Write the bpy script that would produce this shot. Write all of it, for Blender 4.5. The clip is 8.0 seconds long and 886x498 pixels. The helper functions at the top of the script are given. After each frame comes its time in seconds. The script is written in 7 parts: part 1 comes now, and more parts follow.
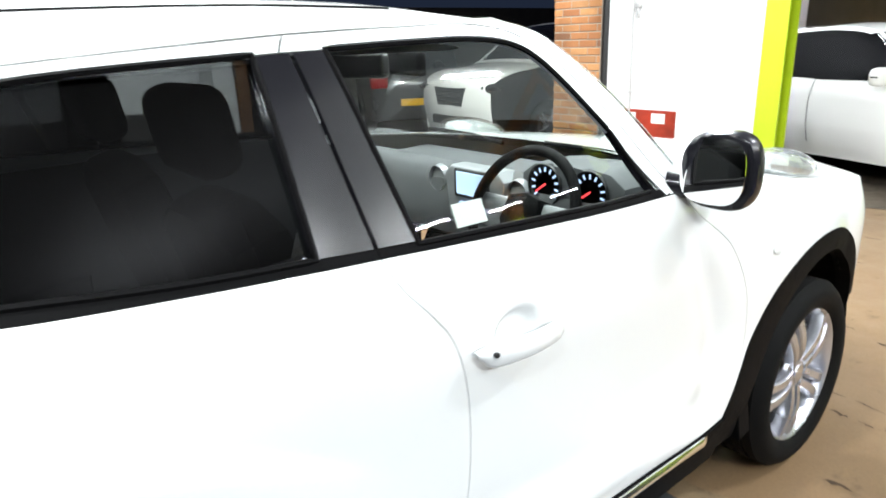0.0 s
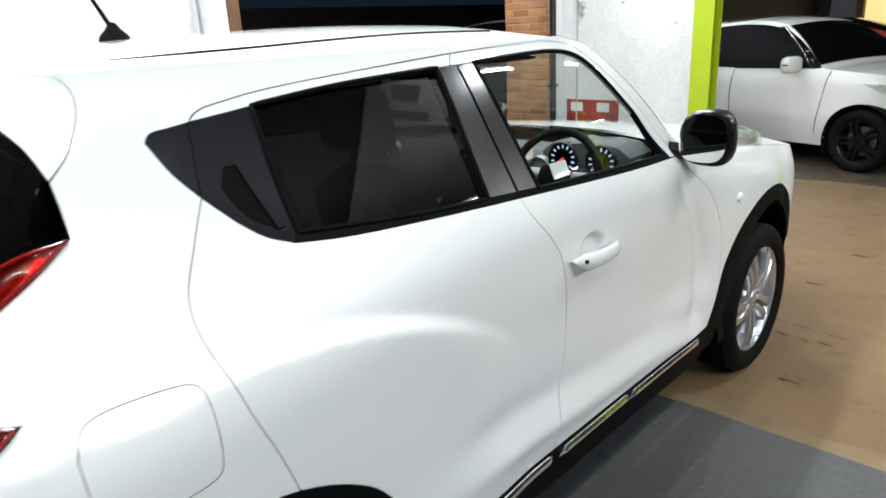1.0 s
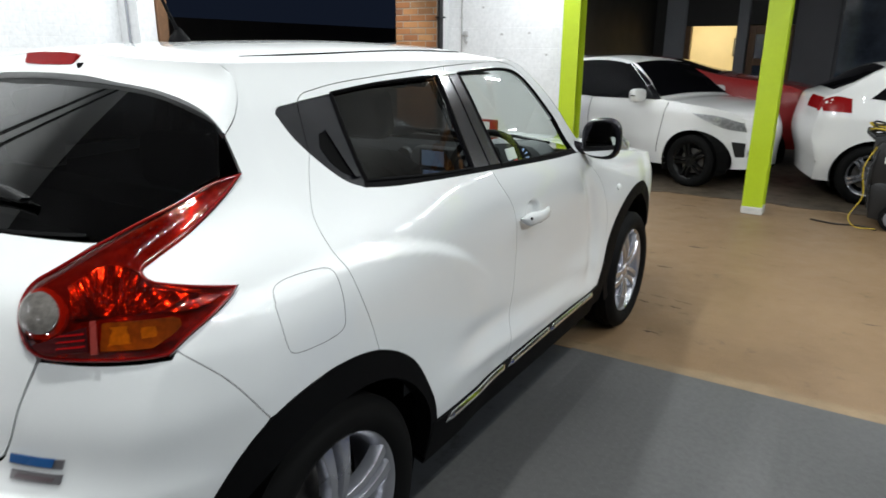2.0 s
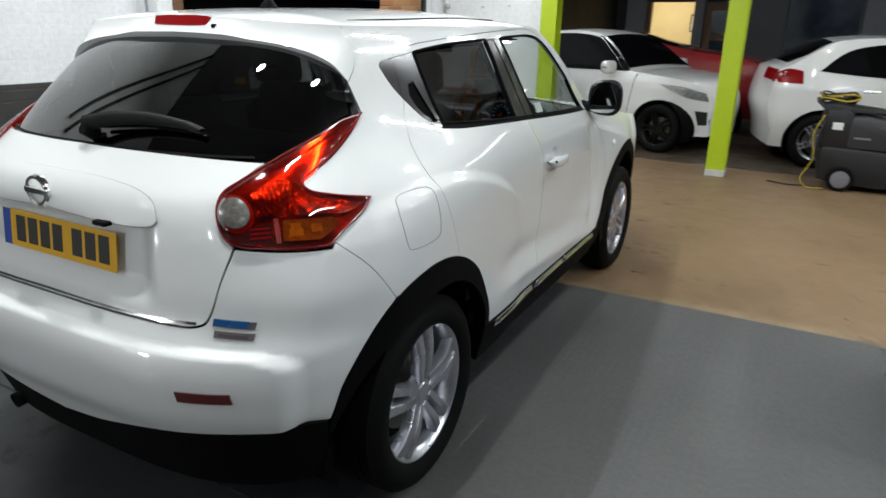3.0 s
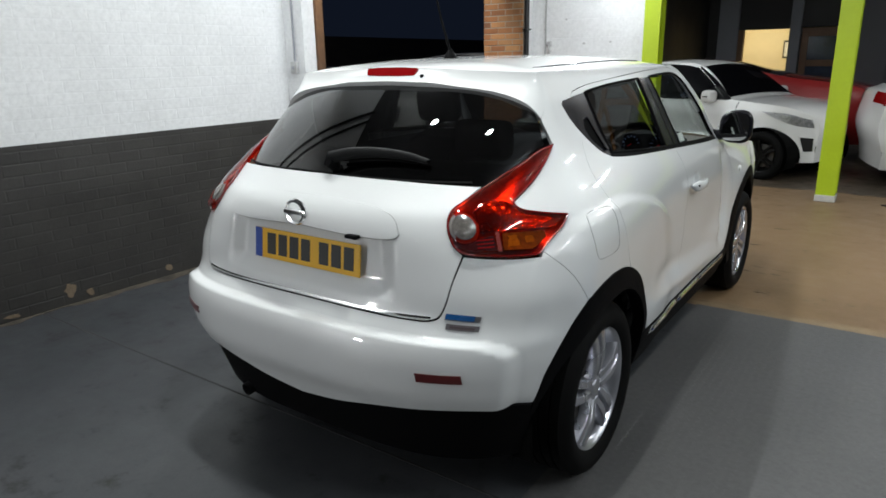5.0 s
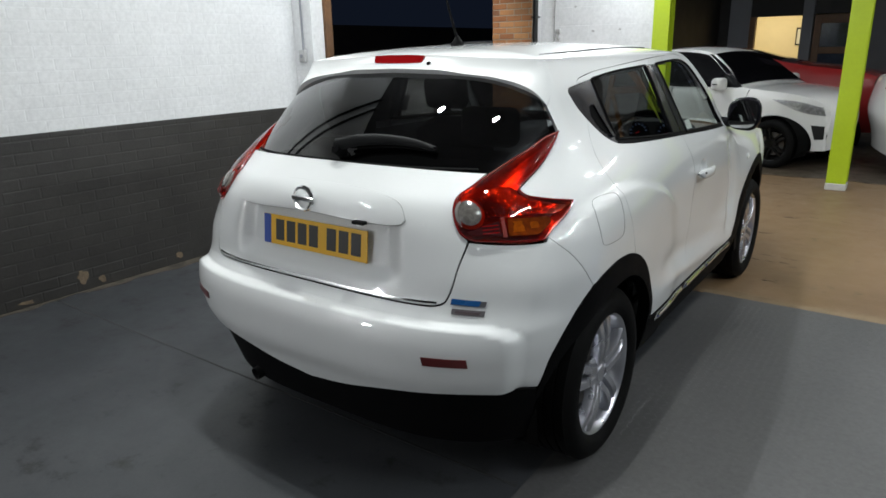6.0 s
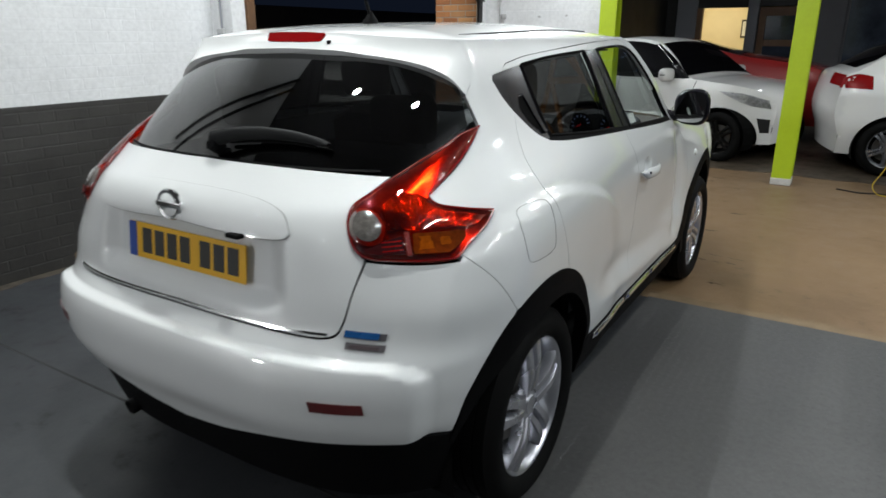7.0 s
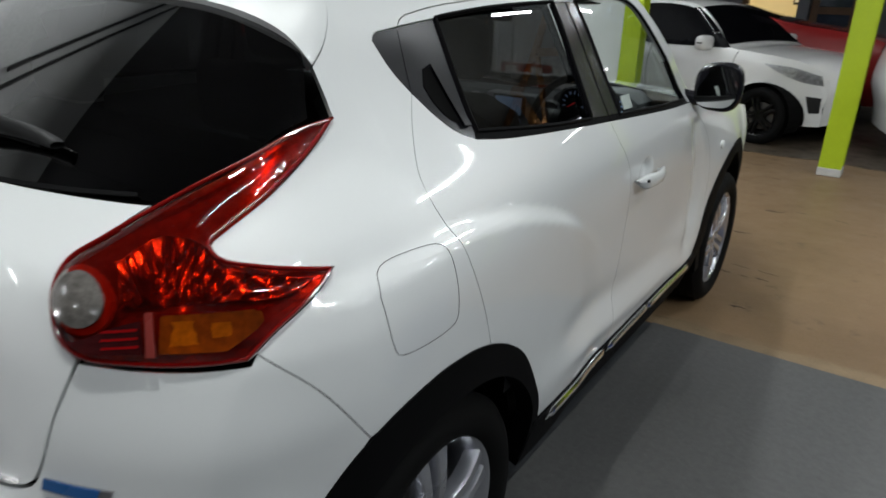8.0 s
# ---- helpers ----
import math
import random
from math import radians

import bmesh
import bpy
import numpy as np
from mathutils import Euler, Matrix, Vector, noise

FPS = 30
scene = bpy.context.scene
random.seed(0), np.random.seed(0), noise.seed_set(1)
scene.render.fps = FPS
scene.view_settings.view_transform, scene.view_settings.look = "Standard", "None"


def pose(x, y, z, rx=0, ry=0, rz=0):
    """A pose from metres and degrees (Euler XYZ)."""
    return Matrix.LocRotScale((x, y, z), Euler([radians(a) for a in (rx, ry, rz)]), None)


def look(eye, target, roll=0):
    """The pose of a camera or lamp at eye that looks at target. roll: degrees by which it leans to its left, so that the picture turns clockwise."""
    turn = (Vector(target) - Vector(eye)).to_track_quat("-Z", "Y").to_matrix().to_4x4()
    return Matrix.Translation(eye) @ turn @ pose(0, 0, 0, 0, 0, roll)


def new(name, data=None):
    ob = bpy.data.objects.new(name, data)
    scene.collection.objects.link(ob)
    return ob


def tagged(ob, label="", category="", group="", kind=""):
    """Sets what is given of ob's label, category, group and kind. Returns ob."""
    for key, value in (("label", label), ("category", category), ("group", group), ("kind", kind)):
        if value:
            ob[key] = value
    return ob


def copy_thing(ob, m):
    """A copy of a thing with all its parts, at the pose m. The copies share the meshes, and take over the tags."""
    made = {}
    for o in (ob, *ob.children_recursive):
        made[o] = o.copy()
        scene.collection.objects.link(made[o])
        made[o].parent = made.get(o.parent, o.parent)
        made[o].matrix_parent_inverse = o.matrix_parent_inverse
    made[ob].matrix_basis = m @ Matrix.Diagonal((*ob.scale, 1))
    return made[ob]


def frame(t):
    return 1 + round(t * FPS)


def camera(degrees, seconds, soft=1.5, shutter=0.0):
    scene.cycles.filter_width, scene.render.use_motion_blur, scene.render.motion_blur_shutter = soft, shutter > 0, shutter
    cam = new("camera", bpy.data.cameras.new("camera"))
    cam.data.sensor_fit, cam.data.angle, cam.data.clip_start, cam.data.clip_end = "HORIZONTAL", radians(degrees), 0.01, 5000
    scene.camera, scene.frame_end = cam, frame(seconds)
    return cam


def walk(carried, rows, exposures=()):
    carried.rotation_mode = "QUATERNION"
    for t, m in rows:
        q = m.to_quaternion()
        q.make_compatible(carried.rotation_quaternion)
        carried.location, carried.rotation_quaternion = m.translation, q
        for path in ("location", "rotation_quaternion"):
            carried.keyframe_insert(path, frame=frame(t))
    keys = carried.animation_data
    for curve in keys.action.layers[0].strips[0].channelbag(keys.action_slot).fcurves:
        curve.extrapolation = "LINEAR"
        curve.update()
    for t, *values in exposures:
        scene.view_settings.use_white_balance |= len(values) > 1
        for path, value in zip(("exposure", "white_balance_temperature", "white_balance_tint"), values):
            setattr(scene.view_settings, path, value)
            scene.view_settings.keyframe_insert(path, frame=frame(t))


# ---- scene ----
cam = camera(67.5, 8.0, soft=1.6, shutter=0.3)
PATH = [
    (0, (1.647, 0.287, 1.467), (0.166, 1.487, 0.865), -1.9),
    (0.2, (1.674, 0.142, 1.486), (0.233, 1.38, 0.86), -3.8),
    (0.5, (1.692, -0.064, 1.521), (0.347, 1.234, 0.81), -4.2),
    (1, (1.774, -0.383, 1.529), (0.432, 0.964, 0.908), -3.1),
    (2.3, (1.884, -1.31, 1.527), (0.909, 0.338, 0.952), 0.8),
    (2.5, (1.886, -1.423, 1.509), (0.866, 0.19, 0.91), 0.4),
    (3, (1.828, -1.697, 1.504), (0.928, -0.03, 0.864), 1.1),
    (3.1, (1.808, -1.762, 1.498), (0.959, -0.062, 0.875), 0.5),
    (3.5, (1.749, -1.949, 1.533), (0.96, -0.208, 0.946), -1.2),
    (4, (1.691, -2.052, 1.532), (0.803, -0.36, 0.942), -2.2),
    (4.5, (1.681, -2.12, 1.535), (0.671, -0.491, 0.964), -1.7),
    (5, (1.693, -2.197, 1.543), (0.586, -0.624, 0.996), -1.0),
    (5.2, (1.698, -2.22, 1.538), (0.573, -0.66, 0.989), -1.0),
    (6.3, (1.718, -2.2, 1.538), (0.599, -0.65, 0.949), -1.2),
    (6.5, (1.694, -2.119, 1.525), (0.612, -0.546, 0.931), -1.6),
    (7, (1.626, -1.816, 1.512), (0.625, -0.198, 0.897), 0.1),
    (7.5, (1.613, -1.383, 1.468), (0.634, 0.244, 0.839), -0.0),
    (8, (1.508, -0.94, 1.465), (0.451, 0.598, 0.747), 1.6),
]
walk(cam, [(t, look(eye, target, roll)) for t, eye, target, roll in PATH], [(0, 1.62), (0.25, 1.32), (0.5, 1.12), (0.75, 0.92), (1.0, 0.72), (1.3, 0.64), (2.3, 0.30), (3.0, 0.18), (4.0, 0.10), (6.5, 0.04), (7.0, 0.00), (8.0, -0.14)])
# world, lights
world = bpy.data.worlds.new("night")
scene.world = world
world.use_nodes = True
world.node_tree.nodes["Background"].inputs[0].default_value = (0.012, 0.018, 0.035, 1)
world.node_tree.nodes["Background"].inputs[1].default_value = 0.35

TUBE_POWER = 62.0
CEILING = 4.6
TUBES = [  # x, y, length along y, height, share of power
    # (2.9, -1.0) and (5.3, 0.6) are added fill for the flank and floor
    (2.9, -1.0, 1.2, 4.2, 0.6), (2.35, 3.5, 0.8, 3.4, 0.8), (2.4, 5.9, 0.8, 3.5, 0.35), (4.6, 2.0, 0.9, 3.4, 0.6), (4.7, 3.9, 0.9, 3.4, 0.5), (4.9, 5.8, 0.9, 3.4, 0.35), (5.1, 8.0, 1.2, 3.4, 0.12), (5.3, 0.6, 1.5, 3.5, 2.5),
    # the two at x -1.9 are added to brighten the west wall and tail
    (0.0, 2.4, 1.5, 2.95, 0.9), (-1.9, -4.2, 1.2, 3.8, 0.5), (-1.9, 1.75, 1.2, 3.7, 1.1), (-1.3, 5.0, 1.5, 2.95, 0.7), (-1.7, 6.9, 1.5, 3.1, 0.5),
    (0.2, -7.0, 1.2, 4.2, 0.22), (3.4, -3.8, 1.2, 4.2, 0.22), (3.4, -6.2, 1.2, 4.2, 0.22),
    # weak fill added to lift the far wall
    (-1.2, 9.4, 1.5, 3.8, 0.10), (1.6, 9.6, 1.5, 3.8, 0.06), (4.2, 9.4, 1.5, 3.8, 0.06),
]
SPOTS = [(-0.85, -0.13, 3.9), (0.64, -0.38, 3.9)]
SPOT_POWER = 50.0
TAIL_FILL = [(-2.45, -5.4, 1.35, 40.0)]  # x, y, z, power; added fill lamp by the west wall, facing the car's tail


# ---- materials ----
def node_material(name):
    m = bpy.data.materials.new(name)
    m.use_nodes = True
    t = m.node_tree
    return m, t, t.nodes["Principled BSDF"]


def texture(t, kind, scale, detail=4.0, rough=0.6, coords="Object"):
    c = t.nodes.new("ShaderNodeTexCoord")
    n = t.nodes.new(kind)
    n.inputs["Scale"].default_value = scale
    if "Detail" in n.inputs:
        n.inputs["Detail"].default_value = detail
        n.inputs["Roughness"].default_value = rough
    t.links.new(c.outputs[coords], n.inputs["Vector"])
    return n


def ramp(t, source, stops):
    r = t.nodes.new("ShaderNodeValToRGB")
    e = r.color_ramp.elements
    while len(e) < len(stops):
        e.new(0.5)
    for k, (p, c) in zip(e, stops):
        k.position, k.color = p, (*c, 1) if len(c) == 3 else c
    t.links.new(source, r.inputs["Fac"])
    return r


def bump(t, shader, source, strength, distance):
    b = t.nodes.new("ShaderNodeBump")
    b.inputs["Strength"].default_value, b.inputs["Distance"].default_value = strength, distance
    t.links.new(source, b.inputs["Height"])
    t.links.new(b.outputs["Normal"], shader.inputs["Normal"])
    return b


def mixed(t, fac, a, b, how="MIX"):
    m = t.nodes.new("ShaderNodeMix")
    m.data_type, m.blend_type = "RGBA", how
    for k, v in ((0, fac), (6, a), (7, b)):
        if isinstance(v, (int, float)):
            m.inputs[k].default_value = v
        elif isinstance(v, tuple):
            m.inputs[k].default_value = (*v, 1)
        else:
            t.links.new(v, m.inputs[k])
    return m.outputs[2]


def plain(name, colour, rough=0.5, metal=0.0, coat=0.0, grain=0.0, size=60.0, vary=0.08, coat_rough=0.03, gloss=0.5):
    """A surface with a slight change of tone at two scales and a fine grain."""
    m, t, p = node_material(name)
    big, small = texture(t, "ShaderNodeTexNoise", 2.3), texture(t, "ShaderNodeTexNoise", size)
    c1 = ramp(t, big.outputs["Fac"], [(0.3, tuple(v * (1 - vary) for v in colour)), (0.7, tuple(min(1, v * (1 + vary)) for v in colour))])
    c2 = ramp(t, small.outputs["Fac"], [(0.3, (1 - vary,) * 3), (0.7, (1, 1, 1))])
    t.links.new(mixed(t, 1.0, c1.outputs[0], c2.outputs[0], "MULTIPLY"), p.inputs["Base Color"])
    r = ramp(t, big.outputs["Fac"], [(0.3, (max(0, rough - 0.05),) * 3), (0.7, (min(1, rough + 0.05),) * 3)])
    t.links.new(r.outputs[0], p.inputs["Roughness"])
    p.inputs["Metallic"].default_value, p.inputs["Specular IOR Level"].default_value = metal, gloss
    p.inputs["Coat Weight"].default_value, p.inputs["Coat Roughness"].default_value = coat, coat_rough
    if grain:
        bump(t, p, small.outputs["Fac"], grain, 0.002)
    return m


def glazing(name, tint, rough=0.0, least=0.04):
    """Thin glass: clear or tinted, with more gloss at flat angles."""
    m, t, p = node_material(name)
    t.nodes.remove(p)
    see, gloss, mix, face = (t.nodes.new("ShaderNode" + k) for k in ("BsdfTransparent", "BsdfGlossy", "MixShader", "LayerWeight"))
    see.inputs[0].default_value = (*tint, 1)
    gloss.inputs["Roughness"].default_value = rough
    face.inputs["Blend"].default_value = 0.5
    power, scale = t.nodes.new("ShaderNodeMath"), t.nodes.new("ShaderNodeMath")
    power.operation, scale.operation = "POWER", "MULTIPLY_ADD"
    power.inputs[1].default_value = 5.0
    scale.inputs[1].default_value, scale.inputs[2].default_value = 1 - least, least
    t.links.new(face.outputs["Facing"], power.inputs[0])
    t.links.new(power.outputs[0], scale.inputs[0])
    t.links.new(scale.outputs[0], mix.inputs[0])
    t.links.new(see.outputs[0], mix.inputs[1])
    t.links.new(gloss.outputs[0], mix.inputs[2])
    t.links.new(mix.outputs[0], t.nodes["Material Output"].inputs["Surface"])
    return m


def glowing(name, colour, strength):
    m, t, p = node_material(name)
    p.inputs["Base Color"].default_value = (*colour, 1)
    p.inputs["Emission Color"].default_value = (*colour, 1)
    p.inputs["Emission Strength"].default_value = strength
    return m


def concrete(name, low, high, rough, stain=(0.5, 0.5, 0.5), stain_at=0.62, relief=0.25, spots=1.0, sweep=0.7):
    m, t, p = node_material(name)
    big = texture(t, "ShaderNodeTexNoise", sweep, 6)
    mid = texture(t, "ShaderNodeTexNoise", 5.0, 8, 0.7)
    fine = texture(t, "ShaderNodeTexNoise", 90.0, 4)
    c = ramp(t, big.outputs["Fac"], [(0.3, low), (0.7, high)])
    s = ramp(t, mid.outputs["Fac"], [(stain_at, (0, 0, 0)), (min(1, stain_at + 0.12), (1, 1, 1))])
    k = t.nodes.new("ShaderNodeMath")
    k.operation = "MULTIPLY"
    k.inputs[1].default_value = spots
    t.links.new(s.outputs[0], k.inputs[0])
    c = mixed(t, k.outputs[0], c.outputs[0], stain)
    f = ramp(t, fine.outputs["Fac"], [(0.3, (0.84,) * 3), (0.65, (1.0,) * 3)])
    t.links.new(mixed(t, 1.0, c, f.outputs[0], "MULTIPLY"), p.inputs["Base Color"])
    r = ramp(t, mid.outputs["Fac"], [(0.3, (rough - 0.1,) * 3), (0.7, (rough + 0.1,) * 3)])
    t.links.new(r.outputs[0], p.inputs["Roughness"])
    bump(t, p, fine.outputs["Fac"], relief, 0.003)
    return m


def per_piece(name, stops, rough, relief, size=70.0, dirt=0.75):
    """Bricks and blocks: each its own tone, with dirt and a fine relief."""
    m, t, p = node_material(name)
    info = t.nodes.new("ShaderNodeObjectInfo")
    geo = t.nodes.new("ShaderNodeNewGeometry")
    add = t.nodes.new("ShaderNodeMath")
    add.operation = "ADD"
    t.links.new(info.outputs["Random"], add.inputs[0])
    t.links.new(geo.outputs["Random Per Island"], add.inputs[1])
    wrap = t.nodes.new("ShaderNodeMath")
    wrap.operation = "FRACT"
    t.links.new(add.outputs[0], wrap.inputs[0])
    c = ramp(t, wrap.outputs[0], stops)
    fine, mid = texture(t, "ShaderNodeTexNoise", size, 6, 0.7), texture(t, "ShaderNodeTexNoise", 2.5, 6)
    for n in (fine, mid):
        t.links.new(geo.outputs["Position"], n.inputs["Vector"])
    d = ramp(t, mid.outputs["Fac"], [(0.35, (dirt,) * 3), (0.6, (1, 1, 1))])
    f = ramp(t, fine.outputs["Fac"], [(0.3, (0.85,) * 3), (0.6, (1, 1, 1))])
    col = mixed(t, 1.0, mixed(t, 1.0, c.outputs[0], d.outputs[0], "MULTIPLY"), f.outputs[0], "MULTIPLY")
    t.links.new(col, p.inputs["Base Color"])
    p.inputs["Roughness"].default_value = rough
    bump(t, p, fine.outputs["Fac"], relief, 0.004)
    return m


def tread_plate(name, colour):
    m, t, p = node_material(name)
    big, fine = texture(t, "ShaderNodeTexNoise", 1.2, 6), texture(t, "ShaderNodeTexNoise", 40.0, 5, 0.7)
    c = ramp(t, big.outputs["Fac"], [(0.3, tuple(v * 0.8 for v in colour)), (0.7, tuple(v * 1.15 for v in colour))])
    f = ramp(t, fine.outputs["Fac"], [(0.3, (0.75,) * 3), (0.6, (1, 1, 1))])
    t.links.new(mixed(t, 1.0, c.outputs[0], f.outputs[0], "MULTIPLY"), p.inputs["Base Color"])
    r = ramp(t, big.outputs["Fac"], [(0.3, (0.48,) * 3), (0.7, (0.62,) * 3)])
    t.links.new(r.outputs[0], p.inputs["Roughness"])
    bump(t, p, fine.outputs["Fac"], 0.1, 0.002)
    return m


def pearl(name, colour):
    m, t, p = node_material(name)
    flake = texture(t, "ShaderNodeTexVoronoi", 900.0)
    big = texture(t, "ShaderNodeTexNoise", 1.5)
    c = ramp(t, big.outputs["Fac"], [(0.3, tuple(v * 0.97 for v in colour)), (0.7, colour)])
    f = ramp(t, flake.outputs["Color"], [(0.0, (0.94,) * 3), (1.0, (1, 1, 1))])
    t.links.new(mixed(t, 1.0, c.outputs[0], f.outputs[0], "MULTIPLY"), p.inputs["Base Color"])
    p.inputs["Roughness"].default_value = 0.42
    p.inputs["Coat Weight"].default_value, p.inputs["Coat Roughness"].default_value = 1.0, 0.035
    return m


M_WHITE = pearl("pearl_white_paint", (0.74, 0.76, 0.76))
M_WHITE2 = pearl("white_paint", (0.72, 0.72, 0.71))
M_RED = plain("red_paint", (0.28, 0.012, 0.012), 0.35, coat=1.0, vary=0.05)
M_DARKCAR = plain("dark_paint", (0.012, 0.013, 0.016), 0.3, coat=1.0)
M_TRIM = plain("grained_black_plastic", (0.0032, 0.0032, 0.0036), 0.62, gloss=0.06, grain=0.35, size=420)
M_GLOSSBLACK = plain("satin_black_trim", (0.009, 0.009, 0.012), 0.22, coat=0.0, gloss=0.5, vary=0.15, coat_rough=0.15)
M_WIPER = plain("satin_black_wiper", (0.010, 0.0105, 0.011), 0.62, gloss=0.16)
M_LINER = plain("black_felt", (0.003, 0.003, 0.003), 0.9, gloss=0.1)
M_RUBBER = plain("tyre_rubber", (0.0045, 0.0045, 0.0045), 0.75, gloss=0.10, grain=0.4, size=200, vary=0.2)
M_ALLOY = plain("silver_alloy", (0.47, 0.48, 0.52), 0.28, metal=0.85, coat=0.5, vary=0.06)
M_ALLOYDARK = plain("black_alloy", (0.004, 0.004, 0.004), 0.3, gloss=0.3)
M_STEEL = plain("brake_steel", (0.22, 0.21, 0.20), 0.45, metal=0.9, vary=0.2)
M_CHROME = plain("chrome", (0.85, 0.85, 0.86), 0.06, metal=1.0, vary=0.03)
M_TINT = glazing("privacy_glass", (0.09, 0.094, 0.097), 0.004, 0.16)
M_TINTSIDE = glazing("privacy_door_glass", (0.085, 0.088, 0.09), 0.003, 0.065)
M_CLEAR = glazing("clear_glass", (0.86, 0.90, 0.88), 0.0, 0.05)
# bluish tone painted in place of the workshop's reflection in the far panes
M_FARGLASS = plain("glass_painted_reflection", (0.060, 0.078, 0.115), 0.12, coat=0.5, vary=0.35)
M_LENSRED = glazing("red_lens", (0.90, 0.115, 0.035), 0.004, 0.085)
M_LENSCLEAR = glazing("clear_lens", (0.85, 0.86, 0.86), 0.03, 0.06)
M_REDSOLID = plain("red_plastic", (0.22, 0.004, 0.005), 0.18, gloss=0.12)
M_REFLECT = plain("lamp_reflector", (0.85, 0.83, 0.80), 0.10, metal=0.97, vary=0.1)
M_FANREFLECT = plain("fluted_reflector", (0.55, 0.50, 0.46), 0.14, metal=0.95, vary=0.3)
M_PLATE = plain("yellow_plate", (0.80, 0.44, 0.012), 0.4, coat=0.3, vary=0.03)
M_PLATEBLUE = plain("blue_plate_strip", (0.02, 0.07, 0.35), 0.4)
M_INK = plain("black_print", (0.012, 0.012, 0.012), 0.5)
M_BADGEBLUE = plain("blue_badge", (0.015, 0.10, 0.30), 0.3, coat=0.5)
M_BADGE = plain("badge_silver", (0.20, 0.19, 0.20), 0.35, metal=0.5)
M_BADGERED = plain("badge_dull_print", (0.10, 0.075, 0.08), 0.4)
M_DASH = plain("dashboard_plastic", (0.055, 0.058, 0.062), 0.6, grain=0.3, size=300)
M_SILVERDASH = plain("silver_interior_plastic", (0.30, 0.31, 0.32), 0.35, metal=0.4)
M_SEAT = plain("black_seat_cloth", (0.022, 0.021, 0.022), 0.9, grain=0.5, size=260)
M_HEADLINER = plain("grey_headlining", (0.30, 0.30, 0.29), 0.95, grain=0.2, size=300)
M_SCREEN = glowing("map_screen", (0.35, 0.5, 0.75), 0.55)
M_DIAL = glowing("dial_lit", (0.45, 0.60, 0.95), 0.3)
M_NEEDLE = glowing("red_needle", (0.9, 0.05, 0.06), 0.7)
M_PAPER = plain("paper", (0.7, 0.72, 0.7), 0.8, vary=0.03)
M_TAN = concrete("tan_concrete", (0.165, 0.101, 0.050), (0.235, 0.152, 0.080), 0.5, (0.070, 0.043, 0.022), 0.60, 0.3, 0.75)
M_DIRTY = concrete("grimy_concrete", (0.058, 0.046, 0.034), (0.10, 0.076, 0.052), 0.42, (0.026, 0.022, 0.018), 0.52, 0.3, 0.9)
M_GRIT = concrete("brown_grit", (0.045, 0.037, 0.028), (0.085, 0.068, 0.048), 0.85, (0.025, 0.02, 0.015), 0.5, 0.6, 0.9, 6.0)
M_GREY = concrete("grey_painted_concrete", (0.030, 0.033, 0.037), (0.054, 0.057, 0.062), 0.45, (0.009, 0.008, 0.007), 0.57, 0.15, 0.9)
M_TREAD = tread_plate("grey_painted_tread_plate", (0.082, 0.0815, 0.081))
M_JOINT = plain("floor_joint", (0.03, 0.03, 0.03), 0.9)
M_WALLWHITE = per_piece("white_wall_paint", [(0.0, (0.75, 0.76, 0.77)), (1.0, (0.76, 0.77, 0.78))], 0.6, 0.09, 30.0, 0.93)
M_WALLGREY = per_piece("dark_grey_wall_paint", [(0.0, (0.036, 0.034, 0.032)), (1.0, (0.042, 0.040, 0.037))], 0.5, 0.3, 45.0, 0.7)
M_BRICK = per_piece("orange_brick", [(0.0, (0.26, 0.105, 0.04)), (0.45, (0.36, 0.16, 0.06)), (0.8, (0.42, 0.22, 0.09)), (1.0, (0.18, 0.08, 0.04))], 0.85, 0.5, 90.0, 0.6)
M_MORTAR = plain("mortar", (0.26, 0.23, 0.19), 0.95, grain=0.4, size=150)
M_LIME = plain("lime_green_paint", (0.40, 0.53, 0.012), 0.42, coat=0.15, grain=0.08, size=30, vary=0.06)
M_CHIP = plain("bare_chip", (0.20, 0.15, 0.10), 0.9, grain=0.4, size=80, vary=0.4)
M_CONC = plain("pale_concrete", (0.50, 0.49, 0.46), 0.8, grain=0.4, size=60, vary=0.2)
M_WOOD = plain("brown_door_post", (0.16, 0.075, 0.03), 0.6, grain=0.25, size=30, vary=0.3)
M_TIMBER = plain("orange_timber", (0.42, 0.19, 0.06), 0.6, grain=0.25, size=30, vary=0.25)
M_OAK = plain("oak_door", (0.20, 0.10, 0.045), 0.5, grain=0.2, size=40, vary=0.2)
M_FARWALL = plain("grey_partition", (0.155, 0.155, 0.17), 0.8, vary=0.06)
M_FARPILLAR = plain("pale_grey_pillar", (0.28, 0.29, 0.32), 0.7, vary=0.05)
M_CREAM = plain("cream_office_wall", (0.75, 0.68, 0.48), 0.8, vary=0.04)
M_CEIL = plain("ceiling_sheet", (0.055, 0.055, 0.058), 0.8, vary=0.1)
M_PALESHEET = plain("pale_roof_sheet", (0.42, 0.43, 0.42), 0.7, vary=0.1)
M_BLUE = plain("blue_lift_paint", (0.001, 0.018, 0.15), 0.5, gloss=0.2, grain=0.06, size=40, vary=0.08)
M_MACH = plain("grey_machine_plastic", (0.030, 0.031, 0.034), 0.5, grain=0.15, size=200)
M_MACHDARK = plain("black_machine_plastic", (0.006, 0.006, 0.0065), 0.55, grain=0.2, size=200)
M_YELLOW = plain("yellow_hose", (0.45, 0.32, 0.015), 0.5)
M_ASPHALT = concrete("yard_asphalt", (0.03, 0.03, 0.032), (0.05, 0.05, 0.052), 0.8)
M_TUBE = glowing("lit_tube", (0.96, 0.99, 1.0), 28.0)
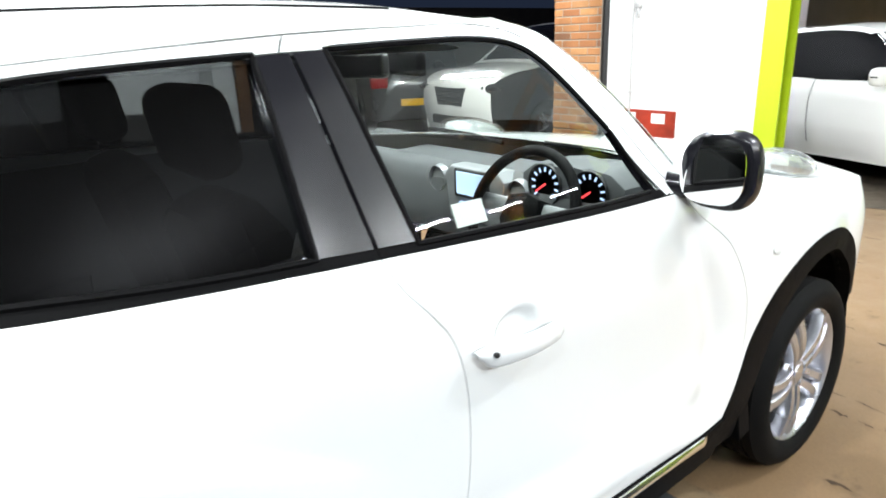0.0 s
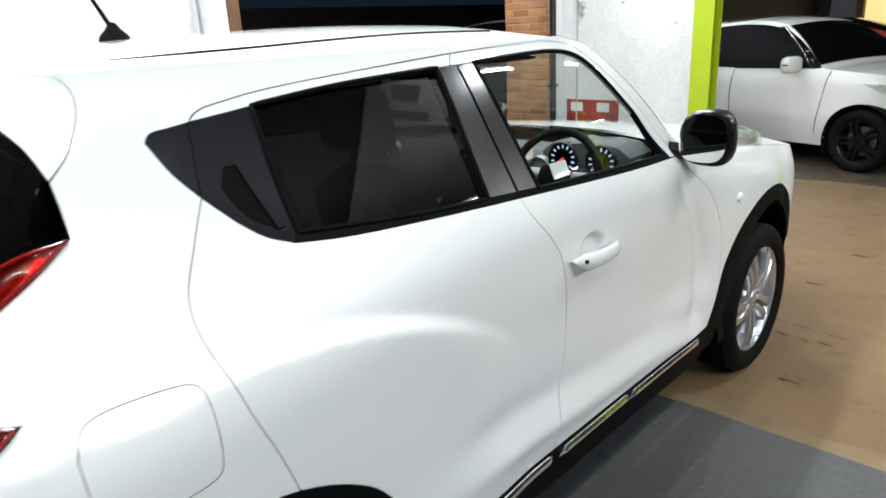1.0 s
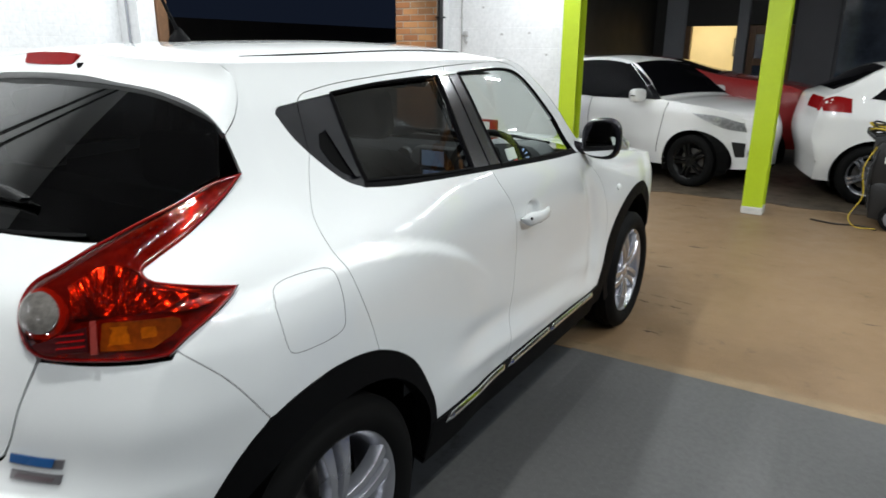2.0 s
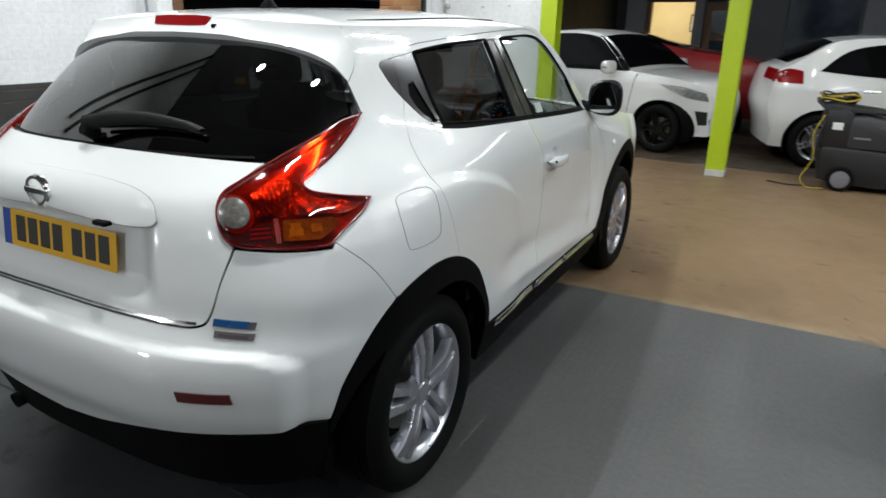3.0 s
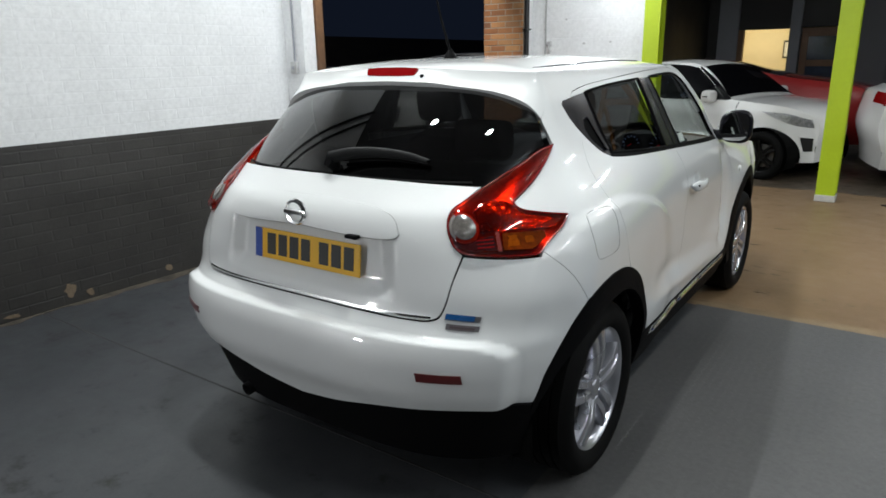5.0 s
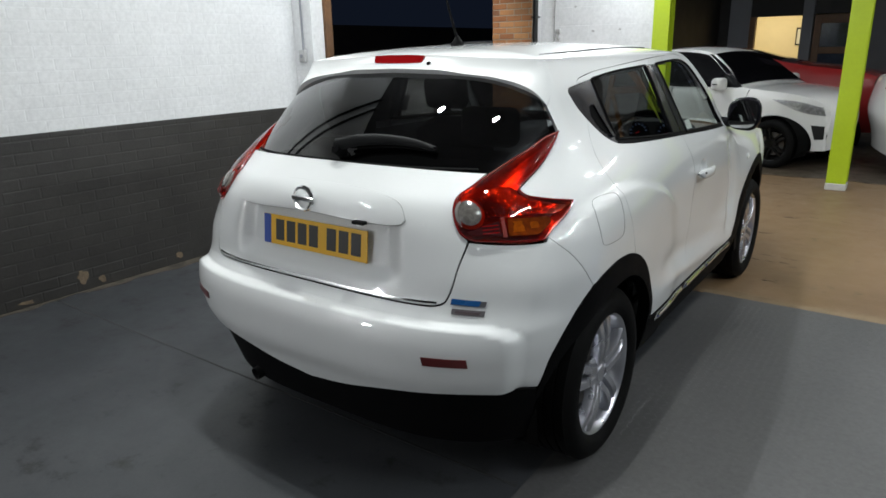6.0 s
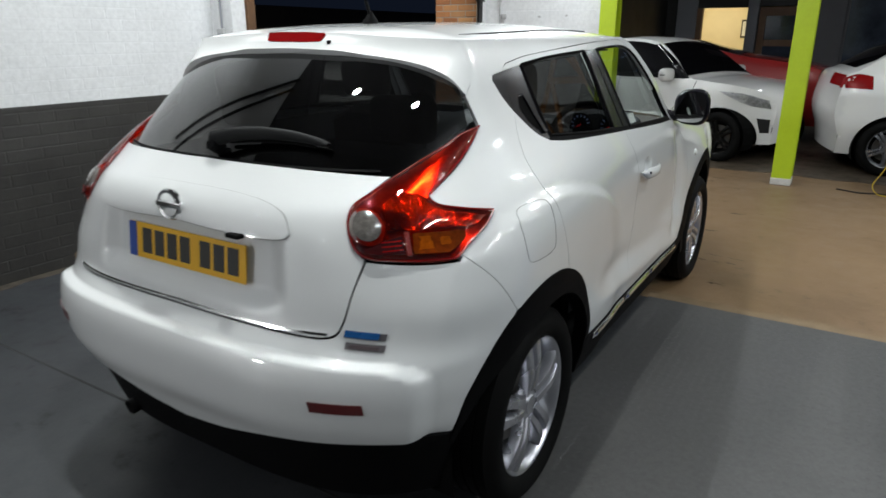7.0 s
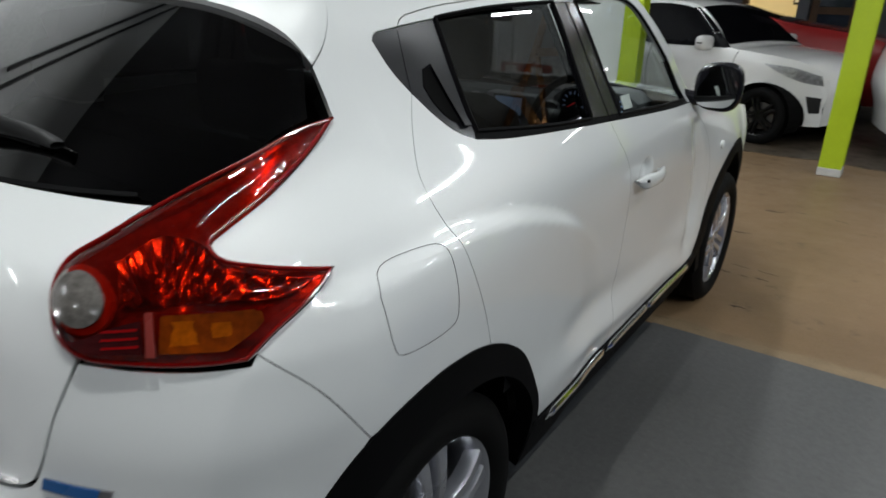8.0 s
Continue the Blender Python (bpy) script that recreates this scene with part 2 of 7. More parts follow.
M_SPOT = glowing("lit_disc", (1.0, 0.97, 0.92), 55.0)
M_SIGNRED = plain("red_sign", (0.36, 0.035, 0.015), 0.5, vary=0.3, size=9)
M_SOCKET = plain("grey_switch_plastic", (0.42, 0.42, 0.42), 0.5)
M_MIRROR = plain("mirror_silver", (0.88, 0.88, 0.88), 0.01, metal=1.0, vary=0.01)
M_PIT = plain("pit_in_concrete", (0.050, 0.030, 0.016), 0.9, vary=0.2)
M_DARKPANEL = plain("dark_infill", (0.022, 0.021, 0.020), 0.6, vary=0.1)
M_YARDWALL = plain("dark_yard_wall", (0.05, 0.045, 0.04), 0.9, vary=0.2)
M_AMBER = plain("amber_plastic", (0.19, 0.030, 0.0005), 0.5, gloss=0.03, vary=0.6, grain=0.4, size=45)
M_DARKRED = plain("dark_red_plastic", (0.055, 0.003, 0.004), 0.4, gloss=0.1, vary=0.6, grain=0.4, size=45)
M_RIMRED = plain("bright_red_lens_edge", (0.20, 0.005, 0.004), 0.2, coat=1.0, vary=0.1)
M_LAMPBACK = plain("lamp_inner", (0.44, 0.36, 0.31), 0.18, metal=0.65, vary=0.4)
M_PINK = plain("pale_red_divider", (0.20, 0.028, 0.022), 0.3, gloss=0.3)
M_BULB = plain("amber_bulb_cover", (0.30, 0.062, 0.0005), 0.5, coat=0.0, gloss=0.03, vary=0.4, size=90)
M_FROST = plain("frosted_lens_ring", (0.30, 0.27, 0.25), 0.3, coat=0.6, vary=0.2)
M_SATINCHROME = plain("satin_chrome", (0.88, 0.89, 0.89), 0.14, metal=1.0, vary=0.05)
M_CLEARBODY = plain("clear_lamp_body", (0.55, 0.57, 0.57), 0.15, metal=0.3, coat=0.6, vary=0.25, size=30)
M_REVERSE = plain("clear_lens_grey", (0.20, 0.185, 0.17), 0.18, coat=0.8, vary=0.5, size=90)
M_DARKRED2 = plain("reflector_red", (0.10, 0.006, 0.007), 0.3, coat=0.6, vary=0.1)
M_DARKWALL = plain("dark_workshop_wall", (0.055, 0.055, 0.058), 0.8, vary=0.15)
M_SHADEWALL = plain("wall_darkened_as_unlit", (0.012, 0.012, 0.013), 0.9, vary=0.2)
M_TANPALE = concrete("bare_concrete_lip", (0.165, 0.11, 0.058), (0.25, 0.175, 0.098), 0.6, (0.12, 0.08, 0.042), 0.55, 0.3, 0.8, 4.0)
M_STAIN = plain("oily_stain", (0.016, 0.015, 0.014), 0.35, vary=0.3)


# ---- building helpers ----
def mesh_object(name, verts, faces, material, parent=None, label="", normals=None, smooth=True):
    me = bpy.data.meshes.new(name)
    me.from_pydata([tuple(map(float, v)) for v in verts], [], [tuple(int(i) for i in f) for f in faces])
    me.materials.append(material)
    if smooth:
        me.polygons.foreach_set("use_smooth", [True] * len(me.polygons))
    if normals is not None:
        me.normals_split_custom_set_from_vertices([tuple(map(float, n)) for n in normals])
    ob = new(name, me)
    if parent is not None:
        ob.parent = parent
    if label:
        ob["label"] = label
    return ob


def part(name, bm, material, parent=None, label="", smooth=False):
    me = bpy.data.meshes.new(name)
    bmesh.ops.recalc_face_normals(bm, faces=bm.faces)
    bm.to_mesh(me)
    bm.free()
    me.materials.append(material)
    if smooth:
        me.polygons.foreach_set("use_smooth", [True] * len(me.polygons))
        me.set_sharp_from_angle(angle=radians(38))
    ob = new(name, me)
    if parent is not None:
        ob.parent = parent
    if label:
        ob["label"] = label
    return ob


def thing(name, label, category, m=None, group="", kind=""):
    ob = new(name)
    ob.empty_display_size = 0.1
    if m is not None:
        ob.matrix_basis = m
    return tagged(ob, label, category, group, kind)


def box(bm, x0, x1, y0, y1, z0, z1, bevel=0.0, m=None, segments=2):
    made = bmesh.ops.create_cube(bm, size=1.0)["verts"]
    for v in made:
        v.co = Vector(((x0 + x1) / 2 + v.co.x * (x1 - x0), (y0 + y1) / 2 + v.co.y * (y1 - y0), (z0 + z1) / 2 + v.co.z * (z1 - z0)))
    if bevel:
        edges = list({e for v in made for e in v.link_edges})
        out = bmesh.ops.bevel(bm, geom=edges, offset=bevel, segments=segments, profile=0.5, affect="EDGES")
        made = list({v for f in out["faces"] for v in f.verts} | {v for v in made if v.is_valid})
    if m is not None:
        bmesh.ops.transform(bm, matrix=m, verts=made)
    return made


def rod(bm, points, radius, sides=10, cap=True):
    """A round bar or hose along points."""
    pts = [Vector(p) for p in points]
    rings, side = [], None
    for i, p in enumerate(pts):
        d = (pts[min(i + 1, len(pts) - 1)] - pts[max(i - 1, 0)]).normalized()
        side = (side - d * side.dot(d)).normalized() if side else d.orthogonal().normalized()
        up, r = d.cross(side), radius[i] if isinstance(radius, (list, tuple)) else radius
        rings.append([bm.verts.new(p + r * (math.cos(a) * side + math.sin(a) * up)) for a in (2 * math.pi * k / sides for k in range(sides))])
    for a, b in zip(rings, rings[1:]):
        for k in range(sides):
            bm.faces.new((a[k], a[(k + 1) % sides], b[(k + 1) % sides], b[k]))
    if cap:
        bm.faces.new(rings[0][::-1])
        bm.faces.new(rings[-1])


def revolve(bm, profile, sides=48, axis="X", close=False):
    """Turns (radius, along) round the axis."""
    rings = []
    for r, a in profile:
        ring = []
        for k in range(sides):
            c, s = r * math.cos(2 * math.pi * k / sides), r * math.sin(2 * math.pi * k / sides)
            ring.append(bm.verts.new((a, c, s) if axis == "X" else (c, s, a) if axis == "Z" else (c, a, s)))
        rings.append(ring)
    pairs = list(zip(rings, rings[1:])) + ([(rings[-1], rings[0])] if close else [])
    for a, b in pairs:
        for k in range(sides):
            bm.faces.new((a[k], a[(k + 1) % sides], b[(k + 1) % sides], b[k]))
    return rings


def prism(bm, outline, a, b, plane="yz", bevel=0.0):
    """A polygon drawn in a plane and drawn out from a to b across it."""
    def at(p, h):
        return {"yz": (h, p[0], p[1]), "xz": (p[0], h, p[1]), "xy": (p[0], p[1], h)}[plane]

    lo, hi = [bm.verts.new(at(p, a)) for p in outline], [bm.verts.new(at(p, b)) for p in outline]
    n = len(outline)
    faces = [bm.faces.new(lo), bm.faces.new(hi)] + [bm.faces.new((lo[i], lo[(i + 1) % n], hi[(i + 1) % n], hi[i])) for i in range(n)]
    if bevel:
        bmesh.ops.bevel(bm, geom=list({e for f in faces[:2] for e in f.edges}), offset=bevel, segments=2, profile=0.5, affect="EDGES")


def curve_through(points, step=0.015):
    """A smooth line through control points."""
    p = np.array(points, float)
    if len(p) < 3:
        n = max(2, int(np.linalg.norm(p[-1] - p[0]) / step) + 1)
        return p[0] + (p[-1] - p[0]) * np.linspace(0, 1, n)[:, None]
    d = np.r_[0, np.cumsum(np.sqrt(np.linalg.norm(np.diff(p, axis=0), axis=1)))]
    m = np.zeros_like(p)
    m[1:-1] = ((p[2:] - p[1:-1]) / (d[2:] - d[1:-1])[:, None] * (d[1:-1] - d[:-2])[:, None] + (p[1:-1] - p[:-2]) / (d[1:-1] - d[:-2])[:, None] * (d[2:] - d[1:-1])[:, None]) / (d[2:] - d[:-2])[:, None]
    m[0], m[-1] = (p[1] - p[0]) / (d[1] - d[0]), (p[-1] - p[-2]) / (d[-1] - d[-2])
    out = [p[:1]]
    for i in range(len(p) - 1):
        h = d[i + 1] - d[i]
        n = max(2, int(np.linalg.norm(p[i + 1] - p[i]) / step) + 1)
        u = np.linspace(0, 1, n + 1)[1:, None]
        out.append(p[i] * (2 * u**3 - 3 * u**2 + 1) + m[i] * h * (u**3 - 2 * u**2 + u) + p[i + 1] * (3 * u**2 - 2 * u**3) + m[i + 1] * h * (u**3 - u**2))
    return np.concatenate(out)


def outline(*curves, step=0.015):
    """A closed outline from smooth lines that meet in corners."""
    out = []
    for c in curves:
        for q in curve_through(c, step):
            if not out or np.hypot(*(q - out[-1])) > 1e-3:
                out.append(q)
    if np.hypot(*(out[0] - out[-1])) < 1e-3:
        out.pop()
    p = np.array(out)
    q = np.roll(p, -1, 0)
    return p if (p[:, 0] * q[:, 1] - q[:, 0] * p[:, 1]).sum() > 0 else p[::-1]


def inset(p, d):
    e = np.roll(p, -1, 0) - p
    e /= np.linalg.norm(e, axis=1, keepdims=True)
    n = np.stack([-e[:, 1], e[:, 0]], 1)
    m = n + np.roll(n, 1, 0)
    m /= np.maximum((m**2).sum(1, keepdims=True), 0.5) / 2
    return p + m * d


def edge_distance(q, p):
    """How far points q lie from the edges of the closed outline p, and which are inside."""
    a, b = p, np.roll(p, -1, 0)
    best, inside = np.full(len(q), 1e9), np.zeros(len(q), bool)
    for u, v in zip(a, b):
        d = v - u
        k = np.clip(((q - u) @ d) / max(d @ d, 1e-12), 0, 1)
        best = np.minimum(best, np.hypot(*(q - u - k[:, None] * d).T))
        if abs(d[1]) > 1e-12:
            cross = (u[1] > q[:, 1]) != (v[1] > q[:, 1])
            inside ^= cross & (q[:, 0] < d[0] * (q[:, 1] - u[1]) / d[1] + u[0])
    return best, inside


def filled(p, grid, extra=None):
    """Points and triangles that fill the outline; the outline's own points come first."""
    from mathutils.geometry import delaunay_2d_cdt

    lo, hi = p.min(0), p.max(0)
    xs, ys = np.arange(lo[0] + grid / 2, hi[0], grid), np.arange(lo[1] + grid / 2, hi[1], grid)
    g = np.array([(x + (grid / 2 if j % 2 else 0), y) for j, y in enumerate(ys) for x in xs]).reshape(-1, 2)
    if len(g):
        d, inside = edge_distance(g, p)
        g = g[inside & (d > grid * 0.45)]
    if extra is not None:  # denser where there is fine shape
        g = np.concatenate([g[np.hypot(*(g - extra.mean(0)).T) > np.hypot(*(extra - extra.mean(0)).T).max() + grid * 0.4], extra])
    pts = np.concatenate([p, g]) if len(g) else p
    n = len(p)
    vs, _, fs, *_ = delaunay_2d_cdt([Vector(v) for v in pts], [(i, (i + 1) % n) for i in range(n)], [list(range(n))], 1, 1e-6)
    return np.array([tuple(v) for v in vs]), [tuple(f) for f in fs], n


def sheet(name, shape, form, normal, material, parent=None, off=0.0, thick=0.012, gap=0.0, grid=0.03, side=1, label="", dome=0.0, dome_reach=0.04, turn_in=0.0, ripple=None, extra=None):
    """A panel: an outline in the plane of a form, lifted onto it, with a returned edge. side -1 is the mirrored one."""
    p = inset(shape, gap) if gap else shape
    q, tris, n = filled(p, grid, extra)
    d, _ = edge_distance(q, p)
    lift = off + dome * (1 - (1 - np.clip(d / dome_reach, 0, 1)) ** 2) - turn_in * (1 - np.clip(d / 0.012, 0, 1)) ** 2
    if ripple:
        lift = lift + ripple(q)
    nn = normal(q[:, 0], q[:, 1])
    top = form(q[:, 0], q[:, 1]) + nn * lift[:, None]
    ring = top[:n]
    low = ring - nn[:n] * thick
    verts = np.concatenate([top, ring, low])
    a = len(top)
    area = sum((q[f[1]] - q[f[0]])[0] * (q[f[2]] - q[f[0]])[1] - (q[f[1]] - q[f[0]])[1] * (q[f[2]] - q[f[0]])[0] for f in tris)
    if area < 0:
        tris = [f[::-1] for f in tris]
    faces = tris + [(a + (i + 1) % n, a + i, a + n + i, a + n + (i + 1) % n) for i in range(n)]
    normals = None
    if ripple:
        e = 2e-3

        def lifted(du, dv):
            w = q + (du, dv)
            return form(w[:, 0], w[:, 1]) + normal(w[:, 0], w[:, 1]) * ripple(w)[:, None]

        k = np.cross(lifted(e, 0) - lifted(-e, 0), lifted(0, e) - lifted(0, -e))
        k *= np.sign((k * nn).sum(1, keepdims=True))
        normals = np.concatenate([k / np.linalg.norm(k, axis=1, keepdims=True), np.zeros((2 * n, 3))])
    elif not dome:
        normals = np.concatenate([nn, np.zeros((2 * n, 3))])
    if side < 0:
        verts = verts * (-1, 1, 1)
        faces = [f[::-1] for f in faces]
        normals = None if normals is None else normals * (-1, 1, 1)
    return mesh_object(name, verts, faces, material, parent, label, normals)


def loft(name, rows, material, parent=None, label="", closed=False):
    """A skin over rows of points, all of one length."""
    r = np.array(rows, float)
    h, w = r.shape[:2]
    faces = [(i * w + j, i * w + (j + 1) % w, (i + 1) * w + (j + 1) % w, (i + 1) * w + j) for i in range(h - 1) for j in range(w if closed else w - 1)]
    return mesh_object(name, r.reshape(-1, 3), faces, material, parent, label)


# ---- form of the car's body: x ahead of the spine as a function of (s, z) ----
Z_KEYS = (0.20, 0.33, 0.42, 0.53, 0.65, 0.80, 0.95, 1.05, 1.10, 1.15, 1.20, 1.30, 1.40, 1.50)
SECTIONS = {
    0.0: (0.80, 0.835, 0.855, 0.875, 0.893, 0.902, 0.893, 0.862, 0.825, 0.778, 0.730, 0.668, 0.628, 0.575),
    0.25: (0.80, 0.84, 0.862, 0.884, 0.890, 0.893, 0.888, 0.866, 0.836, 0.795, 0.755, 0.700, 0.645, 0.590),
    0.55: (0.80, 0.845, 0.868, 0.885, 0.875, 0.878, 0.884, 0.874, 0.857, 0.833, 0.806, 0.755, 0.702, 0.640),
    0.85: (0.80, 0.85, 0.872, 0.890, 0.872, 0.876, 0.884, 0.880, 0.868, 0.846, 0.823, 0.776, 0.730, 0.675),
    1.30: (0.80, 0.85, 0.870, 0.882, 0.862, 0.868, 0.880, 0.878, 0.868, 0.846, 0.822, 0.774, 0.726, 0.670),
    1.70: (0.80, 0.85, 0.870, 0.875, 0.850, 0.860, 0.874, 0.866, 0.834, 0.797, 0.772, 0.745, 0.700, 0.650),
    2.10: (0.80, 0.84, 0.862, 0.872, 0.873, 0.879, 0.865, 0.825, 0.785, 0.755, 0.735, 0.70, 0.66, 0.62),
    2.53: (0.79, 0.815, 0.832, 0.848, 0.858, 0.862, 0.830, 0.760, 0.68, 0.64, 0.62, 0.60, 0.58, 0.56),
    2.75: (0.77, 0.79, 0.805, 0.815, 0.822, 0.825, 0.800, 0.75, 0.67, 0.63, 0.61, 0.59, 0.57, 0.55),
}
REAR_Z = (0.20, 0.33, 0.45, 0.55, 0.62, 0.69, 0.72, 0.745, 0.80, 0.92, 1.00, 1.06, 1.10, 1.135, 1.20, 1.30, 1.40, 1.455, 1.50, 1.54)
REAR_Y = (0.61, 0.65, 0.692, 0.735, 0.738, 0.722, 0.705, 0.688, 0.672, 0.66, 0.655, 0.638, 0.592, 0.552, 0.480, 0.358, 0.222, 0.134, 0.104, 0.088)
REAR_N = (3.3, 3.3, 3.3, 3.3, 3.4, 3.4, 3.3, 3.3, 3.3, 2.85, 2.5, 2.3, 2.25, 2.2, 2.2, 2.2, 2.2, 2.2, 2.2, 2.2)
FAN, NOSE = 0.8, 2.75


def pchip(xk, yk, x):
    """Monotone cubic through the keys."""
    xk, yk = np.asarray(xk, float), np.asarray(yk, float)
    x = np.clip(np.asarray(x, float), xk[0], xk[-1])
    wide = (slice(None),) + (None,) * (yk.ndim - 1)
    h = np.diff(xk)
    d = np.diff(yk, axis=0) / h[wide]
    m = np.zeros_like(yk)
    same = d[:-1] * d[1:] > 0
    m[1:-1] = np.where(same, 2 * d[:-1] * d[1:] / np.where(same, d[:-1] + d[1:], 1), 0)
    m[0], m[-1] = d[0], d[-1]
    i = np.clip(np.searchsorted(xk, x) - 1, 0, len(h) - 1)
    u, g = (x - xk[i]) / h[i], h[i]
    if yk.ndim > 1:
        u, g = u[wide], g[wide]
    return yk[i] * (2 * u**3 - 3 * u**2 + 1) + m[i] * g * (u**3 - 2 * u**2 + u) + yk[i + 1] * (3 * u**2 - 2 * u**3) + m[i + 1] * g * (u**3 - u**2)


Y_KEYS = sorted(SECTIONS)


def softened(values, sigma):
    """Values on an even grid, smoothed along the first axis."""
    n = int(math.ceil(3 * sigma))
    k = np.exp(-0.5 * (np.arange(-n, n + 1) / max(sigma, 1e-6)) ** 2)
    k /= k.sum()
    wide = np.concatenate([np.repeat(values[:1], n, 0), values, np.repeat(values[-1:], n, 0)])
    if n:  # keep slopes at both ends
        ramp_in = np.arange(n, 0, -1).reshape(-1, *[1] * (values.ndim - 1))
        wide[:n] = values[:1] - ramp_in * (values[1:2] - values[:1])
        wide[-n:] = values[-1:] + ramp_in[::-1] * (values[-1:] - values[-2:-1])
    return sum(w * wide[i:i + len(values)] for i, w in enumerate(k))


Z_GRID, Y_GRID = np.arange(0.16, 1.5601, 0.01), np.arange(-0.30, 3.0501, 0.02)


def section_table():
    rows = np.stack([pchip(Z_KEYS, SECTIONS[k], Z_GRID) for k in Y_KEYS])
    rows = softened(rows.T, 2.4)  # over z
    full = pchip(Y_KEYS, rows.T, Y_GRID)
    return softened(full, 3.2)


def spline(table, u):
    """Smooth reading of an even table along its first axis at positions u."""
    i = np.clip(np.floor(u).astype(int), 1, len(table) - 3)
    f = np.clip(u - i, -1, 2)
    a, b, c, d = ((1 - f) ** 3 / 6, (3 * f**3 - 6 * f**2 + 4) / 6, (-3 * f**3 + 3 * f**2 + 3 * f + 1) / 6, f**3 / 6)
    return i, (a, b, c, d)


WIDTHS = section_table()


def half_width(y, z):
    y, z = np.broadcast_arrays(np.asarray(y, float), np.asarray(z, float))
    yy, zz = y.ravel(), np.clip(z.ravel(), 0.20, 1.53)
    iy, wy = spline(WIDTHS, (np.clip(yy, -0.2, 2.95) - Y_GRID[0]) / 0.02)
    iz, wz = spline(WIDTHS.T, (zz - Z_GRID[0]) / 0.01)
    out = sum(a * b * WIDTHS[iy + j - 1, iz + k - 1] for j, a in enumerate(wy) for k, b in enumerate(wz))
    return out.reshape(y.shape)


REAR_TABLE = softened(np.stack([pchip(REAR_Z, REAR_Y, Z_GRID), pchip(REAR_Z, REAR_N, Z_GRID)], 1), 1.3)


def tail(z):
    """Reach and squareness of the tail at a height."""
    z = np.asarray(z, float)
    i, w = spline(REAR_TABLE, (np.clip(z.ravel(), 0.20, 1.54) - Z_GRID[0]) / 0.01)
    out = sum(a[:, None] * REAR_TABLE[i + k - 1] for k, a in enumerate(w))
    return out[:, 0].reshape(z.shape), out[:, 1].reshape(z.shape)


def step(u):
    u = np.clip(u, 0, 1)
    return u * u * (3 - 2 * u)


def swell(s, z):
    """Haunch over the rear wheel, the flare over the sill and the hollow behind the front wing."""
    ridge = 1.055 - 0.464 * np.abs(s - 0.03) ** 2.2
    e = np.hypot((s - 0.02) / 0.60, (z - 0.50) / 0.555)
    out = 0.018 * step((ridge - z + 0.015) / 0.044) * step((s + 0.36) / 0.16) * step((1.02 - s) / 0.55) * step((1.42 - e) / 0.35)
    corner = pchip((0.45, 0.65, 0.86, 0.957), (-0.475, -0.460, -0.420, -0.372), z)  # soft fold down the tail's corner
    out = out + 0.012 * np.exp(-np.sqrt((s - corner) ** 2 + 0.012**2) / 0.075) * step((1.0 - z) / 0.06) * step((z - 0.42) / 0.08)
    crest = pchip((0.4, 0.65, 0.94, 1.19, 1.45, 1.85), (0.535, 0.533, 0.51, 0.49, 0.476, 0.42), s)
    along = step((s - 0.45) / 0.25) * step((1.95 - s) / 0.15)
    out = out + along * (0.006 * np.exp(-(((z - crest) / 0.028) ** 2)) - 0.012 * np.exp(-(((z - crest - 0.085) / 0.05) ** 2)))
    line = pchip((0.45, 0.51, 0.692, 0.857, 1.02, 1.10), (1.78, 1.80, 1.835, 1.765, 1.645, 1.61), z)
    return out - 0.013 * np.exp(-(((s - line) / 0.055) ** 2)) * step((z - 0.45) / 0.12) * step((1.09 - z) / 0.08)


def body(s, z):
    """Points of the right flank: s is y along the flank, then turns round the tail (s < 0) and the nose (s > NOSE)."""
    s, z = np.broadcast_arrays(np.asarray(s, float), np.asarray(z, float))
    b = swell(s, z)
    w, (r, n) = half_width(np.clip(s, 0, NOSE), z), tail(z)
    x, y = w + b, s.copy()
    a = np.clip(-s / FAN, 0, math.pi)
    c, q = np.cos(a), np.sin(a)
    rad = (np.abs(c / w) ** n + np.abs(q / r) ** n) ** (-1 / n) + b
    x, y = np.where(s < 0, rad * c, x), np.where(s < 0, -rad * q, y)
    a = np.clip((s - NOSE) / FAN, 0, math.pi / 2)
    c, q = np.cos(a), np.sin(a)
    f = pchip((0.2, 0.45, 0.75, 0.95, 1.1), (0.55, 0.62, 0.60, 0.50, 0.3), z)
    rad = (np.abs(c / w) ** 2.6 + np.abs(q / f) ** 2.6) ** (-1 / 2.6)
    x, y = np.where(s > NOSE, rad * c, x), np.where(s > NOSE, NOSE + rad * q, y)
    return np.stack([x, y, z], -1)


def body_normal(s, z, e=2e-3):
    n = np.cross(body(s + e, z) - body(s - e, z), body(s, z + e) - body(s, z - e))
    return n / np.linalg.norm(n, axis=-1, keepdims=True)


# ---- the white crossover ----
CENTRE = -math.pi / 2 * FAN
BELT = [(0.245, 1.180), (0.33, 1.171), (0.534, 1.163), (0.815, 1.152), (1.112, 1.137), (1.45, 1.122), (1.66, 1.112)]
QUARTER_LOW = [(0.063, 1.378), (0.088, 1.324), (0.12, 1.279), (0.167, 1.226), (0.20, 1.199), (0.245, 1.180)]
WINDOW_TOP = [(0.267, 1.416), (0.46, 1.437), (0.70, 1.452), (0.835, 1.457), (1.0, 1.463), (1.16, 1.464), (1.245, 1.452), (1.30, 1.425), (1.45, 1.272), (1.60, 1.115)]
FRAME_TOP = [(0.183, 1.424), (0.286, 1.441), (0.468, 1.459), (0.77, 1.482), (0.986, 1.490), (1.17, 1.491), (1.275, 1.468), (1.379, 1.395), (1.50, 1.277), (1.66, 1.112)]
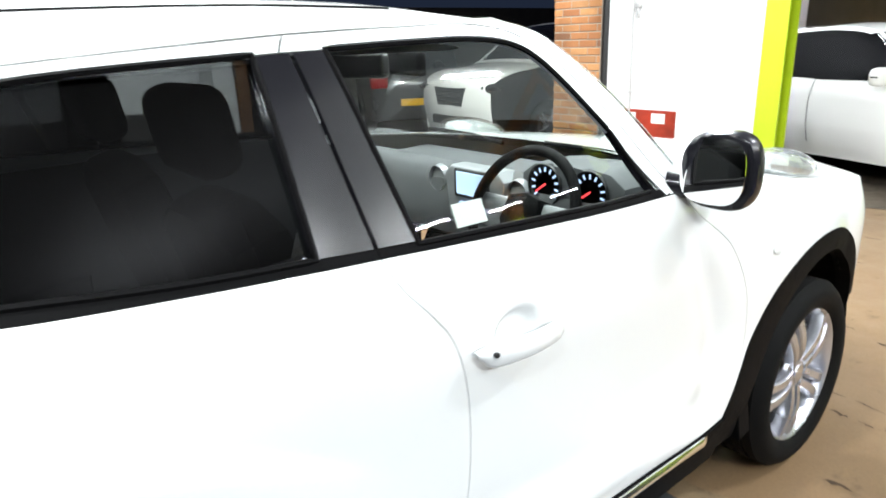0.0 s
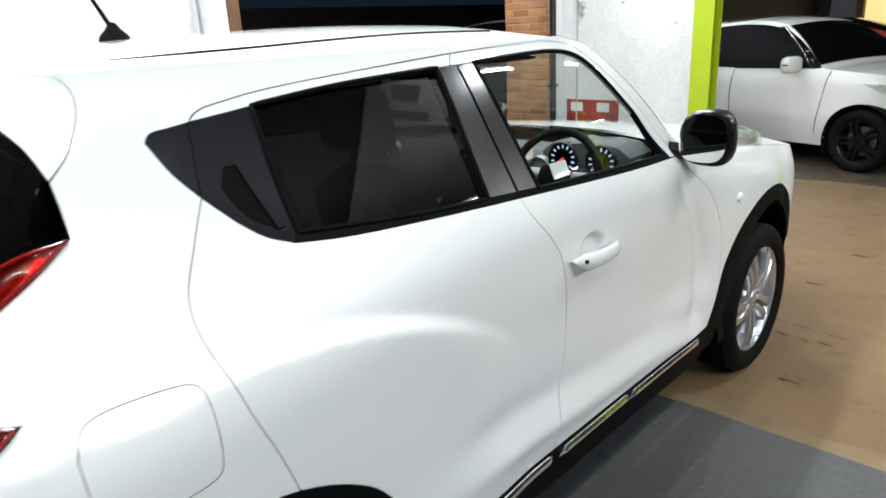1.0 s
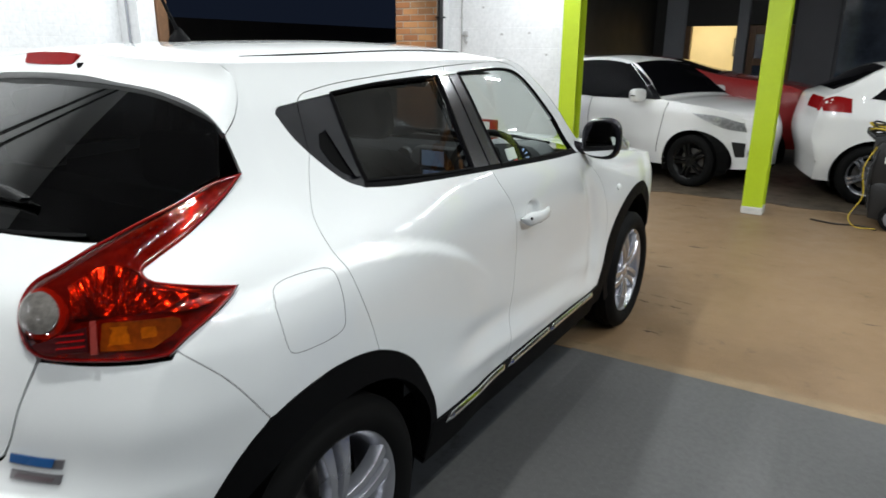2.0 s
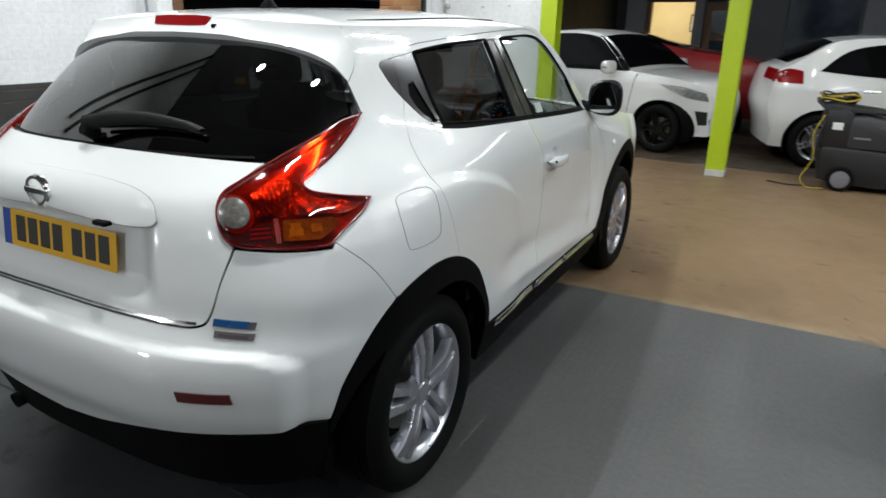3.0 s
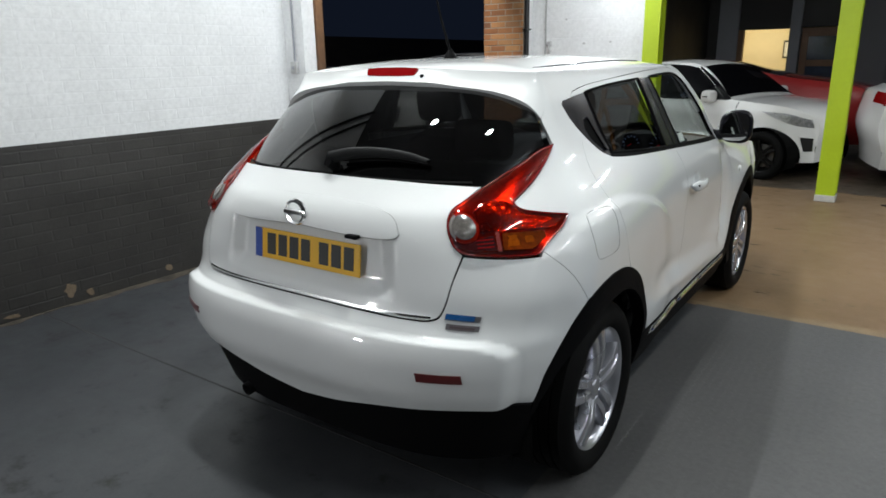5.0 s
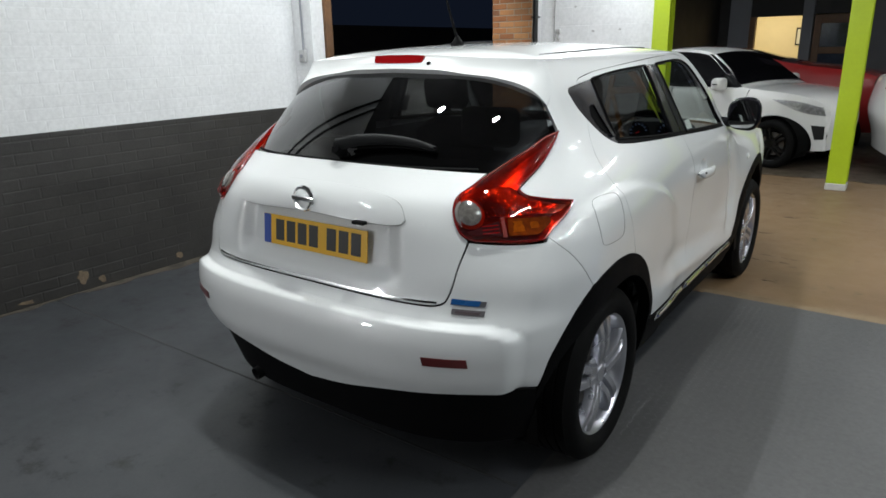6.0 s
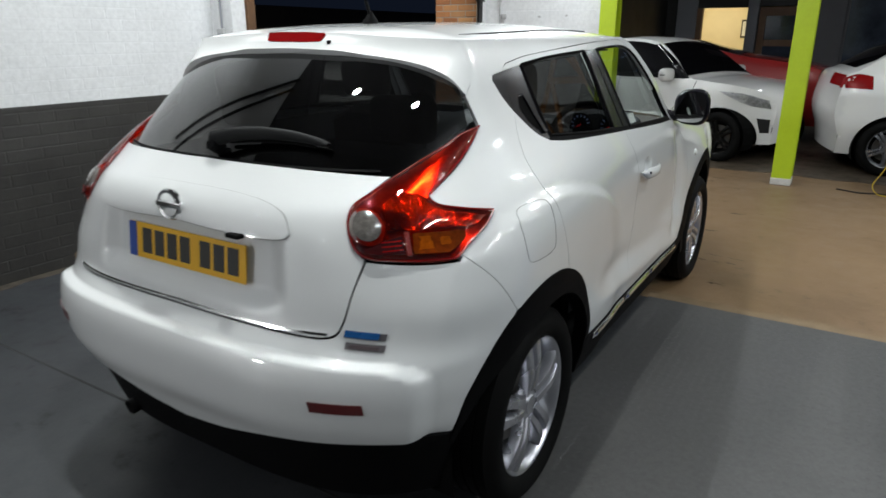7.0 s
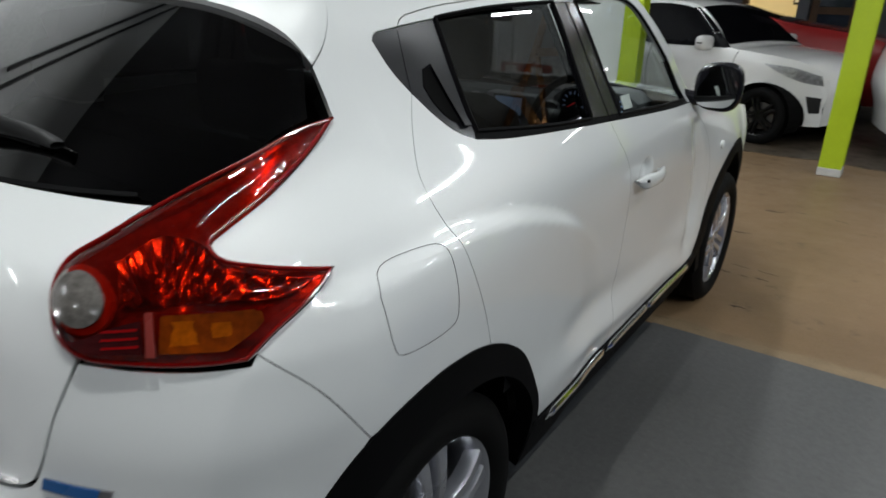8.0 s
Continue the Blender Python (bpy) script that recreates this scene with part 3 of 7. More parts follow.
DOOR_SEAM = [(0.815, 1.152), (0.837, 1.104), (0.886, 1.045), (0.923, 0.992), (0.952, 0.892), (0.963, 0.774), (0.953, 0.644), (0.915, 0.517), (0.905, 0.43)]
DOOR_REAR_LOW = [(0.12, 1.279), (0.072, 1.205), (0.027, 1.142), (0.018, 1.10), (0.022, 1.068), (0.043, 0.98), (0.075, 0.89), (0.104, 0.80)]
ARCH_REAR = [(-0.40, 0.446), (-0.372, 0.58), (-0.30, 0.70), (-0.214, 0.785), (-0.065, 0.823), (0.104, 0.80), (0.262, 0.708), (0.364, 0.56), (0.42, 0.43)]
FENDER_SEAM = [(1.66, 1.112), (1.70, 1.06), (1.854, 0.949), (1.95, 0.812), (1.985, 0.66), (1.955, 0.52)]
ARCH_FRONT = [(1.905, 0.43), (1.93, 0.47), (1.955, 0.52), (2.03, 0.65), (2.13, 0.755), (2.30, 0.825), (2.53, 0.845), (2.74, 0.80), (2.86, 0.70), (2.93, 0.56), (2.95, 0.43)]
SCREEN_EDGE = [(1.21, 1.505), (1.33, 1.474), (1.44, 1.395), (1.57, 1.277), (1.76, 1.10)]
LAMP = [
    [(-0.107, 1.258), (-0.17, 1.217), (-0.28, 1.157), (-0.365, 1.116), (-0.393, 1.099), (-0.384, 1.086), (-0.335, 1.074), (-0.228, 1.057)],
    [(-0.228, 1.057), (-0.252, 1.036), (-0.329, 0.989), (-0.375, 0.957)],
    [(-0.375, 0.957), (-0.432, 0.955), (-0.511, 0.957), (-0.585, 0.964), (-0.613, 0.985), (-0.625, 1.022), (-0.624, 1.055), (-0.606, 1.083), (-0.556, 1.108), (-0.474, 1.143), (-0.386, 1.177), (-0.285, 1.211), (-0.19, 1.244), (-0.107, 1.258)],
]
LAMP_INNER = [(-0.590, 0.962), (-0.613, 0.985), (-0.625, 1.022), (-0.624, 1.055), (-0.606, 1.083), (-0.556, 1.108), (-0.474, 1.147)]
LAMP_UPPER = [(-0.474, 1.147), (-0.386, 1.181), (-0.285, 1.215), (-0.19, 1.248), (-0.112, 1.264)]
GLASS_SIDE = [(-0.112, 1.264), (-0.108, 1.30), (-0.114, 1.34), (-0.140, 1.392), (-0.20, 1.430), (-0.35, 1.447), (-0.65, 1.453), (CENTRE, 1.456)]
GLASS_LOW = [(CENTRE, 1.165), (-0.838, 1.161), (-0.62, 1.154), (-0.474, 1.147)]
HATCH_SEAM = [(-0.590, 0.962), (-0.628, 0.878), (-0.655, 0.80), (-0.672, 0.772), (-0.70, 0.760), (-0.756, 0.757), (-0.912, 0.758), (CENTRE, 0.759)]
BUMPER_SEAM = [(-0.362, 0.965), (-0.29, 0.893), (-0.222, 0.783)]
BUMPER_LOW = [(-0.40, 0.462), (-0.48, 0.484), (-0.61, 0.494), (-0.80, 0.470), (-1.05, 0.417), (CENTRE, 0.394)]
SPOILER_SEAM = [(-0.112, 1.34), (-0.07, 1.376), (-0.034, 1.425), (-0.022, 1.462), (-0.03, 1.482), (-0.05, 1.4985)]


def both(*curves):
    """The outline of a panel that spans the tail, from its right half (first to last point on the centre line)."""
    right = np.concatenate([curve_through(c) for c in curves])
    left = right[::-1] * (-1, 1) + (2 * CENTRE, 0)
    p = np.concatenate([right, left])
    keep = [0]
    for i in range(1, len(p)):
        if np.hypot(*(p[i] - p[keep[-1]])) > 1e-3:
            keep.append(i)
    p = p[keep]
    if np.hypot(*(p[0] - p[-1])) < 1e-3:
        p = p[:-1]
    q = np.roll(p, -1, 0)
    return p if (p[:, 0] * q[:, 1] - q[:, 0] * p[:, 1]).sum() > 0 else p[::-1]


def pane_fit():
    """The door glass as one even curved sheet that follows the flank."""
    s, z = np.meshgrid(np.linspace(0.27, 1.45, 40), np.linspace(1.15, 1.45, 25))
    s, z = s.ravel(), z.ravel()
    u, v = s - 0.85, z - 1.30
    terms = np.stack([np.ones_like(u), u, v, u * u, u * v, v * v], 1)
    return np.linalg.lstsq(terms, half_width(s, z), rcond=None)[0]


PANE = pane_fit()
PANE[5] = min(PANE[5], -0.16)


def pane(s, z):
    s, z = np.broadcast_arrays(np.asarray(s, float), np.asarray(z, float))
    u, v = s - 0.85, z - 1.30
    return np.stack([PANE[0] + PANE[1] * u + PANE[2] * v + PANE[3] * u * u + PANE[4] * u * v + PANE[5] * v * v, s, z], -1)


def pane_normal(s, z, e=2e-3):
    n = np.cross(pane(s + e, z) - pane(s - e, z), pane(s, z + e) - pane(s, z - e))
    return n / np.linalg.norm(n, axis=-1, keepdims=True)


def rear_fit(bow):
    """The rear window as one even sheet, bowed both ways: how far back it lies over (x, z)."""
    s, z = np.meshgrid(np.linspace(-0.20, CENTRE, 40), np.linspace(1.17, 1.42, 20))
    p = body(s.ravel(), z.ravel())
    u, v = p[:, 0] ** 2, p[:, 2] - 1.30
    terms = np.stack([np.ones_like(u), v, u, u * u, u * v], 1)
    return np.linalg.lstsq(terms, -p[:, 1] + bow * v * v, rcond=None)[0]


REAR_BOW = 0.85
REAR_PANE = rear_fit(REAR_BOW)


def rear_pane(s, z):
    p = body(s, z)
    u, v = p[..., 0] ** 2, p[..., 2] - 1.30
    back = REAR_PANE[0] + REAR_PANE[1] * v + REAR_PANE[2] * u + REAR_PANE[3] * u * u + REAR_PANE[4] * u * v - REAR_BOW * v * v
    return np.stack([p[..., 0], -back, p[..., 2]], -1)


def rear_pane_normal(s, z, e=4e-3):
    n = np.cross(rear_pane(s + e, z) - rear_pane(s - e, z), rear_pane(s, z + e) - rear_pane(s, z - e))
    return n / np.linalg.norm(n, axis=-1, keepdims=True)


def skin(name, shape, material, parent, **more):
    return sheet(name, shape, body, body_normal, material, parent, **more)


car = thing("white_crossover_car", "pearl white five-door crossover with black arches, parked on the tread plate", "car")


def rim_z(s):
    return 1.497 + 0.020 * step((-np.asarray(s, float) - 0.03) / 0.5)


RIM_Z = 1.497


def roof_height(y):
    return pchip((-0.2, 0.0, 0.3, 0.7, 1.0, 1.25, 1.4), (1.526, 1.534, 1.552, 1.562, 1.556, 1.528, 1.50), y)


def build_roof():
    rim = [body(s, rim_z(s)) for s in np.r_[np.linspace(CENTRE, 0, 60)[:-1], np.linspace(0, 1.15, 40)]]
    x0 = rim[-1][0]
    for a in np.linspace(0, math.pi / 2, 30)[1:]:
        c, s = abs(math.cos(a)) ** (2 / 2.6), abs(math.sin(a)) ** (2 / 2.6)
        rim.append(np.array([x0 * c, 1.15 + 0.145 * s, RIM_Z + 0.012 * s]))
    rim = np.array(rim)
    rim = np.concatenate([rim, rim[-2:0:-1] * (-1, 1, 1)])
    rows = []
    for u in np.linspace(1.0, 0.0, 26):
        cy = 0.30 + (np.clip(rim[:, 1], 0.1, 0.9) - 0.30) * 0.8
        x, y = rim[:, 0] * u, cy + (rim[:, 1] - cy) * u
        top = roof_height(y)
        rows.append(np.stack([x, y, top - (top - rim[:, 2]) * u**3.6], -1))
    low = rim + (0, 0, -0.02)
    loft("roof_panel", [low * (0.985, 1, 1)] + rows, M_WHITE, car, "white roof panel", closed=True)
    inner = [r * (0.96, 0.96, 1) + (0, 0.01, -0.05) for r in rows]
    loft("headlining", inner, M_HEADLINER, car, "pale grey headlining", closed=True)
    for side in (1, -1):  # roof ditch line
        bm = bmesh.new()
        y = np.linspace(0.075, 1.05, 30)
        pts = []
        for k in y:
            x = 0.515 + 0.05 * math.sin((k - 0.075) * 1.6)
            xe = half_width(k, RIM_Z)
            h = roof_height(k)
            pts.append((side * x, k, float(h - (h - RIM_Z) * (x / xe) ** 3.6) + 0.0005))
        rod(bm, pts, [0.001 + 0.0025 * min(1, 6 * (i / 29)) for i in range(30)], 6)
        part("roof_ditch", bm, M_TRIM, car, "dark roof joint")
    return rim


build_roof()

# tail: hatch, window, spoiler, bumper
def plate_recess(q):
    a = np.abs(q[:, 0] - CENTRE)
    return -0.036 * step((0.465 - a) / 0.085) * step((1.04 - q[:, 1]) / 0.05) * step((q[:, 1] - 0.788) / 0.075)


hatch = skin("tailgate", both(GLASS_LOW, LAMP_INNER[::-1], HATCH_SEAM), M_WHITE, car, gap=0.0014, grid=0.014, ripple=plate_recess)
rear_glass = sheet("rear_window", both(GLASS_LOW, LAMP_UPPER, GLASS_SIDE), rear_pane, rear_pane_normal, M_TINT, car, off=-0.004, thick=0.004, gap=0.0, label="dark privacy rear window")
seal = outline([(2 * CENTRE + 0.50, 1.158), (CENTRE, 1.164), (-0.50, 1.158)], [(-0.50, 1.158), (-0.50, 1.163)], [(-0.50, 1.163), (CENTRE, 1.170), (2 * CENTRE + 0.50, 1.163)], [(2 * CENTRE + 0.50, 1.163), (2 * CENTRE + 0.50, 1.158)])
skin("window_seal", seal, M_TRIM, rear_glass, off=-0.002, thick=0.004)
spoiler_shape = both([(CENTRE, 1.519), (-0.9, 1.519), (-0.55, 1.518), (-0.30, 1.513), (-0.15, 1.504), (-0.05, 1.4985)], SPOILER_SEAM[::-1], [(-0.112, 1.34), (-0.140, 1.392), (-0.20, 1.430), (-0.35, 1.447), (-0.65, 1.453), (CENTRE, 1.456)])


def spoiler_lift(q):
    low = step((1.512 - q[:, 1]) / 0.03)
    return 0.003 + 0.014 * low * step((1.05 - np.abs(q[:, 0] - CENTRE)) / 0.3)


spoiler = sheet("roof_spoiler", spoiler_shape, body, body_normal, M_WHITE, car, thick=0.03, gap=0.001, grid=0.018, ripple=spoiler_lift)


def s_at(x, z):
    """The place along the tail where the body is x wide of the centre line."""
    lo, hi = CENTRE, -0.02
    for _ in range(40):
        mid = (lo + hi) / 2
        lo, hi = (mid, hi) if float(body(mid, z)[0]) < abs(x) else (lo, mid)
    return (lo + hi) / 2 if x >= 0 else 2 * CENTRE - (lo + hi) / 2


def tail_points(*xz):
    return [(s_at(x, z), z) for x, z in xz]


# high brake lamp on the spoiler
brake = outline(tail_points((-0.122, 1.510), (-0.06, 1.513), (0.0, 1.513), (0.06, 1.513), (0.122, 1.510)), tail_points((0.122, 1.510), (0.118, 1.486), (0.108, 1.481)), tail_points((0.108, 1.481), (0.05, 1.479), (0, 1.479), (-0.05, 1.479), (-0.108, 1.481)), tail_points((-0.108, 1.481), (-0.118, 1.486), (-0.122, 1.510)))
skin("high_brake_lamp", brake, M_REDSOLID, spoiler, off=0.022, thick=0.02, grid=0.02, label="red high brake lamp", turn_in=0.004)
bm = bmesh.new()
c = body(s_at(0.155, 1.488), 1.488)
rod(bm, [tuple(c + (0, 0.01, 0)), tuple(c + (0, -0.026, 0))], 0.007, 10)
part("washer_jet", bm, M_TRIM, spoiler)

bumper_shape = both([(CENTRE, 0.756), (-0.912, 0.755), (-0.756, 0.754), (-0.70, 0.757), (-0.670, 0.769), (-0.652, 0.80), (-0.6255, 0.878), (-0.588, 0.957)],
                    [(-0.588, 0.957), (-0.511, 0.951), (-0.432, 0.949), (-0.372, 0.951)], BUMPER_SEAM, [(-0.222, 0.783), (-0.30, 0.70), (-0.372, 0.58), (-0.40, 0.462)], BUMPER_LOW)


def bumper_lift(q):
    """The proud lower bar of the bumper, with a rounded end short of the wheel arch."""
    r = 0.055
    a = 0.38 * (np.abs(q[:, 0] - CENTRE) - 0.80) + r
    b = q[:, 1] - (0.716 - r)
    edge = r - np.where((a > 0) & (b > 0), np.hypot(a, b), np.maximum(a, b))
    return 0.030 * step(edge / 0.028)


bumper = sheet("rear_bumper", bumper_shape, body, body_normal, M_WHITE, car, gap=0.0010, grid=0.011, ripple=bumper_lift, thick=0.02)
for side in (1, -1):
    def reflex(d, w):
        return outline([(-0.735 - d, 0.616 + w), (-0.618 + d, 0.620 + w)], [(-0.618 + d, 0.620 + w), (-0.614 + d, 0.595 - w)], [(-0.614 + d, 0.595 - w), (-0.730 - d, 0.590 - w)], [(-0.730 - d, 0.590 - w), (-0.735 - d, 0.616 + w)])
    skin("reflector_recess", reflex(0.018, 0.010), M_WHITE, bumper, off=0.0310, thick=0.01, grid=0.02, side=side, turn_in=0.003)
    skin("rear_reflector", reflex(0, 0), M_DARKRED2, bumper, off=0.0332, thick=0.008, grid=0.02, side=side, label="dark red reflector strip")
diffuser = both([(CENTRE, 0.398), (-1.05, 0.421), (-0.80, 0.474), (-0.61, 0.498), (-0.48, 0.488), (-0.41, 0.466)], [(-0.41, 0.466), (-0.40, 0.36), (-0.38, 0.25)], [(-0.38, 0.25), (-0.8, 0.235), (CENTRE, 0.235)])
skin("bumper_valance", diffuser, M_TRIM, car, off=0.010, thick=0.03, grid=0.04, label="black lower valance")

# hatch details
ledge = both([(CENTRE, 1.098), (-1.02, 1.094), (-0.86, 1.077), (-0.805, 1.055), (-0.788, 1.012)], [(-0.788, 1.012), (-0.80, 1.001), (CENTRE, 1.008)])
skin("plate_garnish", ledge, M_WHITE, hatch, off=0.017, thick=0.03, grid=0.012, turn_in=0.010, label="raised white panel over the plate")
gap_line = inset(ledge, -0.0016)
gap_line = body(gap_line[:, 0], gap_line[:, 1]) + body_normal(gap_line[:, 0], gap_line[:, 1]) * 0.0015
bm = bmesh.new()
rod(bm, [tuple(v) for v in gap_line] + [tuple(gap_line[0])], 0.0017, 5, False)
part("garnish_joint", bm, M_SOCKET, hatch)
bm = bmesh.new()
y = float(body(CENTRE, 1.052)[1]) - 0.022
revolve(bm, [(0.036, y - 0.010), (0.045, y - 0.012), (0.050, y - 0.004), (0.048, y + 0.004), (0.038, y + 0.002)], 40, "Y", close=True)
bmesh.ops.scale(bm, vec=(1, 1, 0.93), verts=bm.verts)
bmesh.ops.translate(bm, vec=(0, 0, 1.052), verts=bm.verts)
box(bm, -0.054, 0.054, y - 0.012, y + 0.002, 1.043, 1.061, 0.003)
part("emblem", bm, M_SATINCHROME, hatch, "round chrome emblem with a bar", smooth=True)
bm = bmesh.new()
box(bm, 0.225, 0.275, -0.672, -0.645, 0.990, 1.003, 0.004)
part("hatch_camera", bm, M_TRIM, hatch, "small black release under the ledge")
PLATE_TILT = math.degrees(math.atan2(0.022, 0.107))
plate_pose = pose(0, -0.634, 0.906, -PLATE_TILT * 0.55, 0, 0)


def flat_part(name, material, parent, shapes, label=""):
    bm = bmesh.new()
    for x0, x1, z0, z1, out in shapes:
        box(bm, x0, x1, -out, 0.0, z0, z1, 0.0012)
    bmesh.ops.transform(bm, matrix=plate_pose, verts=bm.verts)
    return part(name, bm, material, parent, label)


plate = flat_part("number_plate", M_PLATE, hatch, [(-0.26, 0.26, -0.0555, 0.0555, 0.004)], "yellow rear number plate")
flat_part("plate_strip", M_PLATEBLUE, plate, [(-0.2595, -0.222, -0.055, 0.055, 0.0052)], "blue strip")
for k in range(7):
    x = -0.195 + 0.0585 * k + (0.03 if k > 3 else 0)
    flat_part("plate_bar", M_INK, plate, [(x, x + 0.046, -0.038, 0.041, 0.0048)])
chrome_line = both([(CENTRE, 0.772), (-0.80, 0.770), (-0.69, 0.773)], [(-0.69, 0.773), (-0.692, 0.766)], [(-0.692, 0.766), (-0.80, 0.763), (CENTRE, 0.765)])
skin("hatch_trim_strip", chrome_line, M_SATINCHROME, hatch, off=0.004, thick=0.006, grid=0.02, label="thin chrome strip")

def strip(s0, s1, z0, z1):
    return outline([(s0, z0), (s1, z0 - 0.003)], [(s1, z0 - 0.003), (s1 + 0.006, z1 - 0.003)], [(s1 + 0.006, z1 - 0.003), (s0 + 0.004, z1)], [(s0 + 0.004, z1), (s0, z0)])


badge = skin("model_badge", strip(-0.652, -0.560, 0.768, 0.786), M_BADGE, bumper, off=0.004, thick=0.004, grid=0.02, label="silver badge with a blue flash")
skin("badge_flash", strip(-0.650, -0.575, 0.771, 0.788), M_BADGEBLUE, badge, off=0.0065, thick=0.003, grid=0.02, label="blue flash")
second = skin("model_badge", strip(-0.652, -0.566, 0.740, 0.757), M_BADGE, bumper, off=0.004, thick=0.004, grid=0.02, label="small dull silver badge")
skin("badge_bars", strip(-0.642, -0.578, 0.744, 0.752), M_BADGERED, second, off=0.0055, thick=0.003, grid=0.02)

# rear wiper on the glass
bm = bmesh.new()
px = [(0.025, 1.190), (0.11, 1.212), (0.22, 1.221), (0.33, 1.216), (0.39, 1.206)]


def on_glass(x, z, out):
    s = s_at(x, z)
    return body(s, z) + body_normal(s, z) * out


arm = curve_through([tuple(on_glass(x, z, 0.040 - 0.02 * i / 4)) for i, (x, z) in enumerate(px)], 0.02)
rings = []
for i, p in enumerate(arm):
    u = i / (len(arm) - 1)
    w = 0.017 * (1 - u) ** 0.5 + 0.006
    rings.append([p + np.array(v) for v in ((0, -0.012, w * 0.4), (0, -0.004, w), (0, 0.012, w * 0.6), (0, 0.014, -w * 0.6), (0, -0.004, -w), (0, -0.012, -w * 0.4))])
wiper = loft("wiper_arm", rings, M_WIPER, hatch, "black rear wiper arm", closed=True)
blade = [on_glass(x, z - 0.001, 0.008) for x, z in ((0.06, 1.206), (0.13, 1.213), (0.23, 1.218), (0.35, 1.210))]
bm = bmesh.new()
rod(bm, [tuple(p) for p in curve_through([tuple(b) for b in blade], 0.03)], 0.006, 8)
part("wiper_blade", bm, M_LINER, wiper)
bm = bmesh.new()
c = on_glass(0.032, 1.19, 0.0)
rod(bm, [tuple(c), tuple(c + np.array((0, -0.04, 0.018)))], [0.022, 0.016], 14)
part("wiper_pivot", bm, M_TRIM, wiper, smooth=True)

# aerial
bm = bmesh.new()
revolve(bm, [(0.034, 1.548), (0.030, 1.562), (0.016, 1.578), (0.008, 1.592), (0.0015, 1.594)], 20, "Z")
bmesh.ops.scale(bm, vec=(0.8, 1.15, 1), verts=bm.verts)
bmesh.ops.translate(bm, vec=(0.0, 0.291, 0), verts=bm.verts)
aerial = part("aerial_base", bm, M_TRIM, car, "black aerial foot", smooth=True)
bm = bmesh.new()
rod(bm, [(0, 0.286, 1.585), (0.0, 0.23, 1.70), (0.0, 0.165, 1.86)], [0.006, 0.0045, 0.003], 8)
part("aerial_rod", bm, M_TRIM, aerial)


def tail_lamp(side):
    word = "red boomerang tail lamp with amber and clear sections"
    shape = outline(*LAMP)

    def folds(q):
        return 0.005 * np.sin(q[:, 0] * 30 - q[:, 1] * 40)

    def flutes(q):
        a = np.arctan2(q[:, 1] - 1.00, q[:, 0] + 0.47)
        return 0.0020 * np.sin(a * 40) + 0.0010 * np.sin(q[:, 0] * 170 + q[:, 1] * 110)

    def oval(s, z, rs, rz, n=28):
        return np.array([(s + rs * math.cos(a), z + rz * math.sin(a)) for a in np.linspace(0, 2 * math.pi, n, endpoint=False)])

    lens = skin("tail_lamp", shape, M_LENSRED, car, off=0.002, thick=0.012, gap=0.001, grid=0.011, side=side, dome=0.018, dome_reach=0.035, label=word)
    skin("lamp_back", shape, M_LAMPBACK, lens, off=-0.010, thick=0.006, gap=0.001, grid=0.012, side=side, ripple=folds)
    fan = outline([(-0.535, 1.080), (-0.47, 1.110), (-0.41, 1.104), (-0.375, 1.072)], [(-0.375, 1.070), (-0.30, 1.055), (-0.262, 1.048)], [(-0.262, 1.048), (-0.30, 1.030), (-0.38, 1.032), (-0.53, 1.028)], [(-0.53, 1.028), (-0.530, 1.070)])
    skin("lamp_reflector", fan, M_FANREFLECT, lens, off=-0.001, thick=0.004, grid=0.006, side=side, ripple=flutes, label="fluted bright reflector")
    p = inset(shape, 0.003)
    n = body_normal(p[:, 0], p[:, 1])
    ring = (body(p[:, 0], p[:, 1]) + n * 0.0045) * (side, 1, 1)
    bm = bmesh.new()
    rod(bm, [tuple(v) for v in ring] + [tuple(ring[0])], 0.0035, 8, False)
    part("lens_rim", bm, M_RIMRED, lens, "glossy red edge", smooth=True)
    skin("lens_ring", oval(-0.575, 1.034, 0.044, 0.040), M_FROST, lens, off=0.018, thick=0.012, grid=0.012, side=side, turn_in=0.004)
    skin("reversing_lens", oval(-0.575, 1.034, 0.035, 0.032), M_REVERSE, lens, off=0.0225, thick=0.012, grid=0.010, side=side, label="pale clear reversing lens", dome=0.006, dome_reach=0.03)
    amber = outline([(-0.348, 1.020), (-0.474, 1.020)], [(-0.474, 1.020), (-0.475, 0.972)], [(-0.475, 0.972), (-0.396, 0.970)], [(-0.396, 0.970), (-0.368, 0.985), (-0.345, 1.003), (-0.348, 1.020)])
    section = skin("indicator_section", amber, M_AMBER, lens, off=0.0214, thick=0.004, grid=0.010, side=side, label="amber indicator section", turn_in=0.002)
    glow = outline([(-0.425, 1.012), (-0.462, 1.012)], [(-0.462, 1.012), (-0.463, 0.980)], [(-0.463, 0.980), (-0.425, 0.980)], [(-0.425, 0.980), (-0.425, 1.012)])
    skin("bulb_cover", glow, M_BULB, section, off=0.0226, thick=0.003, grid=0.010, side=side, turn_in=0.002)
    glow = outline([(-0.380, 1.010), (-0.413, 1.011)], [(-0.413, 1.011), (-0.413, 0.984)], [(-0.413, 0.984), (-0.385, 0.984)], [(-0.385, 0.984), (-0.380, 1.010)])
    skin("bulb_cover", glow, M_BULB, section, off=0.0226, thick=0.003, grid=0.010, side=side, turn_in=0.002)
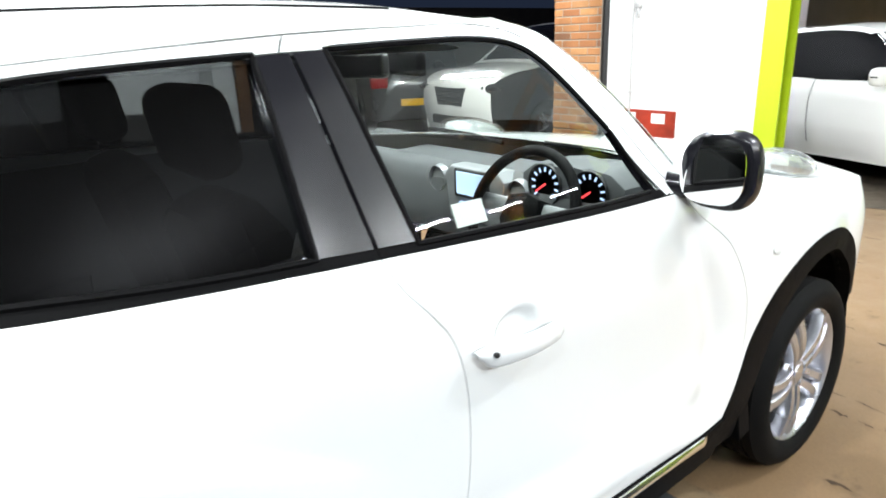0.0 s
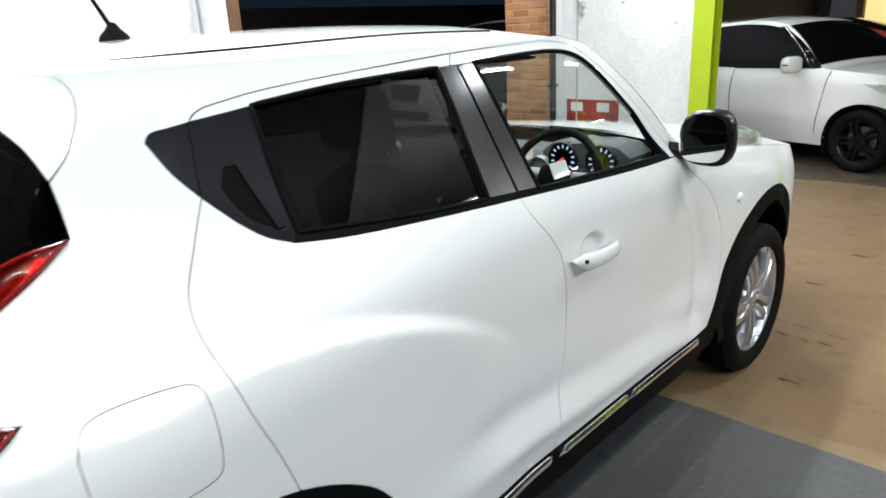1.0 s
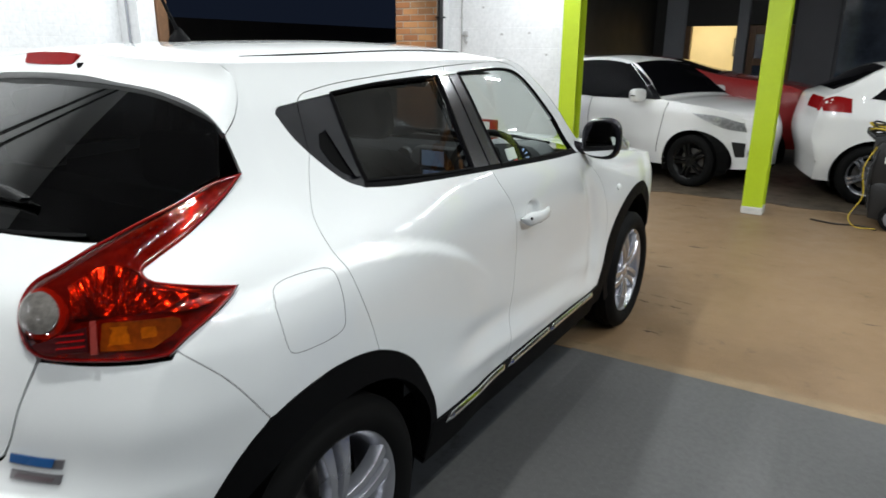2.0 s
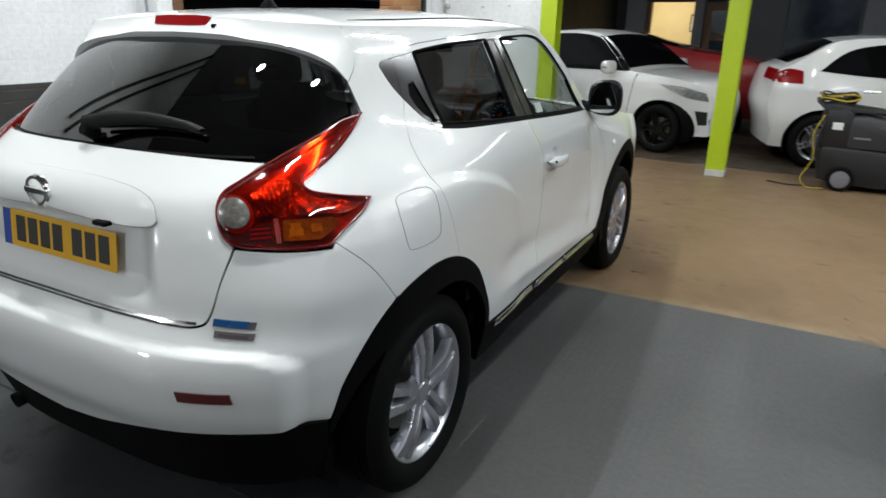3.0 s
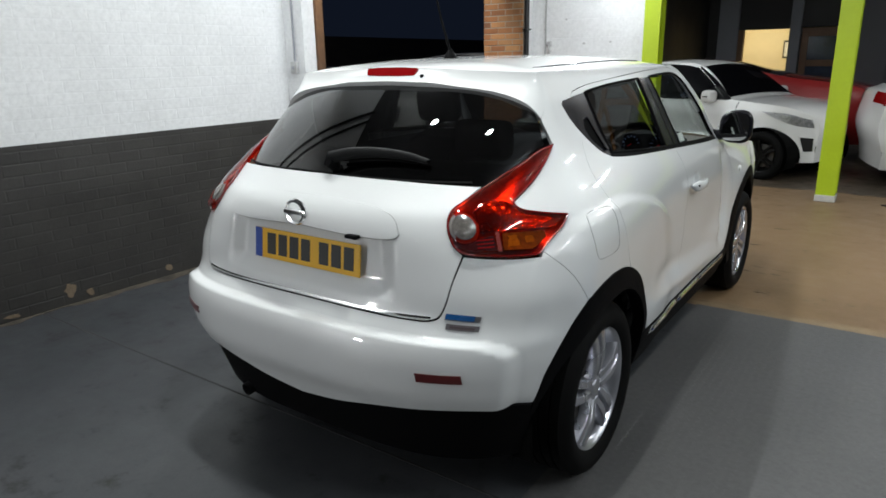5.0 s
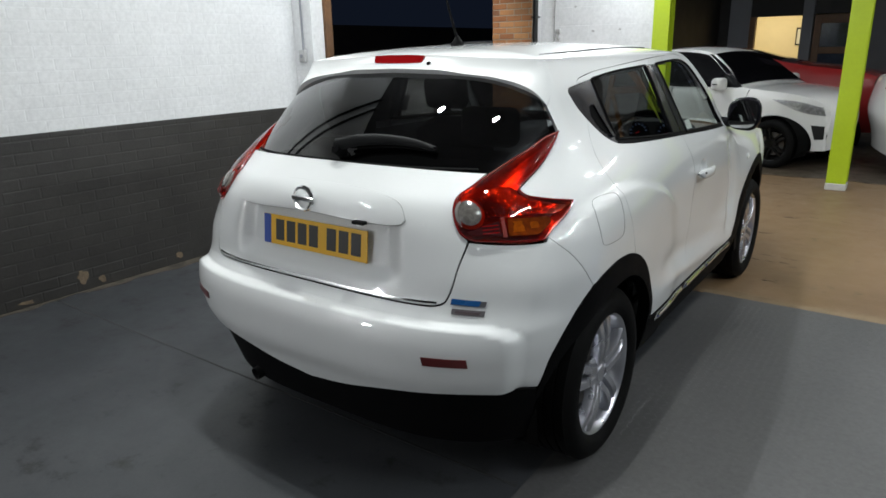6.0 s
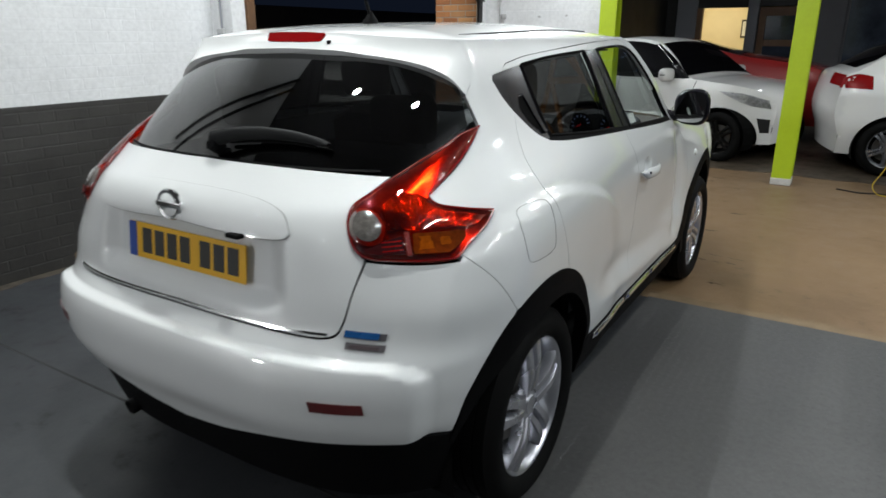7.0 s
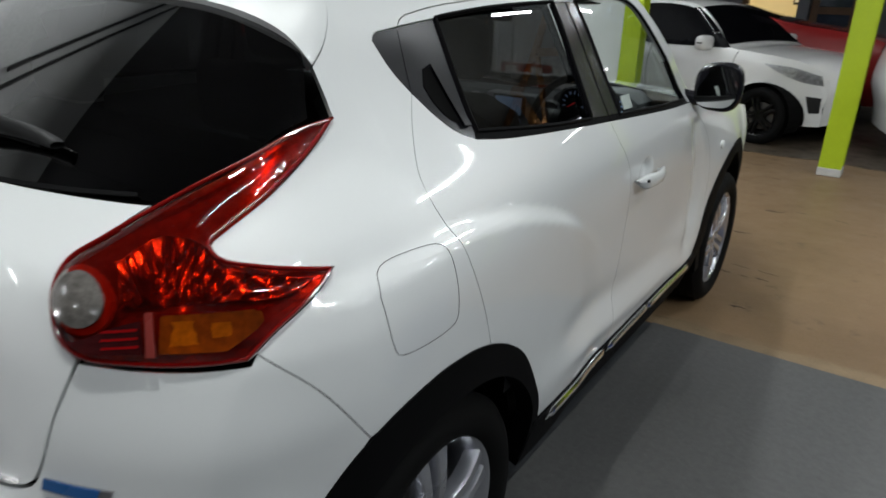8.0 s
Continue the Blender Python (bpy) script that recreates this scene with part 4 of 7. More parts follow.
    bar = outline([(-0.479, 1.022), (-0.489, 1.021)], [(-0.489, 1.021), (-0.491, 0.968)], [(-0.491, 0.968), (-0.480, 0.968)], [(-0.480, 0.968), (-0.479, 1.022)])
    skin("lens_divider", bar, M_PINK, lens, off=0.0228, thick=0.004, grid=0.010, side=side, turn_in=0.002)
    dark = outline([(-0.495, 1.012), (-0.530, 1.004)], [(-0.530, 1.004), (-0.566, 0.990), (-0.588, 0.984)], [(-0.588, 0.984), (-0.575, 0.974), (-0.495, 0.972)], [(-0.495, 0.972), (-0.495, 1.012)])
    fog = skin("fog_section", dark, M_DARKRED, lens, off=0.0214, thick=0.004, grid=0.010, side=side, label="dark red fog section")
    for z in (0.981, 0.991, 1.001):
        line = outline([(-0.499, z + 0.0022), (-0.545, z - 0.001)], [(-0.545, z - 0.001), (-0.545, z - 0.004)], [(-0.545, z - 0.004), (-0.499, z - 0.001)], [(-0.499, z - 0.001), (-0.499, z + 0.0022)])
        skin("lens_line", line, M_REDSOLID, fog, off=0.0224, thick=0.003, grid=0.010, side=side)


for side in (1, -1):
    tail_lamp(side)


# ---- flanks, doors, windows ----
SIDE_PANEL = outline(
    DOOR_REAR_LOW[::-1], [(0.12, 1.279), (0.088, 1.324), (0.063, 1.378)], [(0.063, 1.378), (0.074, 1.391), (0.112, 1.397), (0.146, 1.402)], [(0.146, 1.402), (0.160, 1.415), (0.183, 1.424)],
    FRAME_TOP, [(1.66, 1.112), (1.76, 1.10)], SCREEN_EDGE[::-1], [(1.21, 1.505), (1.0, 1.4985), (0.4, 1.4985), (-0.05, 1.4985)], SPOILER_SEAM[::-1], [(-0.112, 1.34), (-0.108, 1.30), (-0.107, 1.258)],
    LAMP[0], LAMP[1], [(-0.375, 0.957), (-0.362, 0.965)], BUMPER_SEAM, [(-0.222, 0.783), (-0.065, 0.823), (0.104, 0.80)])
REAR_DOOR = outline(DOOR_REAR_LOW, [(0.104, 0.80), (0.262, 0.708), (0.364, 0.56), (0.42, 0.43)], [(0.42, 0.43), (0.905, 0.43)], DOOR_SEAM[::-1], BELT[:4][::-1], QUARTER_LOW[2:][::-1])
FRONT_DOOR = outline(DOOR_SEAM, [(0.905, 0.43), (1.905, 0.43)], ARCH_FRONT[:3], FENDER_SEAM[::-1], BELT[3:][::-1])
REAR_FRAME = outline(FRAME_TOP[:4], [(0.77, 1.482), (0.755, 1.455)], [(0.755, 1.455), (0.70, 1.452), (0.46, 1.437), (0.267, 1.416)], [(0.267, 1.416), (0.175, 1.405), (0.146, 1.402)], [(0.146, 1.402), (0.160, 1.415), (0.183, 1.424)])
FRONT_FRAME = outline(FRAME_TOP[3:], [(1.66, 1.112), (1.60, 1.115)], WINDOW_TOP[3:][::-1], [(0.835, 1.457), (0.755, 1.455)], [(0.755, 1.455), (0.77, 1.482)])
FENDER = outline(FENDER_SEAM, ARCH_FRONT[2:-1], [(2.93, 0.56), (3.12, 0.60)], [(3.12, 0.60), (3.2, 0.90)], [(3.2, 0.90), (2.95, 0.95), (2.6, 1.0), (2.2, 1.055), (1.76, 1.098), (1.66, 1.112)])
NOSE_END = NOSE + FAN * math.pi / 2
FRONT_BUMPER = outline([(3.2, 0.90), (3.6, 0.88), (NOSE_END, 0.87)], [(NOSE_END, 0.87), (NOSE_END, 0.27)], [(NOSE_END, 0.27), (2.98, 0.27)], [(2.98, 0.27), (2.95, 0.43), (2.93, 0.56)], [(2.93, 0.56), (3.12, 0.60)], [(3.12, 0.60), (3.2, 0.90)])
QUARTER_A = outline([(0.063, 1.378), (0.088, 1.324), (0.12, 1.279)], [(0.12, 1.279), (0.141, 1.385), (0.144, 1.401)], [(0.144, 1.401), (0.112, 1.397), (0.074, 1.391), (0.063, 1.378)])
QUARTER_B = outline(QUARTER_LOW[2:], [(0.245, 1.180), (0.262, 1.195)], [(0.262, 1.195), (0.263, 1.305), (0.272, 1.416)], [(0.272, 1.416), (0.175, 1.405), (0.146, 1.402)], [(0.146, 1.402), (0.141, 1.385), (0.12, 1.279)])
REAR_GLASS = outline([(0.272, 1.416), (0.46, 1.437), (0.712, 1.452)], [(0.712, 1.452), (0.712, 1.173)], [(0.712, 1.173), (0.543, 1.179), (0.262, 1.196)], [(0.262, 1.196), (0.263, 1.305), (0.272, 1.416)])
FRONT_GLASS = outline(WINDOW_TOP[3:9] , [(1.45, 1.272), (1.548, 1.136)], [(1.548, 1.136), (0.892, 1.162)], [(0.892, 1.162), (0.835, 1.457)])
SAIL = outline([(1.452, 1.270), (1.60, 1.118)], [(1.60, 1.118), (1.545, 1.132)], [(1.545, 1.132), (1.452, 1.270)])
PILLAR_REAR = outline([(0.709, 1.4525), (0.772, 1.4555)], [(0.772, 1.4555), (0.810, 1.166)], [(0.810, 1.166), (0.709, 1.171)], [(0.709, 1.171), (0.709, 1.4525)])
PILLAR_FRONT = outline([(0.777, 1.4555), (0.838, 1.458)], [(0.838, 1.458), (0.896, 1.162)], [(0.896, 1.162), (0.815, 1.166)], [(0.815, 1.166), (0.777, 1.4555)])
STRIP_REAR = outline(BELT[:4], [(0.815, 1.152), (0.813, 1.168)], [(0.813, 1.168), (0.534, 1.180), (0.33, 1.190), (0.255, 1.197)], [(0.255, 1.197), (0.245, 1.18)])
STRIP_FRONT = outline(BELT[3:-1] + [(1.62, 1.114)], [(1.62, 1.114), (1.60, 1.130)], [(1.60, 1.130), (1.45, 1.139), (1.112, 1.153), (0.817, 1.168)], [(0.817, 1.168), (0.815, 1.152)])
SILL = outline([(0.40, 0.427), (1.93, 0.427)], [(1.93, 0.427), (1.93, 0.27)], [(1.93, 0.27), (0.40, 0.27)], [(0.40, 0.27), (0.40, 0.427)])


def chrome_strip(a, b):
    return outline([(a, 0.397), (a + 0.03, 0.423)], [(a + 0.03, 0.423), (b, 0.426)], [(b, 0.426), (b - 0.01, 0.402)], [(b - 0.01, 0.402), (a, 0.397)])


def arch_ring(arch, y, inner):
    low = 0.30
    ring = [(y + inner * math.cos(a), 0.334 + inner * math.sin(a)) for a in np.linspace(-0.09, math.pi + 0.09, 30)]
    return outline([(arch[0][0] - 0.004, low), arch[0]], arch, [arch[-1], (arch[-1][0] + 0.004, low)], [(arch[-1][0] + 0.004, low), ring[0]], ring, [ring[-1], (arch[0][0] - 0.004, low)], step=0.02)


for side in (1, -1):
    skin("side_panel", SIDE_PANEL, M_WHITE, car, gap=0.0010, grid=0.013 if side > 0 else 0.025, side=side)
    rear_door = skin("rear_door", REAR_DOOR, M_WHITE, car, gap=0.0010, grid=0.012 if side > 0 else 0.025, side=side)
    near = np.array([(1.075 + r * 0.070 * math.cos(a), 0.966 + r * 0.052 * math.sin(a)) for r in (0.0, 0.2, 0.4, 0.6, 0.75, 0.9, 1.0) for a in np.linspace(0, 2 * math.pi, max(1, int(36 * r)), endpoint=False)])
    front_door = skin("front_door", FRONT_DOOR, M_WHITE, car, gap=0.0010, grid=0.025, side=side, extra=near, ripple=lambda q: -0.020 * step((1 - np.hypot((q[:, 0] - 1.075) / 0.068, (q[:, 1] - 0.966) / 0.050)) / 0.55))
    skin("window_frame", REAR_FRAME, M_WHITE, rear_door, gap=0.0015, grid=0.03, side=side)
    skin("window_frame", FRONT_FRAME, M_WHITE, front_door, gap=0.0015, grid=0.03, side=side)
    fender = skin("front_wing", FENDER, M_WHITE, car, gap=0.0010, grid=0.03, side=side)
    skin("front_bumper", FRONT_BUMPER, M_WHITE, car, gap=0.0, grid=0.05, side=side)
    skin("quarter_trim", QUARTER_A, M_GLOSSBLACK, car, gap=0.001, grid=0.02, side=side, off=-0.001)
    trim = skin("handle_trim", QUARTER_B, M_GLOSSBLACK, rear_door, gap=0.001, grid=0.02, side=side, off=-0.001)
    skin("pillar_trim", PILLAR_REAR, M_GLOSSBLACK, rear_door, gap=0.0015, grid=0.03, side=side, off=0.001)
    skin("pillar_trim", PILLAR_FRONT, M_GLOSSBLACK, front_door, gap=0.0015, grid=0.03, side=side, off=0.001)
    sheet("door_glass", REAR_GLASS, pane, pane_normal, M_TINTSIDE, rear_door, off=-0.010, thick=0.003, gap=-0.004, grid=0.04, side=side, label="dark privacy door glass")
    sheet("door_glass", FRONT_GLASS, pane, pane_normal, M_CLEAR, front_door, off=-0.010, thick=0.003, gap=-0.004, grid=0.04, side=side, label="clear door glass")
    skin("mirror_sail", SAIL, M_GLOSSBLACK, front_door, off=-0.001, grid=0.03, side=side)
    skin("waist_strip", STRIP_REAR, M_TRIM, rear_door, off=0.003, grid=0.02, side=side, turn_in=0.003)
    skin("waist_strip", STRIP_FRONT, M_TRIM, front_door, off=0.003, grid=0.02, side=side, turn_in=0.003)
    for shape, door in ((REAR_GLASS, rear_door), (FRONT_GLASS, front_door)):  # rubber round the glass
        p = inset(shape, -0.002)
        ring = body(p[:, 0], p[:, 1]) * (side, 1, 1)
        bm = bmesh.new()
        rod(bm, [tuple(v) for v in ring] + [tuple(ring[0])], 0.0055, 6, False)
        part("window_rubber", bm, M_TRIM, door, smooth=True)
    sill = skin("sill_cladding", SILL, M_TRIM, car, off=0.006, thick=0.04, grid=0.05, side=side, label="black sill cladding")
    for a, b in ((0.47, 0.89), (0.925, 1.30), (1.31, 1.80)):
        skin("sill_strip", chrome_strip(a, b), M_SATINCHROME, sill, off=0.010, thick=0.012, grid=0.006, side=side, label="chrome sill strip", dome=0.011, dome_reach=0.014)
    skin("rear_arch_cladding", arch_ring(ARCH_REAR, 0.0, 0.395), M_TRIM, car, off=0.010, thick=0.05, grid=0.03, side=side, turn_in=0.006, label="black wheel arch cladding")
    skin("front_arch_cladding", arch_ring(ARCH_FRONT, 2.50, 0.445), M_TRIM, car, off=0.008, thick=0.05, grid=0.03, side=side, turn_in=0.006, label="black wheel arch cladding")
    bm = bmesh.new()  # fuel flap, only on the right flank
    if side > 0:
        flap = outline([(-0.177, 1.006), (-0.167, 1.036), (-0.145, 1.047), (-0.045, 1.050), (-0.018, 1.043), (-0.012, 1.02), (-0.014, 0.93), (-0.020, 0.908), (-0.040, 0.899), (-0.14, 0.898), (-0.162, 0.905), (-0.170, 0.928), (-0.177, 1.006)])
        skin("fuel_flap", flap, M_WHITE, car, off=0.0012, thick=0.004, gap=0.002, grid=0.02, side=1, turn_in=0.0015)
        edge = body(flap[:, 0], flap[:, 1]) + body_normal(flap[:, 0], flap[:, 1]) * 0.0004
        rod(bm, [tuple(v) for v in edge] + [tuple(edge[0])], 0.0006, 5, False)
        part("fuel_flap_joint", bm, M_TRIM, car)
    else:
        bm.free()
    # handle in a bowl on the front door
    grip = []
    for u in np.linspace(0, 1, 16):
        s, z = 0.960 + 0.215 * u, 0.958 - 0.004 * u
        c = body(s, z)
        out = 0.012 + 0.030 * math.sin(math.pi * min(1, max(0, u))) ** 0.5
        h = (0.019 + 0.005 * max(0.0, 1 - u / 0.35)) * (1 - abs(2 * u - 1) ** 8) + 0.004
        grip.append([(side * (c[0] + out + d * 0.010), c[1], c[2] + e * h) for d, e in ((1, 0), (0.7, 0.7), (0, 1), (-0.8, 0.7), (-1, 0), (-0.8, -0.7), (0, -1), (0.7, -0.7))])
    handle = loft("door_handle", grip, M_WHITE, front_door, "white door handle", closed=True)
    for s in (0.982, 1.008):
        c = body(s, 0.962)
        bm = bmesh.new()
        x = c[0] + 0.042
        rod(bm, [(side * (x - 0.01), s, 0.962), (side * (x + 0.0008), s, 0.962)], 0.005, 10)
        part("lock_cap", bm, M_MACHDARK, handle)
    # hidden handle in the quarter trim
    pocket = outline([(0.176, 1.322), (0.205, 1.325)], [(0.205, 1.325), (0.232, 1.21)], [(0.232, 1.21), (0.20, 1.222), (0.172, 1.255), (0.160, 1.29)], [(0.160, 1.29), (0.176, 1.322)])
    skin("handle_pocket", pocket, M_LINER, trim, off=0.0006, thick=0.002, grid=0.02, side=side)
    lever = outline([(0.194, 1.328), (0.222, 1.330)], [(0.222, 1.330), (0.244, 1.205)], [(0.244, 1.205), (0.225, 1.206)], [(0.225, 1.206), (0.194, 1.328)])
    skin("door_handle", lever, M_GLOSSBLACK, trim, off=0.012, thick=0.012, grid=0.015, side=side, turn_in=0.004, label="black hidden door handle")
    # side repeater
    rep = np.array([(2.112 + 0.026 * math.cos(a), 0.885 + 0.017 * math.sin(a)) for a in np.linspace(0, 2 * math.pi, 20, endpoint=False)])
    skin("side_repeater", rep, M_PAPER, fender, off=0.004, thick=0.006, grid=0.01, side=side, dome=0.005, dome_reach=0.015, label="clear side repeater")
    # lamp that stands up on the wing
    bm = bmesh.new()
    bmesh.ops.create_uvsphere(bm, u_segments=24, v_segments=14, radius=1.0)
    bmesh.ops.transform(bm, matrix=Matrix.Translation((side * 0.725, 2.42, 1.055)) @ Matrix.Rotation(radians(-12), 4, "X") @ Matrix.Diagonal((0.075, 0.20, 0.055, 1)), verts=bm.verts)
    lamp = part("wing_lamp", bm, M_LENSCLEAR, fender, "clear raised lamp on the wing", smooth=True)
    bm = bmesh.new()
    bmesh.ops.create_uvsphere(bm, u_segments=12, v_segments=8, radius=1.0)
    bmesh.ops.transform(bm, matrix=Matrix.Translation((side * 0.725, 2.42, 1.053)) @ Matrix.Rotation(radians(-12), 4, "X") @ Matrix.Diagonal((0.064, 0.18, 0.045, 1)), verts=bm.verts)
    part("lamp_reflector", bm, M_CLEARBODY, lamp, "bright faceted reflector")
    # door mirror
    bm = bmesh.new()
    bmesh.ops.create_uvsphere(bm, u_segments=32, v_segments=20, radius=1.0)
    for v in bm.verts:
        x, y, z = v.co
        k = 1.0 / max(1e-6, (abs(x) ** 2.8 + abs(z) ** 2.8 + abs(y) ** 2.2) ** (1 / 2.7))
        v.co = Vector((x * k * (0.082 if x * side < 0 else 0.088), max(y, -0.42) * k * 0.066, z * k * 0.088 * (1.0 + 0.08 * x * side)))
    bmesh.ops.transform(bm, matrix=Matrix.Translation((side * 0.912, 1.682, 1.172)) @ Matrix.Rotation(radians(12 * side), 4, "Z"), verts=bm.verts)
    shell = part("door_mirror", bm, M_GLOSSBLACK, front_door, "black door mirror", smooth=True)
    bm = bmesh.new()
    pts = []
    for a in np.linspace(0, 2 * math.pi, 32, endpoint=False):
        c, s = math.cos(a), math.sin(a)
        pts.append((0.074 * abs(c) ** 0.65 * (1 if c > 0 else -1), 0.073 * abs(s) ** 0.65 * (1 if s > 0 else -1)))
    prism(bm, pts, -0.031, -0.027, "xz")
    bmesh.ops.transform(bm, matrix=Matrix.Translation((side * 0.913, 1.672, 1.172)) @ Matrix.Rotation(radians(1 * side), 4, "Z") @ Matrix.Rotation(radians(-4), 4, "X"), verts=bm.verts)
    part("mirror_glass", bm, M_MIRROR, shell, "mirror glass")
    bm = bmesh.new()
    rod(bm, [(side * 0.80, 1.645, 1.13), (side * 0.845, 1.67, 1.125), (side * 0.90, 1.70, 1.13)], [0.030, 0.026, 0.028], 12)
    part("mirror_arm", bm, M_GLOSSBLACK, shell, smooth=True)

# bonnet and windscreen
rows = []
for s in np.linspace(1.76, 3.2, 24):
    z = float(pchip((1.76, 2.2, 2.6, 2.95, 3.2), (1.098, 1.055, 1.0, 0.95, 0.90), s))
    e = body(s, z)
    u = np.linspace(1, -1, 25)
    fade = max(0.0, 1 - (s - 1.76) / 1.2)
    reach = 0.33 * fade + 0.22 * (s - 1.76) / 1.44
    rows.append(np.stack([e[0] * u, e[1] + reach * (1 - np.abs(u) ** 2.4), z + 0.035 * (1 - np.abs(u) ** 2.2) - 0.03 * fade * (1 - np.abs(u) ** 2.2)], -1))
loft("bonnet", rows, M_WHITE, car, "white bonnet")
rows = []
edge = curve_through(SCREEN_EDGE, 0.02)
for i, (s, z) in enumerate(edge):
    e, v = body(s, z), i / (len(edge) - 1)
    a = np.linspace(-math.pi / 2, math.pi / 2, 31)
    x = np.sin(a)
    dy = 0.085 + 0.245 * v
    rows.append(np.stack([e[0] * np.sign(x) * np.abs(x) ** 0.9, e[1] + dy * np.abs(np.cos(a)) ** 1.3, e[2] + (0.006 - 0.03 * v + 0.02 * v * (1 - v)) * np.abs(np.cos(a))], -1))
screen = loft("windscreen", rows, M_CLEAR, car, "clear windscreen")
for x in (0.55, -0.12):  # wipers at rest along the scuttle
    bm = bmesh.new()
    rod(bm, [(x - 0.04, 2.06, 1.085), (x - 0.25, 2.085, 1.098), (x - 0.52, 2.09, 1.10)], 0.009, 6)
    part("screen_wiper", bm, M_TRIM, screen)

# inner shell keeps light out of the joints; wells, floor
for side in (1, -1):
    ss, zs = np.linspace(CENTRE, 3.9, 150), np.linspace(0.26, 1.10, 40)
    q = np.array([(s, 0.26 + (z - 0.26) * (1 - 0.30 * min(1, max(0, (s - 1.70) / 1.2)) - 0.045 * min(1, max(0, (s - 1.6) / 0.15)))) for z in zs for s in ss])
    p = body(q[:, 0], q[:, 1]) - body_normal(q[:, 0], q[:, 1]) * np.where(q[:, :1] < -0.6, 0.075, 0.03)
    p[:, 0] *= side
    w, faces = len(ss), []
    for i in range(len(zs) - 1):
        for j in range(w - 1):
            f = (i * w + j, i * w + j + 1, (i + 1) * w + j + 1, (i + 1) * w + j)
            c = p[list(f)].mean(0)
            if min(math.hypot(c[1], c[2] - 0.334), math.hypot(c[1] - 2.53, c[2] - 0.334)) > 0.43 or abs(c[0]) < 0.6:
                faces.append(f)
    mesh_object("inner_shell", p, faces, M_LINER, car)
    for y in (0.0, 2.53):
        bm = bmesh.new()
        prof = [(0.02, 0.50), (0.425, 0.50), (0.43, 0.80)]
        rings = revolve(bm, prof, 40)
        bmesh.ops.transform(bm, matrix=Matrix.Translation((0, y, 0.345)) @ Matrix.Diagonal((side, 1, 1, 1)), verts=bm.verts)
        bmesh.ops.delete(bm, geom=[v for v in bm.verts if v.co.z < 0.18], context="VERTS")
        part("wheel_well", bm, M_LINER, car)
bm = bmesh.new()
box(bm, -0.62, 0.62, -0.50, 3.0, 0.20, 0.42, 0.03)
box(bm, -0.78, 0.78, 0.50, 2.0, 0.24, 0.36, 0.02)
part("underbody", bm, M_LINER, car)
bm = bmesh.new()
rod(bm, [(-0.37, -0.30, 0.27), (-0.39, -0.52, 0.27), (-0.405, -0.645, 0.25)], 0.027, 14, False)
rod(bm, [(-0.37, -0.30, 0.27), (-0.402, -0.62, 0.255)], 0.021, 12)
box(bm, -0.47, -0.30, -0.60, -0.56, 0.235, 0.30, 0.008)
part("exhaust_pipe", bm, M_MACHDARK, car, "dark sooty exhaust pipe", smooth=True)
bm = bmesh.new()
box(bm, -0.30, 0.30, -0.56, -0.20, 0.20, 0.30, 0.04)
part("silencer", bm, M_MACHDARK, car)


